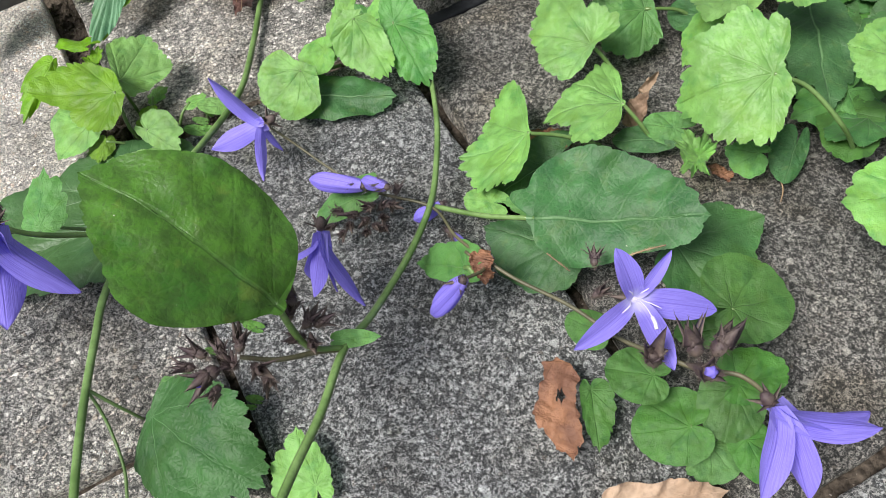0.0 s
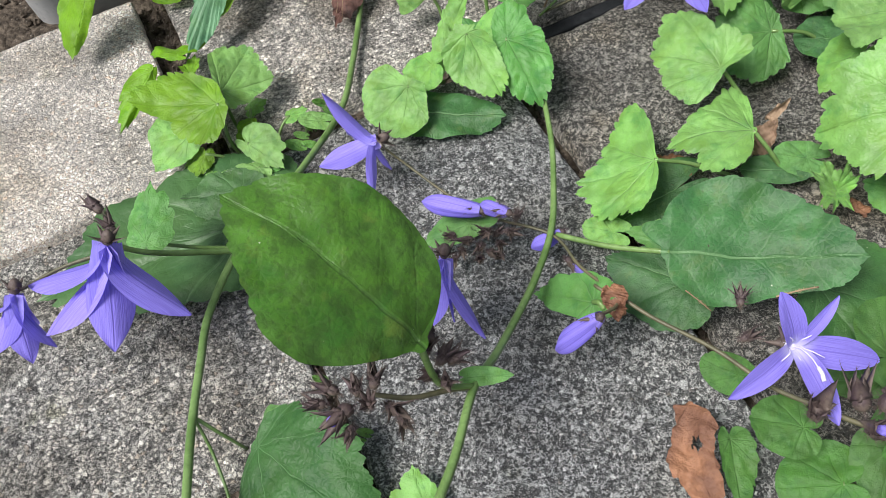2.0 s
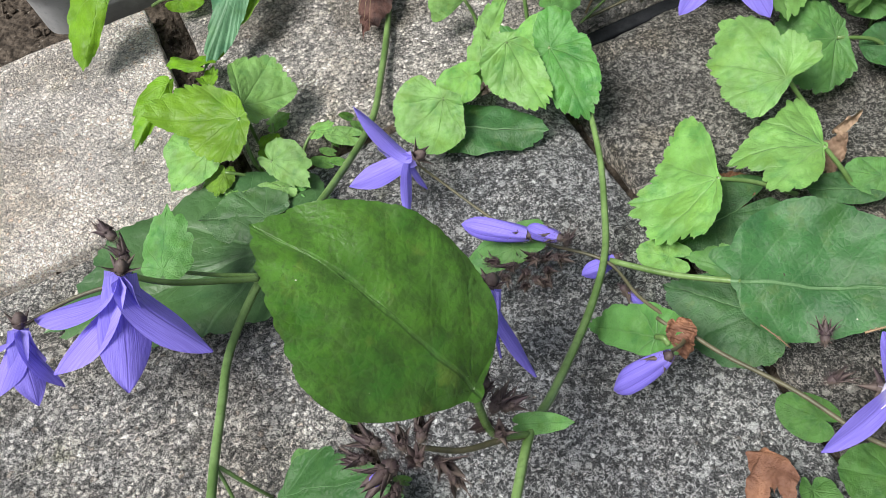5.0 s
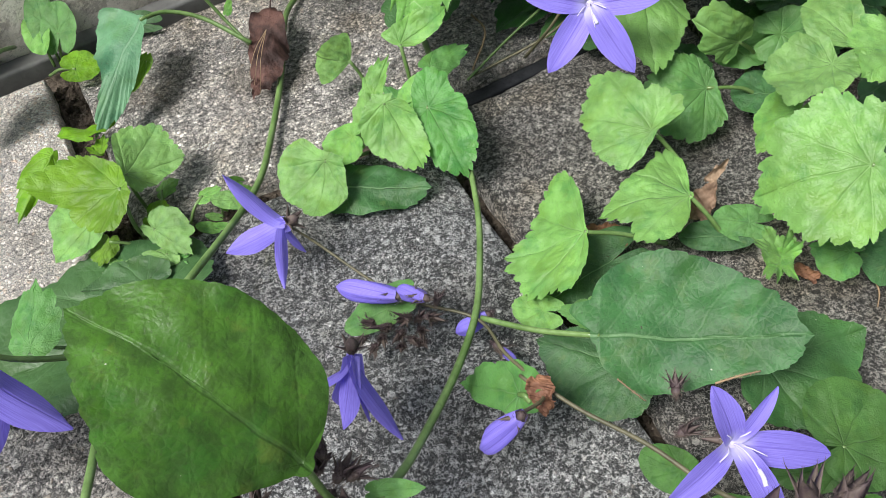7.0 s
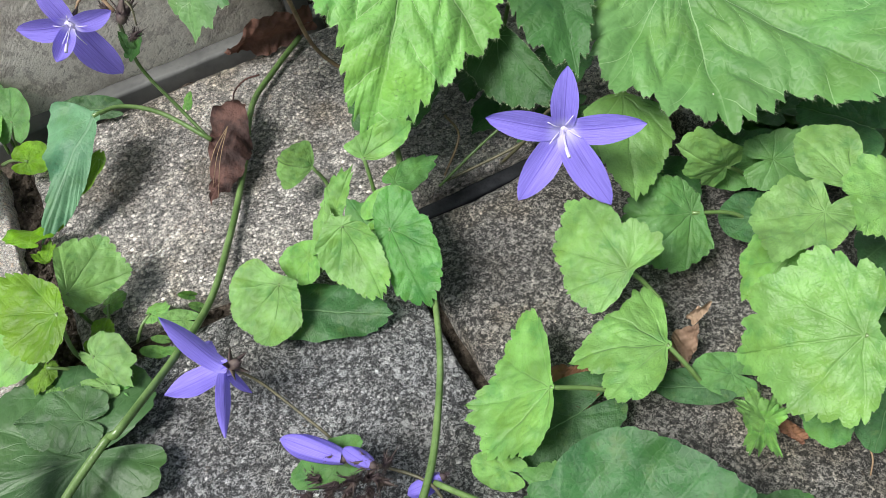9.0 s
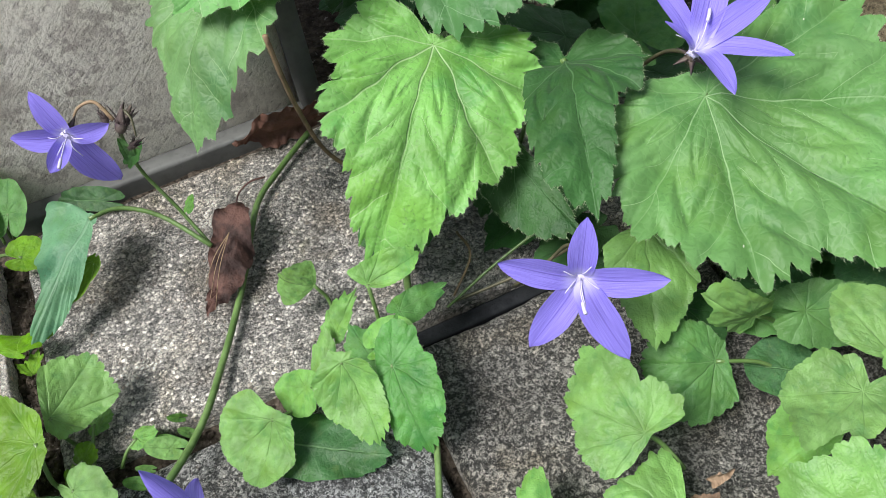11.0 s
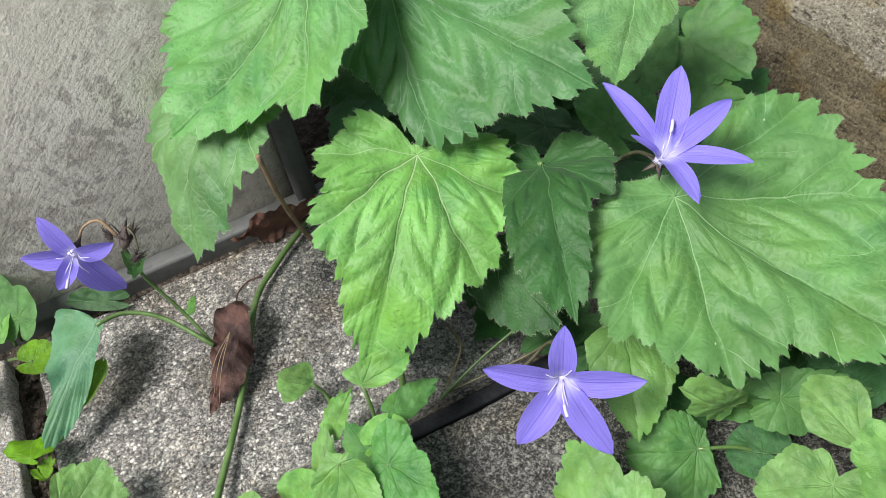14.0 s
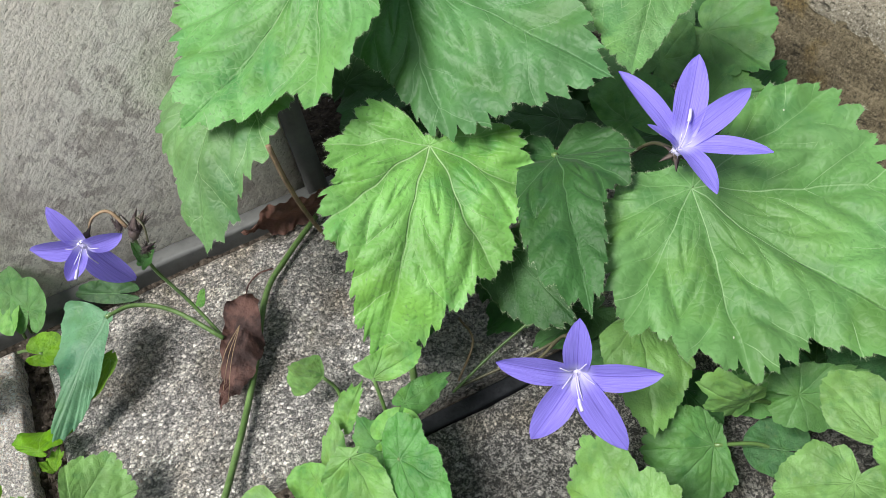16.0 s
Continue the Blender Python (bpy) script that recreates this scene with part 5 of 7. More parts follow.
calyx(trailer, (-4.72, 13.02, 0.60), (-0.2, -0.8, 0.4), 0.36)
calyx(trailer, (-4.00, 12.99, 0.60), (0.2, -0.5, 0.7), 0.36)
calyx(trailer, (-3.71, 13.27, 1.60), (-0.4, -0.5, 0.5), 0.5)
calyx(trailer, (-4.27, 13.26, 1.20), (-0.6, -0.6, 0.4), 0.5)
calyx(trailer, (-3.13, 13.25, 1.60), (0.4, -0.6, 0.5), 0.45)
calyx(trailer, (2.38, 10.29, 3.00), (0.1, 0.9, 0.4), 0.5)
calyx(trailer, (2.35, 9.34, 3.00), (0.6, 0.1, 0.6), 0.5)
calyx(trailer, (3.38, 7.31, 3.60), (-0.2, 0.1, 1), 0.95)
calyx(trailer, (4.38, 7.59, 3.50), (-0.3, 0.7, 0.7), 0.9)
calyx(trailer, (4.94, 7.58, 3.50), (0.7, 0.7, 0.5), 0.95)
calyx(trailer, (4.49, 6.95, 3.60), (0.1, -0.4, 1), 1.0, violet=1)
calyx(trailer, (-13.13, 11.88, 5.08), (-0.7, 0.5, 0.3), 0.6)
calyx(trailer, (-12.88, 11.52, 4.70), (-0.3, 0.6, 0.6), 0.6)
stem(trailer, [(3.56, 7.60, 3.20), (4.50, 7.17, 3.20), (5.31, 6.97, 3.30), (5.75, 6.43, 3.50), (5.79, 6.08, 3.71)], 0.07, 0.06, STEM_DARK)
stem(trailer, [(-0.95, 11.21, 2.20), (-0.44, 10.57, 2.40), (-0.98, 9.91, 3.00)], 0.05, 0.05, STEM_DARK)
stem(trailer, [(1.22, 10.81, 2.60), (1.50, 10.46, 2.70), (1.79, 10.29, 2.50)], 0.02, 0.012, TWIG)
stem(trailer, [(3.25, 10.46, 2.90), (3.74, 10.56, 3.00), (4.20, 10.61, 3.10)], 0.03, 0.02, TWIG)
# young clump in the joint
leaf(left_clump, "heart", LEAF_YELLOW, (-12.17, 17.74, 2.26), (-15.06, 17.87, 2.27), (-13.30, 16.40, 1.70), (-13.70, 19.03, 2.30), teeth=9, depth=0.091, wave=0.05, stalk=[(-11.98, 17.10, 1.20), (-11.81, 17.19, 0.10)], arch=-0.06, rim=([1.0, 0.96, 0.89, 0.78, 0.59, 0.45, 0.35, 0.28, 0.21, 0.15, 0.12, 0.1, 0.09, 0.09, 0.09, 0.09, 0.09, 0.1], [1.0, 0.74, 0.58, 0.55, 0.54, 0.53, 0.53, 0.49, 0.46, 0.48, 0.35, 0.26, 0.21, 0.18, 0.16, 0.14, 0.11, 0.1]))
leaf(left_clump, "blade", LEAF_YELLOW, (-14.67, 19.26, 2.20), (-15.59, 17.33, 1.40), (-15.70, 18.37, 2.00), (-15.19, 18.24, 1.60), teeth=7, depth=0.08, wave=0.12, fold=-0.4)
leaf(left_clump, "trunc", LEAF_LIGHT, (-12.36, 18.64, 1.82), (-10.93, 19.70, 1.29), (-11.82, 18.22, 1.30), (-12.00, 20.62, 1.90), teeth=10, depth=0.078, stalk=[(-12.31, 18.46, 1.30), (-12.35, 18.57, 0.10)], arch=-0.09, rim=([1.0, 0.83, 0.63, 0.53, 0.46, 0.41, 0.38, 0.37, 0.34, 0.26, 0.22, 0.19, 0.14, 0.11, 0.09, 0.08, 0.08, 0.07], [1.0, 1.0, 1.03, 1.05, 1.06, 0.98, 0.94, 0.82, 0.72, 0.37, 0.2, 0.14, 0.11, 0.09, 0.08, 0.08, 0.07, 0.07]))
leaf(left_clump, "heart", LEAF_LIGHT, (-13.32, 17.25, 1.30), (-14.42, 16.26, 0.80), (-15.21, 17.61, 1.00), (-13.04, 16.69, 1.10), teeth=6, depth=0.091)
leaf(left_clump, "kidney", LEAF_YELLOW, (-14.55, 20.94, 1.20), (-15.72, 21.28, 1.00), (-15.17, 21.96, 1.00), (-14.83, 20.85, 1.00), teeth=6, depth=0.12, wave=0.14, fold=-0.3)
leaf(left_clump, "heart", LEAF_LIGHT, (-11.30, 16.86, 1.30), (-10.15, 16.12, 1.00), (-11.14, 16.42, 1.00), (-10.59, 17.35, 1.50), teeth=5, depth=0.14, wave=0.08, stalk=[(-11.94, 17.37, 0.10)])
leaf(left_clump, "heart", LEAF_YELLOW, (-12.80, 16.74, 1.00), (-12.98, 16.03, 0.80), (-13.65, 16.72, 0.70), (-12.53, 16.72, 0.70), teeth=4, depth=0.2, wave=0.12, stalk=[(-11.6, 16.9, 0.1)])
leaf(left_clump, "round", LEAF_LIGHT, (-9.40, 18.41, 0.50), (-10.11, 18.36, 0.70), (-9.74, 18.09, 0.50), (-9.77, 18.69, 0.70), teeth=5, depth=0.03)
leaf(left_clump, "round", LEAF_LIGHT, (-9.98, 17.41, 0.50), (-10.40, 17.36, 0.70), (-10.19, 17.22, 0.50), (-10.19, 17.54, 0.70), teeth=5, depth=0.03)
leaf(left_clump, "round", LEAF_LIGHT, (-9.88, 17.81, 0.50), (-10.16, 17.75, 0.70), (-10.03, 17.69, 0.50), (-10.01, 17.86, 0.70), teeth=5, depth=0.03)
leaf(left_clump, "round", LEAF_LIGHT, (-9.53, 17.42, 0.50), (-9.81, 17.36, 0.70), (-9.68, 17.30, 0.50), (-9.66, 17.48, 0.70), teeth=5, depth=0.03)
leaf(left_clump, "blade", LEAF_BLUE, (-12.94, 24.78, 2.59), (-14.32, 20.89, 1.38), (-14.12, 23.59, 2.30), (-12.83, 22.97, 1.90), teeth=9, depth=0.06, fold=-0.3, wave=0.16, stalk=[(-12.25, 25.34, 2.40), (-11.07, 25.35, 2.00), (-9.48, 24.70, 1.30)], arch=-0.0, rim=([1.0, 0.53, 0.48, 0.45, 0.43, 0.4, 0.39, 0.38, 0.38, 0.39, 0.35, 0.24, 0.15, 0.09, 0.05, 0.05, 0.05, 0.05, 0.05, 0.05], [1.0, 0.76, 0.43, 0.18, 0.11, 0.06, 0.05, 0.05, 0.05, 0.05, 0.05, 0.05, 0.05, 0.05, 0.05, 0.05, 0.05, 0.05, 0.05, 0.05]))
leaf(left_clump, "blade", LEAF_YELLOW, (-12.90, 23.80, 1.75), (-14.30, 21.45, 0.90), (-13.95, 22.62, 1.30), (-12.92, 22.88, 1.50), teeth=7, depth=0.06, wave=0.1)
leaf(left_clump, "ovate", LEAF_YELLOW, (-17.56, 22.96, 2.80), (-18.69, 21.35, 0.80), (-19.55, 22.95, 1.50), (-17.96, 22.83, 1.50), teeth=8, depth=0.04, stalk=[(-18.60, 25.90, 1.00)])
leaf(left_clump, "round", LEAF_YELLOW, (-15.96, 24.55, 0.90), (-15.11, 24.70, 0.80), (-15.79, 24.30, 0.50), (-15.81, 25.33, 1.10), teeth=6, depth=0.06, stalk=[(-17.36, 25.00, 0.30)])
leaf(left_clump, "round", LEAF_MID, (-16.74, 25.97, 1.40), (-16.77, 26.96, 2.10), (-17.43, 26.49, 1.80), (-16.02, 26.37, 1.80), teeth=9, depth=0.02, stalk=[(-17.23, 25.93, 0.10)])
leaf(left_clump, "round", LEAF_MID, (-17.36, 26.43, 1.60), (-17.59, 27.30, 2.30), (-18.09, 26.81, 2.00), (-16.91, 26.84, 2.00), teeth=9, depth=0.02, stalk=[(-17.34, 25.93, 0.10)])
leaf(left_clump, "round", LEAF_LIGHT, (-17.66, 26.34, 1.40), (-17.07, 25.12, 1.20), (-18.04, 25.74, 1.20), (-16.86, 25.72, 1.50), teeth=9, depth=0.02, stalk=[(-17.47, 25.70, 0.10)])
leaf(left_clump, "round", LEAF_DARK, (-14.43, 27.23, 0.50), (-15.90, 27.24, 0.60), (-15.13, 26.89, 0.40), (-15.00, 27.60, 0.90), teeth=7, depth=0.05)
leaf(left_clump, "round", LEAF_LIGHT, (-7.22, 10.14, 0.20), (-7.53, 10.13, 0.50), (-7.35, 9.98, 0.30), (-7.33, 10.26, 0.50), teeth=5, depth=0.03, stalk=[(-7.34, 10.34, -0.50)])
leaf(left_clump, "round", LEAF_LIGHT, (-7.51, 10.32, 0.20), (-7.66, 10.25, 0.50), (-7.58, 10.20, 0.30), (-7.54, 10.34, 0.50), teeth=5, depth=0.03, stalk=[(-7.68, 10.57, -0.50)])
leaf(left_clump, "round", LEAF_LIGHT, (-8.33, 9.42, 0.20), (-8.52, 9.38, 0.50), (-8.41, 9.29, 0.30), (-8.38, 9.48, 0.50), teeth=5, depth=0.03, stalk=[(-8.51, 9.63, -0.50)])
leaf(left_clump, "round", LEAF_LIGHT, (-6.95, 7.91, 0.20), (-7.17, 7.89, 0.50), (-7.04, 7.79, 0.30), (-7.01, 8.00, 0.50), teeth=5, depth=0.03, stalk=[(-7.08, 8.07, -0.50)])
leaf(left_clump, "round", LEAF_LIGHT, (-7.05, 7.69, 0.20), (-7.16, 7.64, 0.50), (-7.10, 7.60, 0.30), (-7.06, 7.71, 0.50), teeth=5, depth=0.03, stalk=[(-7.21, 7.87, -0.50)])
leaf(left_clump, "round", LEAF_LIGHT, (-9.59, 18.70, 0.20), (-9.95, 18.71, 0.50), (-9.71, 18.53, 0.30), (-9.73, 18.87, 0.50), teeth=5, depth=0.03, stalk=[(-9.80, 18.84, -0.50)])
leaf(left_clump, "round", LEAF_LIGHT, (-9.83, 18.40, 0.20), (-9.99, 18.36, 0.50), (-9.89, 18.28, 0.30), (-9.86, 18.46, 0.50), teeth=5, depth=0.03, stalk=[(-10.10, 18.57, -0.50)])
leaf(left_clump, "round", LEAF_LIGHT, (-9.14, 18.99, 0.20), (-9.38, 18.96, 0.50), (-9.22, 18.84, 0.30), (-9.21, 19.08, 0.50), teeth=5, depth=0.03, stalk=[(-9.37, 19.16, -0.50)])
leaf(left_clump, "round", LEAF_LIGHT, (-9.56, 19.45, 0.20), (-9.79, 19.31, 0.50), (-9.65, 19.25, 0.30), (-9.63, 19.44, 0.50), teeth=5, depth=0.03, stalk=[(-9.70, 19.96, -0.50)])
# flowering shoot before the planter
stem(rear_shoot, [(-9.59, 24.89, 1.00), (-10.62, 25.73, 1.90), (-11.34, 26.08, 3.20), (-11.24, 25.91, 4.60), (-11.15, 25.92, 5.40)], 0.07, 0.06, STEM)
flower(rear_shoot, (-11.97, 24.96, 6.05), [(-12.51, 25.22, 7.36), (-13.55, 24.79, 6.09), (-12.49, 24.12, 5.42), (-11.50, 25.23, 3.85), (-10.66, 24.99, 6.39)], seed=7, width=0.23)
calyx(rear_shoot, (-10.85, 25.64, 5.60), (0.3, 0.5, 0.6), 0.8)
stem(rear_shoot, [(-11.05, 25.75, 5.75), (-11.45, 25.95, 6.25), (-11.90, 25.80, 6.20), (-12.15, 25.55, 5.85)], 0.07, 0.03, TWIG)
stem(rear_shoot, [(-10.95, 25.60, 5.50), (-10.70, 25.80, 6.05), (-10.42, 25.60, 5.95), (-10.35, 25.30, 5.55)], 0.06, 0.025, STEM_DARK)
calyx(rear_shoot, (-11.26, 25.71, 5.80), (-0.2, 0.6, 0.7), 0.45)
calyx(rear_shoot, (-10.75, 25.46, 5.00), (0.7, 0.2, 0.5), 0.4)
leaf(rear_shoot, "ovate", LEAF_MID, (-11.15, 25.52, 4.30), (-10.65, 25.94, 4.80), (-11.13, 25.86, 4.60), (-10.64, 25.61, 4.60), teeth=4, depth=0.08, wave=0.1)
leaf(rear_shoot, "ovate", LEAF_MID, (-11.17, 25.62, 4.40), (-11.30, 25.82, 5.00), (-11.31, 25.58, 4.70), (-10.95, 25.74, 4.80), teeth=4, depth=0.08, wave=0.1)
leaf(rear_shoot, "ovate", LEAF_LIGHT, (-10.30, 25.64, 1.90), (-10.15, 26.06, 2.20), (-10.40, 25.94, 2.00), (-10.06, 25.86, 2.00), teeth=4, depth=0.08, wave=0.1)
# clump in the cross joint
leaf(centre_clump, "ovate", LEAF_DARK, (-6.25, 18.59, 0.60), (-3.25, 18.35, 0.50), (-5.09, 17.62, 0.30), (-4.87, 19.47, 0.50), teeth=9, depth=0.04, wave=0.09)
leaf(centre_clump, "trunc", LEAF_LIGHT, (-4.43, 19.99, 2.60), (-3.36, 18.20, 1.67), (-5.24, 19.17, 1.70), (-2.97, 19.32, 2.00), teeth=8, depth=0.104, stalk=[(-4.91, 20.48, 0.10)], arch=-0.13, rim=([1.0, 0.91, 0.76, 0.67, 0.63, 0.59, 0.48, 0.42, 0.33, 0.27, 0.23, 0.21, 0.2, 0.2, 0.16, 0.14], [1.0, 0.89, 0.62, 0.44, 0.35, 0.3, 0.23, 0.13, 0.09, 0.17, 0.14, 0.13, 0.12, 0.12, 0.12, 0.14]))
leaf(centre_clump, "trunc", LEAF_MID, (-3.18, 20.14, 2.15), (-2.12, 18.23, 1.13), (-3.83, 19.16, 1.80), (-1.61, 19.43, 2.00), teeth=9, depth=0.104, stalk=[(-4.11, 20.67, 0.10)], arch=0.09, rim=([1.0, 0.89, 0.81, 0.4, 0.32, 0.27, 0.24, 0.23, 0.2, 0.19, 0.18, 0.18, 0.19, 0.21, 0.23, 0.28, 0.33, 0.4], [1.0, 0.91, 0.83, 0.68, 0.58, 0.53, 0.49, 0.46, 0.41, 0.39, 0.38, 0.43, 0.49, 0.5, 0.51, 0.48, 0.46, 0.4]))
leaf(centre_clump, "round", LEAF_LIGHT, (-3.55, 21.02, 1.70), (-2.62, 21.14, 2.30), (-2.95, 20.80, 1.90), (-3.22, 21.75, 2.30), teeth=7, depth=0.05, stalk=[(-4.17, 21.21, 0.10)])
leaf(centre_clump, "heart", LEAF_LIGHT, (-6.33, 18.83, 1.55), (-6.69, 17.32, 0.85), (-7.99, 18.87, 0.90), (-5.71, 18.33, 1.00), teeth=10, depth=0.04, stalk=[(-6.25, 19.20, 1.00), (-5.35, 20.25, 0.20)], arch=-0.14, rim=([1.0, 1.0, 0.96, 0.95, 0.97, 1.03, 0.96, 0.92, 0.88, 0.86, 0.78, 0.68, 0.62, 0.28, 0.22, 0.19, 0.18, 0.17], [1.0, 1.0, 0.91, 0.77, 0.69, 0.54, 0.44, 0.38, 0.34, 0.32, 0.32, 0.27, 0.22, 0.19, 0.18, 0.17, 0.16, 0.17]))
leaf(centre_clump, "kidney", LEAF_LIGHT, (-5.61, 19.83, 1.47), (-6.69, 20.15, 0.90), (-6.04, 19.26, 0.80), (-6.21, 20.51, 1.20), teeth=7, depth=0.04)
leaf(centre_clump, "ovate", LEAF_LIGHT, (-5.84, 22.97, 1.66), (-6.97, 23.23, 1.80), (-7.37, 23.88, 1.10), (-5.91, 23.79, 1.80), teeth=5, depth=0.104, fold=0.1, stalk=[(-5.54, 22.91, 0.90), (-5.33, 22.25, 0.20)], arch=0.14, rim=([1.0, 0.94, 0.87, 0.84, 0.86, 0.88, 0.87, 0.95, 0.63, 0.09, 0.05, 0.05, 0.05, 0.05, 0.05, 0.05], [1.0, 1.0, 1.04, 1.06, 1.12, 0.24, 0.07, 0.05, 0.05, 0.05, 0.05, 0.05, 0.05, 0.05, 0.05, 0.05]))
leaf(centre_clump, "ovate", LEAF_LIGHT, (-5.10, 21.62, 1.20), (-4.51, 22.49, 2.20), (-5.32, 22.15, 1.70), (-4.58, 21.83, 1.70), teeth=5, depth=0.18, wave=0.08)
leaf(centre_clump, "heart", LEAF_LIGHT, (-5.19, 20.21, 1.20), (-5.34, 21.66, 1.60), (-5.87, 21.24, 1.20), (-4.92, 21.03, 1.30), teeth=5, depth=0.14, fold=-0.2)
leaf(centre_clump, "heart", LEAF_MID, (-3.92, 20.80, 1.20), (-4.65, 21.71, 1.60), (-4.88, 21.08, 1.30), (-3.87, 21.38, 1.50), teeth=5, depth=0.14, wave=0.08)
leaf(centre_clump, "heart", LEAF_LIGHT, (-3.98, 22.25, 2.81), (-2.49, 22.63, 3.74), (-4.60, 22.62, 2.74), (-2.55, 22.37, 3.30), teeth=6, depth=0.078, fold=0.15, stalk=[(-3.83, 21.86, 1.60), (-3.76, 21.35, 0.20)], arch=-0.12, rim=([1.0, 0.79, 0.47, 0.28, 0.17, 0.1, 0.06, 0.05, 0.05, 0.05, 0.05, 0.05, 0.05, 0.05, 0.05, 0.05], [1.0, 0.89, 0.69, 0.56, 0.45, 0.39, 0.35, 0.34, 0.34, 0.35, 0.38, 0.23, 0.14, 0.08, 0.05, 0.05]))
leaf(centre_clump, "ovate", LEAF_MID, (-3.14, 21.73, 2.29), (-1.93, 22.76, 2.15), (-2.69, 22.65, 2.31), (-2.30, 21.94, 1.92), teeth=5, depth=0.09, wave=0.05, stalk=[(-3.36, 21.54, 0.20)])
stem(centre_clump, [(-3.68, 25.36, 0.80), (-3.22, 23.36, 1.00), (-3.12, 22.65, 0.90)], 0.13, 0.13, STEM)
# spreading clump on the paving
leaf(right_clump, "trunc", LEAF_LIGHT, (0.95, 15.28, 2.06), (-1.10, 15.42, 0.82), (-0.34, 13.77, 1.20), (0.75, 17.92, 1.50), teeth=8, depth=0.13, fold=0.05, stalk=[(1.98, 15.40, 1.70), (3.22, 15.48, 1.00)], arch=-0.05, rim=([1.0, 0.86, 0.79, 0.8, 0.79, 0.85, 0.98, 1.03, 1.01, 0.66, 0.15, 0.08, 0.06, 0.05, 0.05, 0.05, 0.05, 0.05, 0.05, 0.05], [1.0, 1.01, 0.96, 0.92, 0.93, 0.91, 0.84, 0.75, 0.68, 0.54, 0.39, 0.2, 0.09, 0.06, 0.05, 0.05, 0.05, 0.05, 0.05, 0.05]))
leaf(right_clump, "trunc", LEAF_LIGHT, (3.90, 16.52, 1.74), (1.56, 16.33, 1.17), (3.11, 14.51, 2.53), (3.23, 17.57, 2.36), teeth=7, depth=0.137, stalk=[(4.46, 16.12, 1.20), (4.93, 15.80, 0.60)], arch=0.14, rim=([1.0, 0.87, 0.79, 0.69, 0.62, 0.62, 0.65, 0.68, 0.72, 0.6, 0.05, 0.05, 0.05, 0.05, 0.05, 0.05, 0.05, 0.05], [1.0, 0.85, 0.76, 0.82, 0.84, 0.82, 0.67, 0.43, 0.05, 0.05, 0.05, 0.05, 0.05, 0.05, 0.05, 0.05, 0.05, 0.05]))
leaf(right_clump, "heart", LEAF_LIGHT, (3.09, 18.26, 2.51), (1.28, 19.41, 1.87), (2.02, 17.34, 2.10), (2.64, 20.03, 3.02), teeth=8, depth=0.137, wave=0.05, stalk=[(3.56, 18.30, 1.80), (4.11, 17.93, 1.20)], arch=0.12, rim=([1.0, 1.05, 1.11, 1.21, 1.07, 0.93, 0.79, 0.53, 0.58, 0.59, 0.55, 0.53, 0.53, 0.49, 0.46, 0.27, 0.11, 0.08, 0.08, 0.07], [1.0, 0.87, 0.79, 0.75, 0.72, 0.69, 0.69, 0.65, 0.61, 0.42, 0.24, 0.16, 0.12, 0.1, 0.09, 0.08, 0.07, 0.07, 0.07, 0.07]))
leaf(right_clump, "heart", LEAF_MID, (5.18, 20.74, 1.47), (3.25, 20.64, 1.47), (4.72, 19.39, 0.73), (4.81, 21.68, 2.15), teeth=8, depth=0.117, stalk=[(6.29, 20.89, 1.20), (7.06, 20.92, 0.60)], arch=0.08, rim=([1.0, 0.96, 0.94, 0.9, 0.81, 0.76, 0.63, 0.54, 0.45, 0.36, 0.31, 0.29, 0.23, 0.2, 0.18, 0.17, 0.17, 0.17], [1.0, 0.95, 0.93, 0.95, 1.0, 0.96, 0.95, 0.82, 0.74, 0.7, 0.63, 0.56, 0.38, 0.28, 0.23, 0.2, 0.18, 0.17]))
leaf(right_clump, "heart", LEAF_LIGHT, (3.45, 23.79, 3.19), (3.55, 20.63, 2.32), (2.40, 21.80, 2.80), (5.00, 21.90, 2.60), teeth=7, depth=0.09, curl=0.05, arch=0.03, rim=([1.0, 0.86, 0.71, 0.58, 0.5, 0.45, 0.42, 0.25, 0.15, 0.09, 0.05, 0.05, 0.05, 0.05, 0.05, 0.05, 0.05, 0.05], [1.0, 0.87, 0.76, 0.63, 0.57, 0.45, 0.36, 0.2, 0.12, 0.07, 0.05, 0.05, 0.05, 0.05, 0.05, 0.05, 0.05, 0.05]))
leaf(right_clump, "kidney", LEAF_LIGHT, (6.08, 21.49, 2.52), (4.62, 21.63, 3.39), (5.62, 21.31, 1.90), (6.28, 21.39, 3.35), teeth=7, depth=0.06, stalk=[(7.27, 22.11, 0.80)], arch=0.14, rim=([1.0, 1.01, 1.01, 1.03, 0.99, 0.77, 0.7, 0.6, 0.53, 0.48, 0.39, 0.32, 0.28, 0.25, 0.23, 0.05, 0.05, 0.05, 0.05, 0.05, 0.05, 0.05], [1.0, 0.7, 0.71, 0.73, 0.67, 0.59, 0.47, 0.44, 0.47, 0.51, 0.49, 0.48, 0.49, 0.37, 0.29, 0.05, 0.05, 0.05, 0.05, 0.05, 0.05, 0.05]))
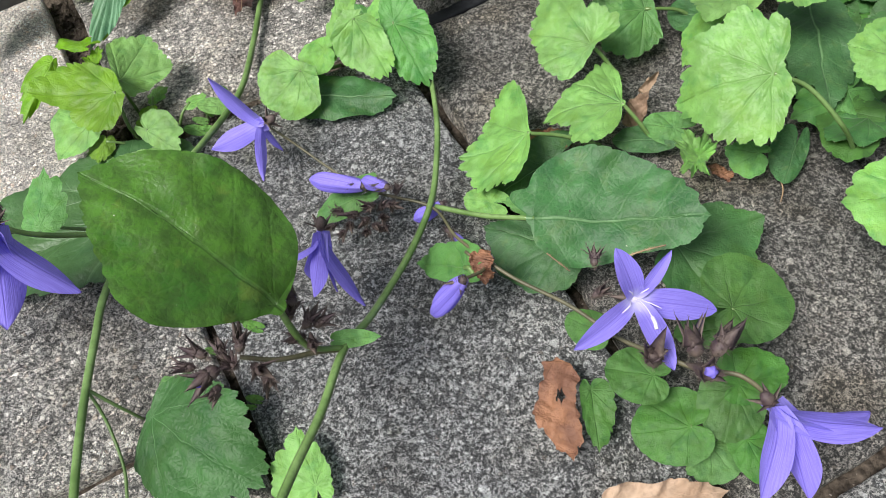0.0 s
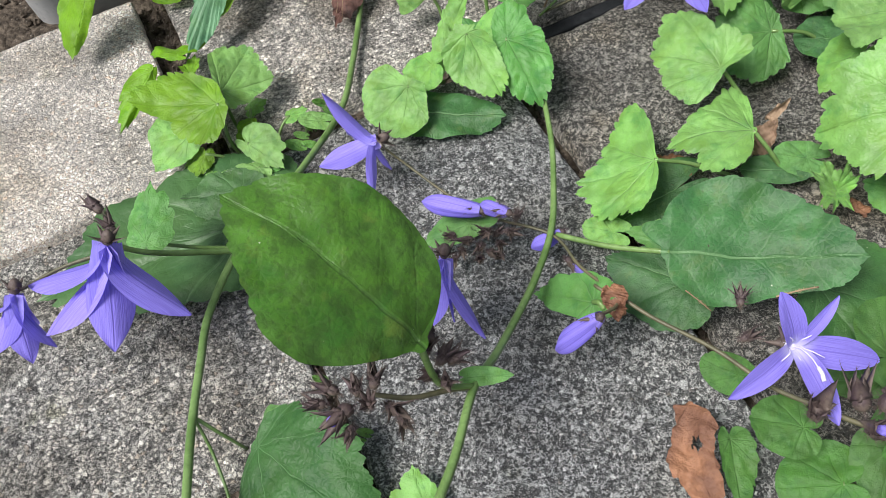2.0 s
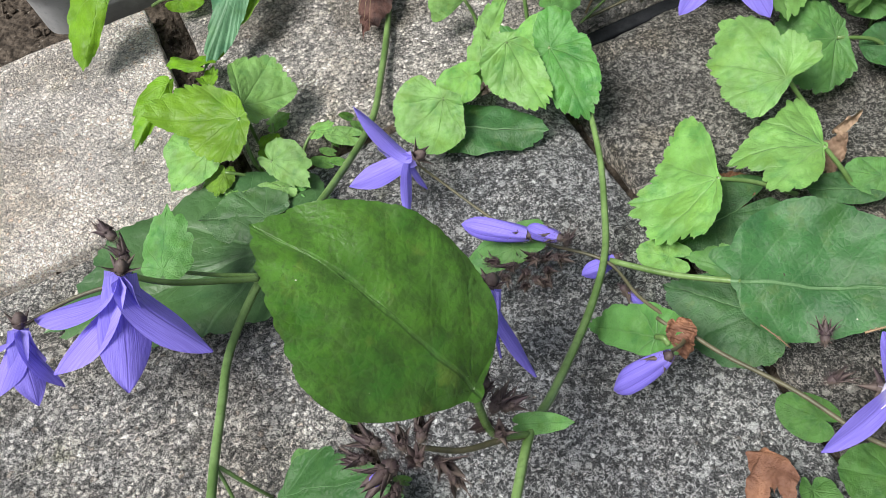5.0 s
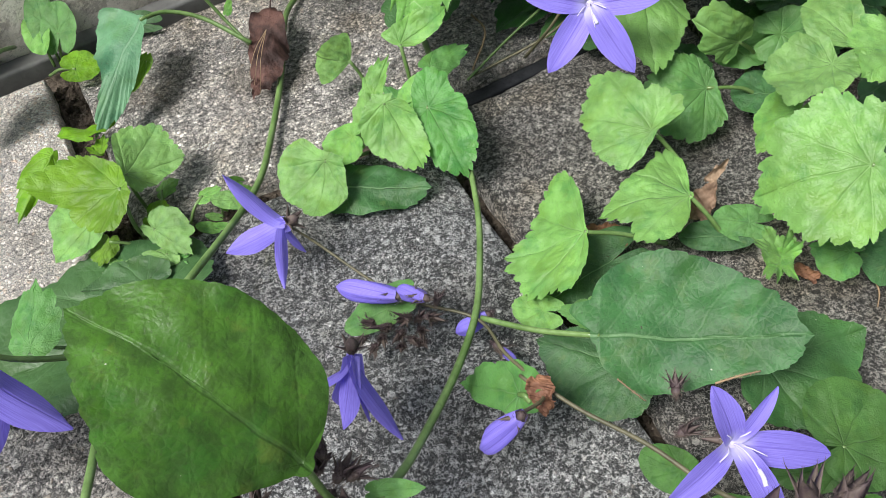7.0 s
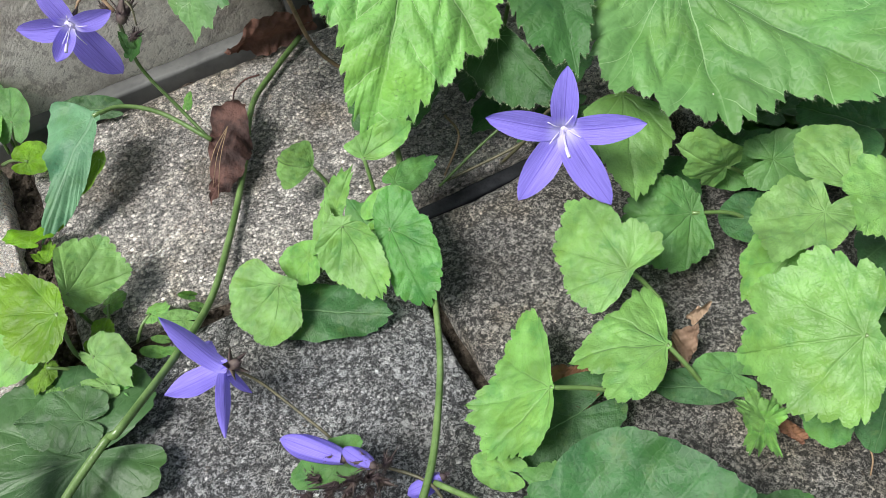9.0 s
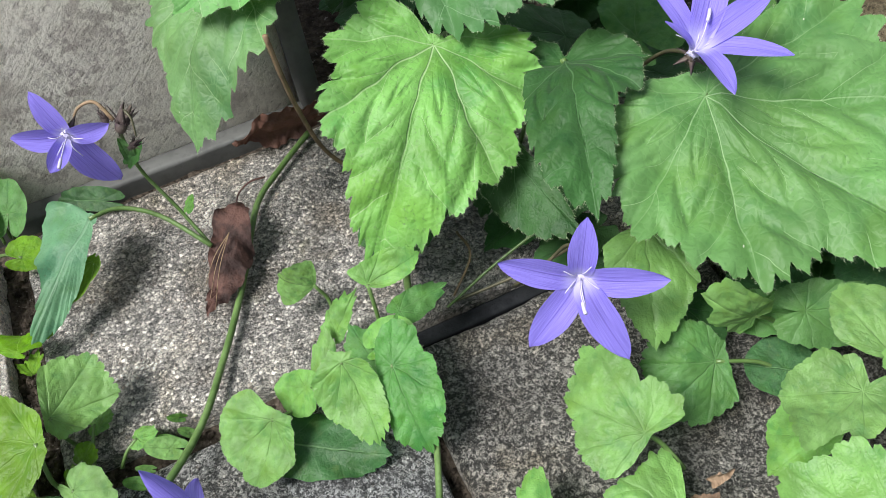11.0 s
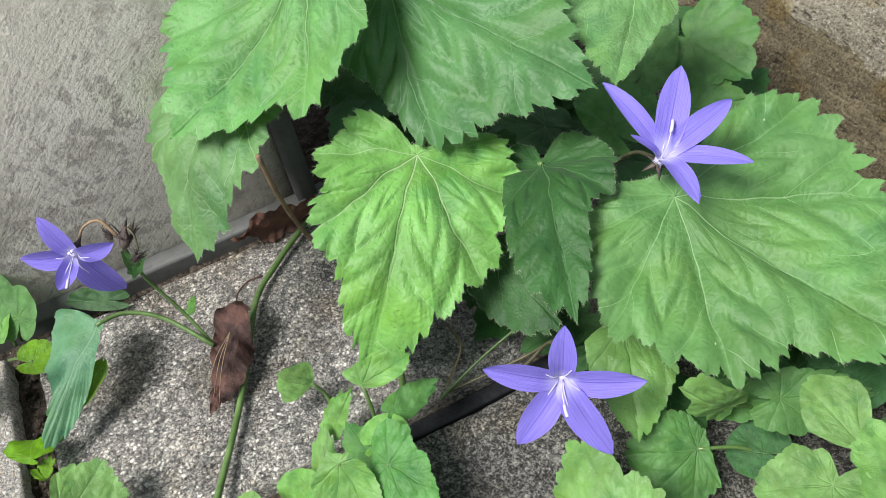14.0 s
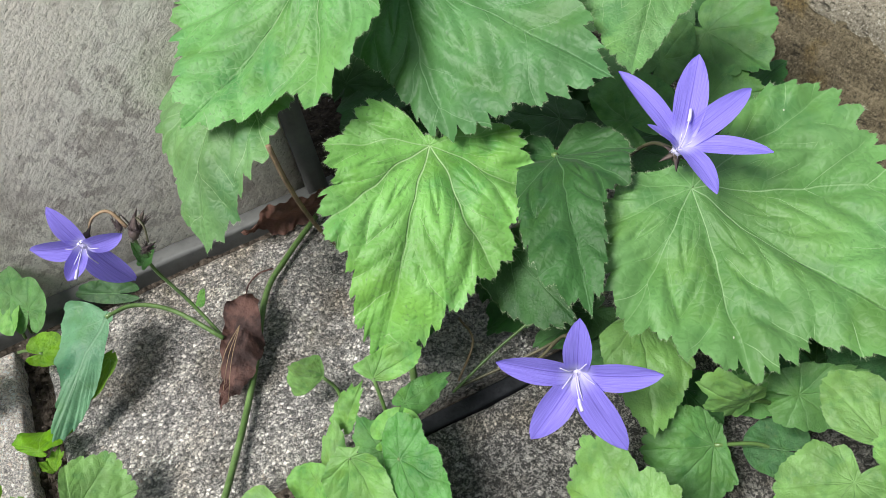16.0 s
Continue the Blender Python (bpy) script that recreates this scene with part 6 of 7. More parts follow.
leaf(right_clump, "heart", LEAF_LIGHT, (7.73, 15.55, 3.74), (5.40, 15.97, 2.17), (7.24, 13.88, 2.80), (6.67, 17.11, 4.25), teeth=9, depth=0.117, stalk=[(8.81, 15.43, 3.20), (9.79, 14.63, 2.40), (10.72, 14.78, 0.80)], arch=0.14, rim=([1.0, 0.9, 0.94, 0.84, 0.87, 0.84, 0.79, 0.76, 0.74, 0.74, 0.72, 0.69, 0.56, 0.6, 0.54, 0.5, 0.38, 0.3, 0.14, 0.13, 0.13, 0.12, 0.12, 0.13], [1.0, 0.99, 0.88, 0.82, 0.79, 0.77, 0.77, 0.74, 0.71, 0.69, 0.65, 0.55, 0.45, 0.37, 0.32, 0.29, 0.28, 0.24, 0.19, 0.17, 0.15, 0.14, 0.13, 0.13]))
leaf(right_clump, "kidney", LEAF_LIGHT, (7.52, 18.61, 4.16), (5.82, 18.55, 4.04), (6.59, 17.43, 3.90), (7.12, 19.78, 4.30), teeth=13, depth=0.07, wave=0.12, fold=0.28, arch=-0.04, rim=([1.0, 0.96, 0.9, 0.82, 0.75, 0.71, 0.69, 0.6, 0.49, 0.47, 0.46, 0.38, 0.27, 0.21, 0.17, 0.15, 0.14, 0.28, 0.46, 0.46, 0.47, 0.49], [1.0, 0.99, 1.01, 1.1, 1.16, 1.16, 0.71, 0.62, 0.67, 0.66, 0.63, 0.55, 0.5, 0.46, 0.44, 0.43, 0.43, 0.44, 0.46, 0.49, 0.53, 0.49]))
leaf(right_clump, "heart", LEAF_LIGHT, (8.55, 19.76, 3.68), (7.54, 21.34, 3.83), (7.34, 20.20, 3.80), (9.08, 20.97, 4.20), teeth=6, depth=0.05, wave=0.05, arch=0.07, rim=([1.0, 1.05, 0.96, 0.85, 0.71, 0.45, 0.13, 0.07, 0.05, 0.05, 0.05, 0.05, 0.05, 0.05, 0.05, 0.05], [1.0, 0.88, 0.78, 0.61, 0.36, 0.23, 0.13, 0.09, 0.07, 0.06, 0.05, 0.05, 0.05, 0.05, 0.05, 0.05]))
leaf(right_clump, "heart", LEAF_LIGHT, (9.54, 18.76, 4.20), (8.10, 18.05, 4.20), (8.75, 17.58, 3.90), (9.10, 20.25, 4.40), teeth=7, depth=0.12, wave=0.08)
leaf(right_clump, "round", LEAF_DARK, (7.03, 20.78, 1.00), (5.99, 20.97, 0.90), (6.45, 20.13, 0.80), (6.64, 21.76, 1.10), teeth=8, depth=0.03)
leaf(right_clump, "round", LEAF_DARK, (7.52, 22.68, 1.40), (6.76, 22.90, 1.50), (7.01, 22.03, 1.20), (7.34, 23.68, 1.70), teeth=8, depth=0.03)
leaf(right_clump, "heart", LEAF_LIGHT, (6.74, 17.94, 3.20), (5.79, 17.43, 2.20), (6.61, 17.46, 2.20), (6.32, 19.10, 2.70), teeth=6, depth=0.098)
leaf(right_clump, "heart", LEAF_DARK, (10.14, 22.77, 2.40), (8.54, 23.94, 2.20), (8.44, 21.96, 2.00), (9.86, 24.33, 2.60), teeth=7, depth=0.098)
leaf(right_clump, "heart", LEAF_LIGHT, (10.74, 11.93, 3.00), (8.99, 11.88, 2.70), (9.74, 10.41, 2.50), (10.02, 13.08, 2.90), teeth=6, depth=0.098)
leaf(right_clump, "heart", LEAF_DARK, (10.24, 19.58, 1.80), (10.10, 15.98, 1.60), (9.03, 17.72, 1.60), (11.34, 17.59, 1.80), teeth=7, depth=0.098)
leaf(right_clump, "heart", LEAF_LIGHT, (11.23, 16.04, 3.60), (10.00, 16.57, 3.60), (10.64, 15.12, 3.30), (10.89, 17.62, 3.80), teeth=6, depth=0.117)
leaf(right_clump, "heart", LEAF_MID, (10.78, 16.79, 1.40), (8.98, 15.98, 1.20), (10.08, 15.55, 1.10), (9.51, 17.12, 1.40), teeth=6, depth=0.098)
leaf(right_clump, "round", LEAF_DARK, (8.98, 15.06, 0.90), (8.59, 14.12, 0.40), (8.13, 14.83, 0.60), (9.23, 14.64, 0.60), teeth=8, depth=0.03)
leaf(right_clump, "heart", LEAF_MID, (7.82, 14.83, 1.10), (6.88, 15.16, 1.00), (7.32, 14.26, 0.70), (7.47, 15.25, 1.20), teeth=6, depth=0.098)
leaf(right_clump, "heart", LEAF_LIGHT, (5.96, 14.68, 1.30), (5.18, 14.92, 1.80), (5.78, 15.14, 1.50), (5.33, 14.40, 1.70), teeth=5, depth=0.25, wave=0.2)
leaf(right_clump, "heart", LEAF_LIGHT, (5.97, 14.72, 1.30), (5.55, 15.20, 1.95), (6.05, 15.19, 1.50), (5.48, 14.77, 1.70), teeth=5, depth=0.25, wave=0.2)
leaf(right_clump, "heart", LEAF_LIGHT, (6.00, 14.72, 1.30), (6.09, 14.98, 2.10), (6.34, 14.90, 1.50), (5.82, 14.97, 1.70), teeth=5, depth=0.25, wave=0.2)
leaf(right_clump, "heart", LEAF_LIGHT, (6.01, 14.68, 1.30), (6.46, 14.77, 1.80), (6.35, 14.52, 1.50), (6.10, 14.86, 1.70), teeth=5, depth=0.25, wave=0.2)
leaf(right_clump, "heart", LEAF_LIGHT, (5.93, 14.60, 1.30), (5.28, 13.53, 1.95), (5.46, 14.34, 1.50), (5.75, 13.82, 1.70), teeth=5, depth=0.25, wave=0.2)
leaf(right_clump, "heart", LEAF_LIGHT, (6.00, 14.60, 1.30), (5.83, 13.51, 2.10), (5.78, 14.09, 1.50), (6.12, 14.14, 1.70), teeth=5, depth=0.25, wave=0.2)
leaf(right_clump, "round", LEAF_MID, (5.53, 16.04, 1.00), (4.56, 16.27, 1.00), (5.04, 15.59, 0.80), (5.15, 16.67, 1.10), teeth=7, depth=0.04)
leaf(right_clump, "round", LEAF_DARK, (4.81, 15.76, 0.80), (3.61, 15.86, 0.70), (4.11, 15.41, 0.60), (4.29, 16.38, 0.80), teeth=7, depth=0.04)
leaf(right_clump, "round", LEAF_DARK, (1.54, 15.11, 0.70), (-0.22, 14.15, 0.40), (0.74, 13.54, 0.40), (0.60, 15.75, 0.70), teeth=9, depth=0.04)
leaf(right_clump, "round", LEAF_LIGHT, (-0.23, 13.73, 0.80), (-1.07, 14.00, 0.70), (-0.70, 13.40, 0.50), (-0.58, 14.25, 0.90), teeth=7, depth=0.05)
leaf(right_clump, "heart", LEAF_OLD, (4.88, 11.72, 1.30), (7.45, 12.49, 1.20), (6.47, 13.25, 1.30), (6.15, 10.22, 1.00), teeth=9, depth=0.058)
leaf(right_clump, "heart", LEAF_DARK, (1.72, 11.85, 1.20), (-0.43, 12.91, 0.70), (0.42, 10.88, 0.60), (0.38, 13.39, 0.90), teeth=8, depth=0.078)
leaf(right_clump, "heart", LEAF_MID, (1.45, 12.74, 1.60), (0.14, 13.58, 1.00), (0.77, 12.96, 1.00), (0.97, 13.83, 1.40), teeth=6, depth=0.117)
leaf(right_clump, "kidney", LEAF_ROUND, (5.83, 9.26, 2.10), (7.50, 9.66, 1.90), (6.15, 10.84, 2.20), (6.21, 8.27, 2.00), teeth=11, depth=0.025, stalk=[(5.91, 8.41, 0.60)])
leaf(right_clump, "kidney", LEAF_ROUND, (4.53, 6.51, 1.10), (3.08, 6.49, 0.70), (3.90, 5.62, 0.60), (3.99, 7.59, 0.90), teeth=10, depth=0.025, stalk=[(5.50, 6.52, 0.30)])
leaf(right_clump, "kidney", LEAF_ROUND, (5.68, 7.29, 1.40), (5.28, 6.09, 1.00), (4.62, 6.80, 1.10), (6.39, 6.67, 1.10), teeth=10, depth=0.03, stalk=[(5.76, 6.25, 0.20)])
leaf(right_clump, "kidney", LEAF_ROUND, (3.66, 7.61, 1.80), (2.46, 7.88, 1.80), (3.16, 6.93, 1.70), (3.12, 8.48, 1.80), teeth=9, depth=0.03)
leaf(right_clump, "kidney", LEAF_ROUND, (5.77, 7.39, 1.60), (7.11, 7.76, 1.50), (6.09, 8.37, 1.70), (6.46, 7.03, 1.40), teeth=9, depth=0.06, wave=0.08)
leaf(right_clump, "kidney", LEAF_ROUND, (5.90, 6.20, 0.90), (6.31, 5.08, 0.70), (5.59, 5.54, 0.70), (6.71, 5.90, 0.80), teeth=9, depth=0.03)
leaf(right_clump, "kidney", LEAF_ROUND, (5.95, 9.06, 1.50), (4.40, 8.89, 1.30), (5.07, 8.46, 1.20), (5.22, 9.58, 1.40), teeth=9, depth=0.03)
leaf(right_clump, "kidney", LEAF_ROUND, (2.50, 9.08, 1.40), (1.66, 9.63, 1.20), (2.05, 8.75, 1.10), (2.27, 9.76, 1.40), teeth=9, depth=0.03)
leaf(right_clump, "round", LEAF_MID, (5.14, 6.21, 0.40), (4.42, 5.53, 0.30), (4.65, 6.10, 0.30), (5.41, 5.23, 0.30), teeth=9, depth=0.06)
leaf(right_clump, "ovate", LEAF_ROUND, (2.19, 7.63, 0.90), (2.26, 6.05, 0.70), (1.89, 6.88, 0.90), (2.79, 6.92, 0.80), teeth=7, depth=0.08, fold=0.2, wave=0.1)
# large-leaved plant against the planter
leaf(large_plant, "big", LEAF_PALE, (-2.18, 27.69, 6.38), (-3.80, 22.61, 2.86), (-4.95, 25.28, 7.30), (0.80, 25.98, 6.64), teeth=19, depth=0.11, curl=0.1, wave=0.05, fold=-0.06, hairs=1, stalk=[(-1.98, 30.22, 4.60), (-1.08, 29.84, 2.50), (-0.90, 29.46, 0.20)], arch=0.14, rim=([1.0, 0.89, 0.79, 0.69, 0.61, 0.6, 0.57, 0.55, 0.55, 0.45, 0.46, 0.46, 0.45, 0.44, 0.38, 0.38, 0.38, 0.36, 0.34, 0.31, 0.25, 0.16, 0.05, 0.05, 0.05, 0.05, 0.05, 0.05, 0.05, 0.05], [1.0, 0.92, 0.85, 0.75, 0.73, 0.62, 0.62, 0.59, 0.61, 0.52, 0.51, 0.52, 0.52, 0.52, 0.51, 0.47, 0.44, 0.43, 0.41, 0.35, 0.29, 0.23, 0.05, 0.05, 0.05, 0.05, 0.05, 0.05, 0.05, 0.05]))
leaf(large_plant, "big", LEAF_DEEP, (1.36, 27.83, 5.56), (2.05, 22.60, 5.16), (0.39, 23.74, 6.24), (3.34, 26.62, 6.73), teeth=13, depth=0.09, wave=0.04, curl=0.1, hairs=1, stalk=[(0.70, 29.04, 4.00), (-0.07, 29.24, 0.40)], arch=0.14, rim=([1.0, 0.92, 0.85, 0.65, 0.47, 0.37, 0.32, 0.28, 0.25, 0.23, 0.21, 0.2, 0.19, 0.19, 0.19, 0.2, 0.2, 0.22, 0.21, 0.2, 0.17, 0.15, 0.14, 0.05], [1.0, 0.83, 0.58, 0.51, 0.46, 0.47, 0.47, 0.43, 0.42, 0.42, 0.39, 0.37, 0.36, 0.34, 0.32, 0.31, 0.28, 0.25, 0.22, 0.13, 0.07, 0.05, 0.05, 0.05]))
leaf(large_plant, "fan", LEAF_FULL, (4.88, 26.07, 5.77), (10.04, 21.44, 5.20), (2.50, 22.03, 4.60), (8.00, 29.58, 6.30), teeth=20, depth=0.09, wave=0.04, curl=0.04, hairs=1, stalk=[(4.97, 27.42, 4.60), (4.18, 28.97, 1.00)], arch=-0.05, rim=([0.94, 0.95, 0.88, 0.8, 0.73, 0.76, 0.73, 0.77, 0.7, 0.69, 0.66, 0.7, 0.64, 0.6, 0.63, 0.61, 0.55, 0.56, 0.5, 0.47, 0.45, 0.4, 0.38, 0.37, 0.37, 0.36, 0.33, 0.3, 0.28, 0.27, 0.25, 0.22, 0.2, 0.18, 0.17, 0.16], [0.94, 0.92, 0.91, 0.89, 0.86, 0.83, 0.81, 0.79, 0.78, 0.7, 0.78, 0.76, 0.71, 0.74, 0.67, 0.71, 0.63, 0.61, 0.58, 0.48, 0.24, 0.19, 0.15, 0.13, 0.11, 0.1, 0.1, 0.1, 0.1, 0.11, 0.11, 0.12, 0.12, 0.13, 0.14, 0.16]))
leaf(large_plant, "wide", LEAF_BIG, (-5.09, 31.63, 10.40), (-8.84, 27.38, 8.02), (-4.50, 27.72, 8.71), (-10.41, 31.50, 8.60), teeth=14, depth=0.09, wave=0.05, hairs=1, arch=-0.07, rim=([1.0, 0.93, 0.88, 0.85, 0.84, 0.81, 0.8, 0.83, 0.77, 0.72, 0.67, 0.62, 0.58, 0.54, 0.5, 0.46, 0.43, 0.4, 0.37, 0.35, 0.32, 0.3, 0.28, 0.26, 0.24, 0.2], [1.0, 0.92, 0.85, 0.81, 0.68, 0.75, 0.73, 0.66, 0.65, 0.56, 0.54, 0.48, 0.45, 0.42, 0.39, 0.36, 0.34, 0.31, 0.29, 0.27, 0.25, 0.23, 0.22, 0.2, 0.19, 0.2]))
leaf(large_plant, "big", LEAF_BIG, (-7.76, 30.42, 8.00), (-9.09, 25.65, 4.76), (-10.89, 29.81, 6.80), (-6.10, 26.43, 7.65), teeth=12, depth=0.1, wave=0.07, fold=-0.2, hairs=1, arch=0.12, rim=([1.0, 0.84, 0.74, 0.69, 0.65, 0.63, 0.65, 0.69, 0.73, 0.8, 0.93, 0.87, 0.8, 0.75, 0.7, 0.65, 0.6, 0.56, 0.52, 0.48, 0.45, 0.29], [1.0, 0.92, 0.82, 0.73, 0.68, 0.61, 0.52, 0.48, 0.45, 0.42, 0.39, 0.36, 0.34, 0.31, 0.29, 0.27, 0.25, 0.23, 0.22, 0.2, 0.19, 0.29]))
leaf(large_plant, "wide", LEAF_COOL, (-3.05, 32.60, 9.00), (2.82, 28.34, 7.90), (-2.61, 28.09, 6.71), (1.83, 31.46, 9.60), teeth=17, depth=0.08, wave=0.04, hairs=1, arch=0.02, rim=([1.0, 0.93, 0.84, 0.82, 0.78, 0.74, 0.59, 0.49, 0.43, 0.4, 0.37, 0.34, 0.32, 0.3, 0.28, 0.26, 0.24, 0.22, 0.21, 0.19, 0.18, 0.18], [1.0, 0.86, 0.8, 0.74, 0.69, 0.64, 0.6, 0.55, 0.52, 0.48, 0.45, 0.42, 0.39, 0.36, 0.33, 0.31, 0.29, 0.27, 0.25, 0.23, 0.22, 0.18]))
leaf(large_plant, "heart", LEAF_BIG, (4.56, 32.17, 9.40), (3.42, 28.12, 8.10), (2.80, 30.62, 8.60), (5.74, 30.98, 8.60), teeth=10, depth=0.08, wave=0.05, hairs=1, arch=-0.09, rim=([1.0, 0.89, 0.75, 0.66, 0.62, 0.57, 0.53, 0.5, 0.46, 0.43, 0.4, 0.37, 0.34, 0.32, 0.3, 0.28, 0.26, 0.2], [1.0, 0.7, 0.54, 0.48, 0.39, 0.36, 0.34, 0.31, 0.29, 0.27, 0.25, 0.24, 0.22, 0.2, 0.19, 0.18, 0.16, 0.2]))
leaf(large_plant, "ovate", LEAF_DEEP, (-0.04, 25.68, 4.00), (1.71, 23.44, 3.40), (-0.68, 24.36, 3.20), (1.15, 24.59, 4.00), teeth=9, depth=0.06, fold=-0.3, hairs=1)
leaf(large_plant, "heart", LEAF_MID, (6.73, 34.65, 4.20), (8.41, 32.81, 4.00), (6.73, 32.90, 3.60), (8.27, 35.56, 5.20), teeth=6, depth=0.137, wave=0.08)
leaf(large_plant, "heart", LEAF_MID, (6.39, 32.24, 3.20), (8.42, 32.37, 3.40), (7.32, 31.53, 3.00), (7.30, 33.30, 4.00), teeth=6, depth=0.098)
leaf(large_plant, "round", LEAF_MID, (3.72, 31.11, 3.60), (2.60, 32.47, 4.00), (3.16, 30.97, 3.40), (4.93, 32.40, 4.20), teeth=8, depth=0.04)
leaf(large_plant, "round", LEAF_MID, (5.07, 33.51, 4.00), (6.14, 34.77, 4.60), (4.97, 34.61, 4.60), (6.37, 33.96, 4.00), teeth=8, depth=0.04)
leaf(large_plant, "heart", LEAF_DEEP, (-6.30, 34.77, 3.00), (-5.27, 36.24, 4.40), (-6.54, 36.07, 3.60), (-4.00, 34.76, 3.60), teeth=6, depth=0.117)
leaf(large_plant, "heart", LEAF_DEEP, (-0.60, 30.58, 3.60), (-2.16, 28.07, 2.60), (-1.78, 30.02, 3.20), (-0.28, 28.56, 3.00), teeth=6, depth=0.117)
leaf(large_plant, "heart", LEAF_MID, (7.28, 21.59, 2.60), (9.70, 21.68, 2.60), (8.52, 20.88, 2.00), (8.65, 22.33, 3.00), teeth=7, depth=0.117)
leaf(large_plant, "heart", LEAF_MID, (6.18, 22.05, 1.80), (7.90, 21.89, 2.00), (6.90, 21.54, 1.40), (6.96, 22.50, 2.20), teeth=7, depth=0.117)
# small dark leaves added to fill the shaded gaps; the shade is their colour
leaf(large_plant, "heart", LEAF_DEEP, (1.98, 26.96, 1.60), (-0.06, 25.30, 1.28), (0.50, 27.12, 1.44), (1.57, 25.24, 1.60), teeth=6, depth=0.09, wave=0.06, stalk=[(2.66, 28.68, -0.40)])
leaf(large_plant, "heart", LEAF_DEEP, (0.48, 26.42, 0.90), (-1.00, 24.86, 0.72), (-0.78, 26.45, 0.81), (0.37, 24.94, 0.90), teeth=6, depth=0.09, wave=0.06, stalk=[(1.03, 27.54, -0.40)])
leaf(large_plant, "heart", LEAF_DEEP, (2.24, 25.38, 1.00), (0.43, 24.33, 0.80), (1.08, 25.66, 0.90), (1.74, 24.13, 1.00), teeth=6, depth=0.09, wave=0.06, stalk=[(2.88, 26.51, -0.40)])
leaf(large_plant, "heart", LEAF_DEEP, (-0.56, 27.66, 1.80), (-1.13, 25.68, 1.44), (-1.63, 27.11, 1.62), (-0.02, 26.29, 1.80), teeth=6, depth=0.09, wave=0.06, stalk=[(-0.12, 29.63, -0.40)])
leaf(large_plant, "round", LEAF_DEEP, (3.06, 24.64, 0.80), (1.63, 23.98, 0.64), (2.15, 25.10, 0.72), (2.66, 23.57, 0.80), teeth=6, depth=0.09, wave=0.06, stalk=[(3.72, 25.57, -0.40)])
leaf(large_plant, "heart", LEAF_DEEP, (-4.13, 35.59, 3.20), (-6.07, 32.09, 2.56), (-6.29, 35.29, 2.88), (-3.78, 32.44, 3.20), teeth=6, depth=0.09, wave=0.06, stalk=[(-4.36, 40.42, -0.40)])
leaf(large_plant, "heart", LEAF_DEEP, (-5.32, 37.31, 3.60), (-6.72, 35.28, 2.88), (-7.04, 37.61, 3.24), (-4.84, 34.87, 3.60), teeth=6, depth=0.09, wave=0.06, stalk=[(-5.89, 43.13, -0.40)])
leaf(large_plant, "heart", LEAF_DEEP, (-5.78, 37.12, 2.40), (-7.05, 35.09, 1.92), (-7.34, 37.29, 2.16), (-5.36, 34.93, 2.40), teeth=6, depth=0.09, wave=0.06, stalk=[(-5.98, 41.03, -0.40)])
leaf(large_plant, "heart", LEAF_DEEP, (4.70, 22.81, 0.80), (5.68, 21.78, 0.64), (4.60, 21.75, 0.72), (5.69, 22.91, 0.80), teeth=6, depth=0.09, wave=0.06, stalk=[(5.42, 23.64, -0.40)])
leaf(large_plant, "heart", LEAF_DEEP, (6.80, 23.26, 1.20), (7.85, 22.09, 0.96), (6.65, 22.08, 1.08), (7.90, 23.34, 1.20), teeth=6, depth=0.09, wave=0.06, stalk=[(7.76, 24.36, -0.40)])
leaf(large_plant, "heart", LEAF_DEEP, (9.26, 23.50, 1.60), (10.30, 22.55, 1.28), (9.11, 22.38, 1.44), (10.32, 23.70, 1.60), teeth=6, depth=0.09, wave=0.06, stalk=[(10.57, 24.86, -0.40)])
flower(large_plant, (1.62, 21.42, 4.46), [(1.71, 21.75, 6.28), (3.61, 20.92, 5.01), (2.77, 19.87, 3.17), (0.39, 20.23, 3.05), (-0.35, 21.34, 5.10)], seed=8)
flower(large_plant, (4.44, 26.31, 6.99), [(3.01, 27.72, 8.53), (5.11, 28.35, 8.39), (6.29, 27.38, 7.96), (6.63, 25.73, 7.31), (5.11, 24.47, 7.34), (3.62, 26.25, 8.05)], seed=9, width=0.15, droop=(0.15, 0.6, 0.1), widths=(0.8, 1.12, 1.0, 0.8, 0.95, 0.6))
stem(large_plant, [(1.62, 21.42, 4.46), (1.38, 22.96, 3.60), (0.63, 23.10, 2.20), (-0.12, 23.66, 0.60)], 0.05, 0.06, STEM_DARK)
stem(large_plant, [(4.44, 26.31, 6.99), (4.04, 28.21, 5.40), (3.37, 29.20, 3.60), (2.78, 30.45, 0.60)], 0.06, 0.07, STEM_DARK)
stem(large_plant, [(-6.42, 26.81, 7.60), (-6.36, 26.86, 6.20), (-6.39, 27.38, 4.20), (-6.27, 28.15, 1.80), (-5.33, 28.37, 0.30)], 0.085, 0.075, TWIG)
stem(large_plant, [(-1.84, 25.10, 1.40), (-1.40, 24.37, 1.20), (-1.91, 23.44, 0.40)], 0.04, 0.04, TWIG)
stem(large_plant, [(0.48, 24.86, 1.60), (-0.80, 24.12, 0.90), (-2.09, 23.10, 0.30)], 0.05, 0.05, STEM)
stem(large_plant, [(1.65, 24.14, 2.00), (0.43, 24.01, 1.00), (-1.91, 23.29, 0.30)], 0.05, 0.05, STEM_DARK)
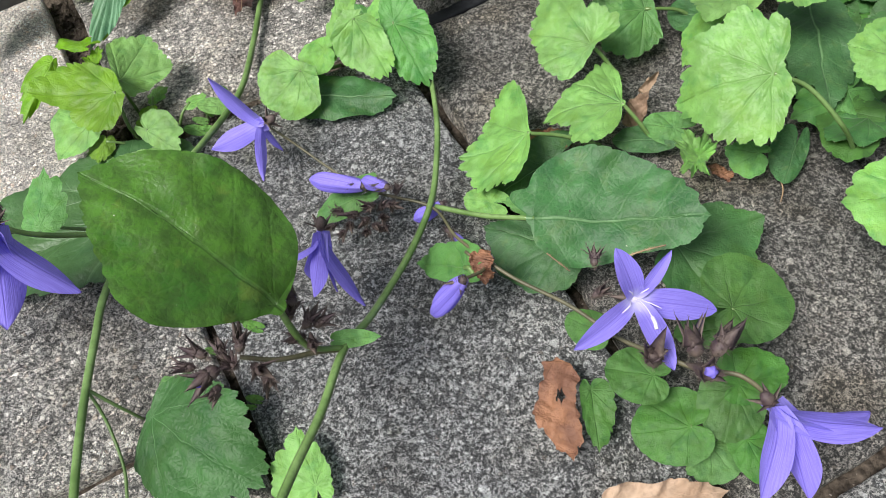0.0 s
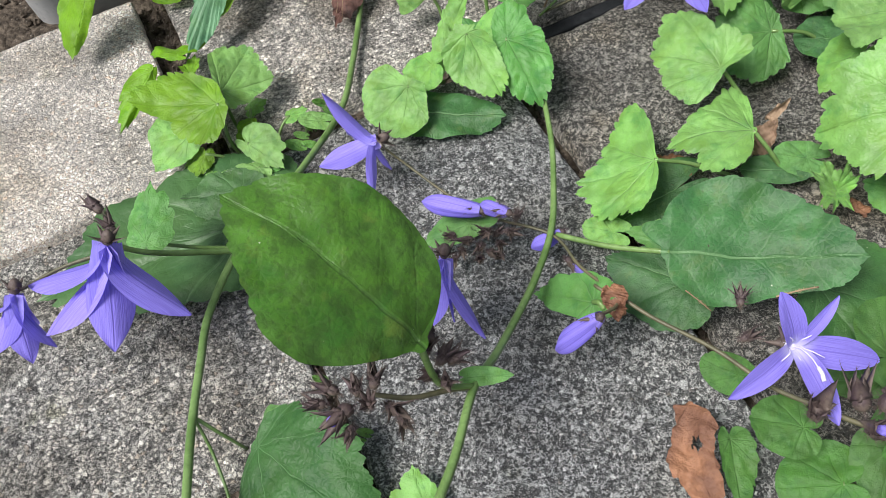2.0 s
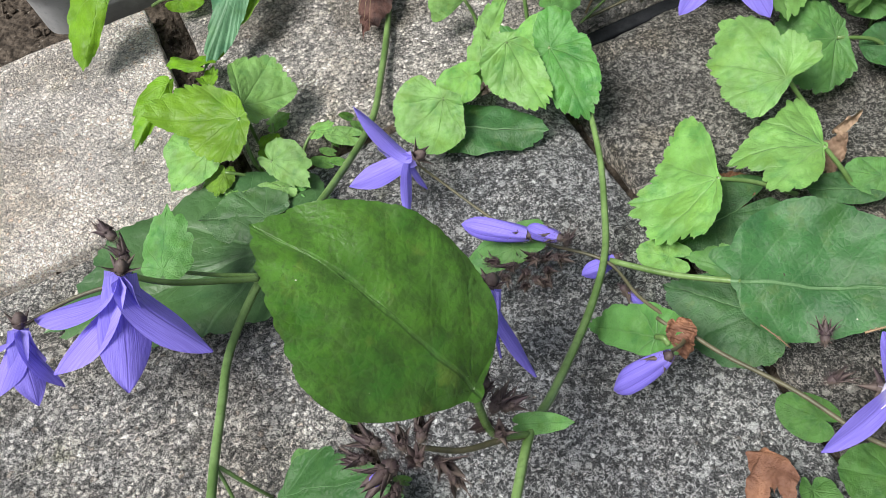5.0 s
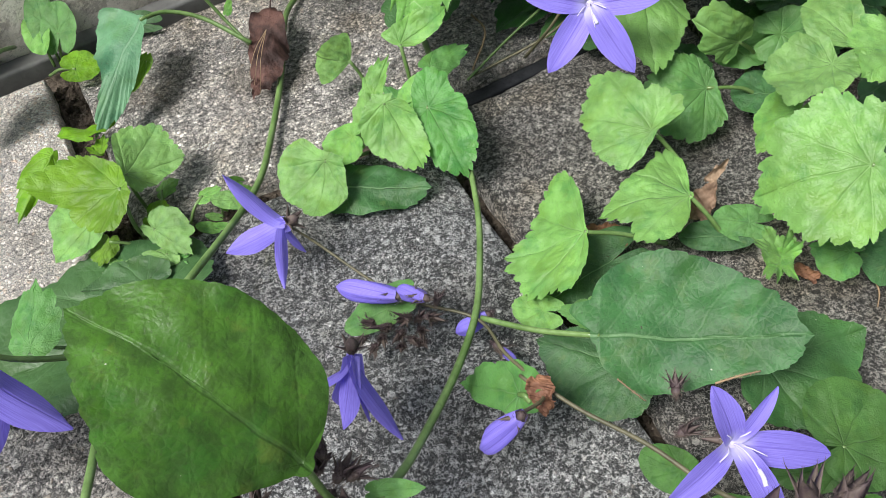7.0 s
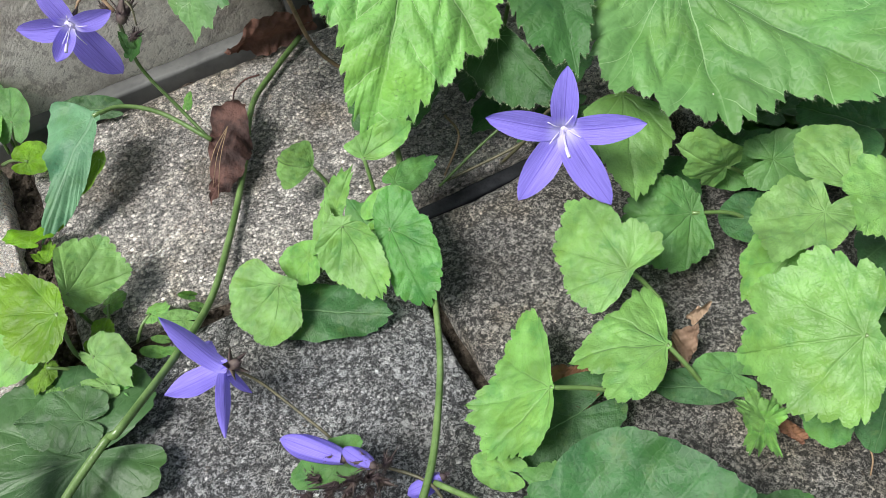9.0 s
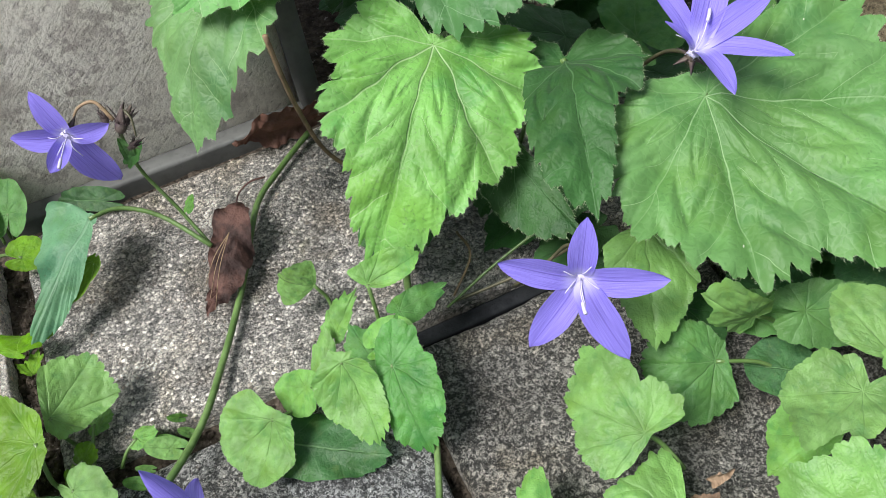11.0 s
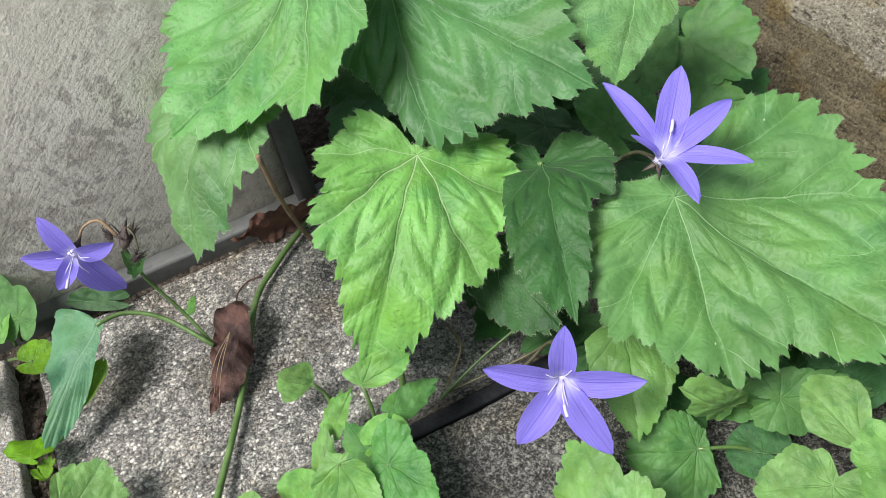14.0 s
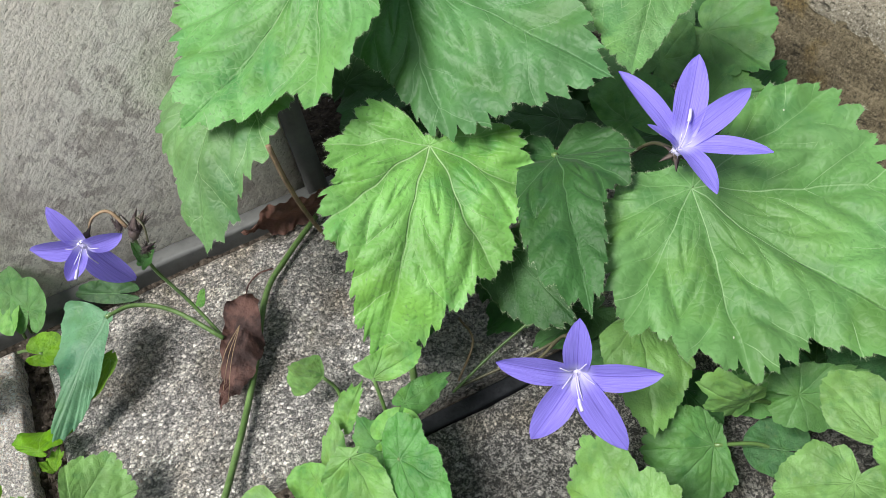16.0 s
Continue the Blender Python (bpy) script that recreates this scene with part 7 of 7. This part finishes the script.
# withered leaves
leaf(left_clump, "heart", LEAF_LIGHT, (-10.98, 16.21, 0.90), (-12.31, 16.05, 0.80), (-11.60, 16.44, 0.80), (-11.39, 15.70, 0.80), teeth=5, depth=0.12, wave=0.1, stalk=[(-10.9, 16.6, 0.1)])
leaf(left_clump, "blade", LEAF_YELLOW, (-11.66, 17.05, 0.90), (-11.09, 17.51, 1.30), (-11.73, 17.66, 1.00), (-11.19, 17.11, 1.00), teeth=4, depth=0.15, wave=0.12, fold=0.3)
dry_leaf((-8.90, 26.10, 1.60), (-9.25, 22.48, 0.61), (-9.62, 24.79, 1.30), (-8.15, 24.80, 1.25), mat=DRY_DARK, wave=0.05, fold=-0.25, tail=1, crumple=0.06, label="withered dark brown leaf hanging on a stem", arch=0.0, rim=([1.0, 0.61, 0.45, 0.37, 0.33, 0.27, 0.22, 0.14, 0.1, 0.08, 0.07, 0.05, 0.05, 0.05, 0.05, 0.05, 0.05, 0.05, 0.05, 0.05], [1.0, 0.8, 0.6, 0.48, 0.34, 0.23, 0.16, 0.13, 0.11, 0.09, 0.06, 0.05, 0.05, 0.05, 0.05, 0.05, 0.05, 0.05, 0.05, 0.05]))
dry_leaf((1.32, 8.51, 0.77), (1.67, 5.86, 0.62), (0.92, 7.22, 0.50), (1.78, 7.33, 1.00), mat=DRY_ORANGE, wave=0.10, fold=0.15, crumple=0.06, hole=(-0.01, 0.37, 0.06), label="crumpled orange-brown dry leaf on the paving", arch=0.06, rim=([1.0, 0.89, 0.69, 0.62, 0.54, 0.21, 0.18, 0.16, 0.14, 0.14, 0.14, 0.14, 0.14, 0.12, 0.07, 0.05, 0.05, 0.05, 0.05, 0.05, 0.05, 0.05], [1.0, 0.89, 0.49, 0.45, 0.4, 0.36, 0.27, 0.19, 0.11, 0.08, 0.06, 0.05, 0.05, 0.05, 0.05, 0.05, 0.05, 0.05, 0.05, 0.05, 0.05, 0.05]))
dry_leaf((4.50, 16.85, 0.30), (4.92, 17.45, 1.10), (4.40, 17.55, 0.40), (4.98, 17.10, 0.40), mat=DRY_BROWN, curl=-0.2, wave=0.12, fold=0.4, label="curled brown dry leaf between green leaves")
dry_leaf((4.87, 17.83, 0.70), (5.17, 17.74, 1.70), (4.83, 17.88, 1.10), (5.12, 17.70, 1.10), mat=DRY_PALE, wave=0.1, fold=0.4, crumple=0.05, label="pale curled tip of a dry leaf")
dry_leaf((1.13, 15.87, 0.50), (2.38, 15.79, 0.80), (1.72, 16.66, 0.60), (1.86, 15.25, 0.70), mat=DRY_ORANGE, wave=0.1, label="small brown dry leaf under the foliage")
dry_leaf((2.73, 4.87, 0.30), (5.31, 5.02, 0.60), (4.03, 4.30, 0.30), (3.84, 5.33, 0.70), mat=DRY_PALE, wave=0.08, label="pale tan dry leaf on the paving")
dry_leaf((-7.35, 30.62, 0.80), (-10.10, 29.61, 0.60), (-8.93, 29.67, 0.20), (-8.61, 29.76, 2.00), mat=DRY_RED, wave=0.06, label="brown dead leaf standing against the planter")
dry_leaf((7.07, 14.63, 0.20), (6.45, 15.05, 0.30), (6.69, 14.73, 0.20), (6.83, 15.11, 0.30), mat=DRY_ORANGE, wave=0.1, label="orange dead leaf fragment under the clump")
dry_leaf((-0.61, 10.83, 2.60), (-0.41, 10.17, 2.20), (-0.70, 10.55, 2.20), (-0.10, 10.55, 2.40), mat=DRY_ORANGE, wave=0.3, fold=0.5, crumple=0.14, label="shrivelled brown flower remains caught on a stem")

# added dark filler leaves; their colour gives the shade deep inside the large plant
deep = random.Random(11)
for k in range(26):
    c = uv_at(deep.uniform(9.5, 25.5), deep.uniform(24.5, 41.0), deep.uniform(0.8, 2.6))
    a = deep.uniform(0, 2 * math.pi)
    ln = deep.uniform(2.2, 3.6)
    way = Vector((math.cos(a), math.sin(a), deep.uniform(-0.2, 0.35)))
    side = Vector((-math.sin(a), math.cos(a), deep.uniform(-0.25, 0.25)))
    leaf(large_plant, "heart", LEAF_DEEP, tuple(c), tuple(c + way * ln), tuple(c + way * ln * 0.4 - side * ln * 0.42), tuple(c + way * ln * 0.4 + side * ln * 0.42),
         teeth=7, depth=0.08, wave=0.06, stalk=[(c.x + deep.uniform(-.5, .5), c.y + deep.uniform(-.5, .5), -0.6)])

# added low filler leaves, dark for the shade on the spreading clump's far side
low = random.Random(23)
for k in range(44):
    if k % 2:
        c = Vector((low.uniform(6.6, 13.0), low.uniform(22.0, 26.5), low.uniform(0.5, 1.5)))
    else:
        c = Vector((low.uniform(9.6, 14.0), low.uniform(15.4, 22.0), low.uniform(0.5, 1.5)))
    a = low.uniform(0, 2 * math.pi)
    ln = low.uniform(1.2, 2.1)
    way = Vector((math.cos(a), math.sin(a), low.uniform(-0.15, 0.3)))
    side = Vector((-math.sin(a), math.cos(a), low.uniform(-0.25, 0.25)))
    leaf(right_clump, "heart" if k % 3 else "kidney", LEAF_OLD if k % 3 else LEAF_ROUND, tuple(c), tuple(c + way * ln), tuple(c + way * ln * 0.4 - side * ln * 0.5), tuple(c + way * ln * 0.4 + side * ln * 0.5),
         teeth=9, depth=0.05, wave=0.06, stalk=[(c.x + low.uniform(-.4, .4), c.y + low.uniform(-.4, .4), -0.1)])

# small crowded leaves at the foot of the young clump
leaf(left_clump, "heart", LEAF_YELLOW, (-11.53, 16.57, 0.50), (-11.78, 16.06, 0.65), (-12.15, 16.65, 0.40), (-11.22, 16.00, 0.60), teeth=5, depth=0.14, wave=0.12, stalk=[(-11.5, 16.9, 0.0)])
leaf(left_clump, "heart", LEAF_LIGHT, (-12.38, 16.52, 0.60), (-12.72, 16.07, 0.75), (-12.98, 16.70, 0.50), (-12.07, 15.92, 0.70), teeth=5, depth=0.14, wave=0.12, stalk=[(-12.0, 17.0, 0.0)])
leaf(left_clump, "kidney", LEAF_YELLOW, (-11.75, 17.95, 0.60), (-11.49, 18.38, 0.75), (-12.15, 18.39, 0.50), (-11.26, 17.98, 0.70), teeth=5, depth=0.14, wave=0.1, stalk=[(-12.0, 17.4, 0.0)])
leaf(left_clump, "heart", LEAF_LIGHT, (-10.45, 18.67, 0.50), (-9.83, 18.81, 0.65), (-10.38, 19.10, 0.40), (-10.00, 18.40, 0.60), teeth=5, depth=0.12, wave=0.1, stalk=[(-10.9, 18.0, 0.0)])
leaf(left_clump, "blade", LEAF_YELLOW, (-14.08, 20.51, 0.80), (-14.04, 21.18, 0.95), (-14.47, 20.91, 0.70), (-13.76, 20.83, 0.90), teeth=4, depth=0.18, wave=0.12, fold=0.3)
leaf(left_clump, "blade", LEAF_YELLOW, (-14.09, 20.43, 0.80), (-14.58, 20.65, 0.95), (-14.57, 20.91, 0.70), (-14.31, 20.34, 0.90), teeth=4, depth=0.18, wave=0.12, fold=0.3)
leaf(left_clump, "heart", LEAF_LIGHT, (-11.89, 19.09, 0.40), (-11.31, 19.33, 0.55), (-11.93, 19.60, 0.30), (-11.29, 18.94, 0.50), teeth=5, depth=0.12, wave=0.1, stalk=[(-11.6, 17.8, 0.0)])

# crumbs of earth and grit in the joints and on the bare soil
grit = random.Random(5)
gv, gf = [], []
spots = []
for k in range(1500):
    w = grit.random()
    if w < 0.30:
        spots.append((grit.uniform(-3.6, -2.6), grit.uniform(21.3, 30.8)))
    elif w < 0.5:
        spots.append((grit.uniform(-20, 7.2), grit.uniform(20.65, 21.4)))
    elif w < 0.62:
        spots.append((grit.uniform(-2.95, -2.65), grit.uniform(1, 20)))
    elif w < 0.7:
        spots.append((grit.uniform(6.95, 7.4), grit.uniform(2, 20)))
    else:
        spots.append((grit.uniform(-22, -6), grit.uniform(31, 42)))
for u, v in spots:
    q = uv_at(u, v)
    r = grit.uniform(0.04, 0.16) * (1.6 if v > 31 else 1.0)
    c = Vector((q.x, q.y, soil_height(q.x, q.y) + r * 0.4))
    n0 = len(gv)
    for d in ((1, 0, 0), (-1, 0, 0), (0, 1, 0), (0, -1, 0), (0, 0, 1), (0, 0, -1), (.6, .6, .5), (-.6, .5, .5)):
        gv.append(c + Vector(d) * r * grit.uniform(0.7, 1.2))
    for a in ((0, 6, 4), (6, 2, 4), (2, 7, 4), (7, 1, 4), (1, 3, 4), (3, 0, 4), (0, 2, 6), (2, 1, 7), (0, 3, 5), (3, 1, 5), (1, 2, 5), (2, 0, 5)):
        gf.append(tuple(n0 + i for i in a))
crumbs = mesh_part("soil_crumbs", gv, gf, SOIL, smooth=False)
tagged(crumbs, "brown crumbs of earth and grit in the joints", "soil", kind="stuff")

# a bent dry stalk lying on the paving
v, f = tube_data([(8.45, 14.9, 0.1), (8.55, 14.5, 0.25), (8.62, 14.1, 0.2), (8.5, 13.7, 0.08)], 0.03, 0.02)
tagged(mesh_part("dry_stalk", v, f, TWIG), "bent tan dry stalk lying on the paving", "twig")
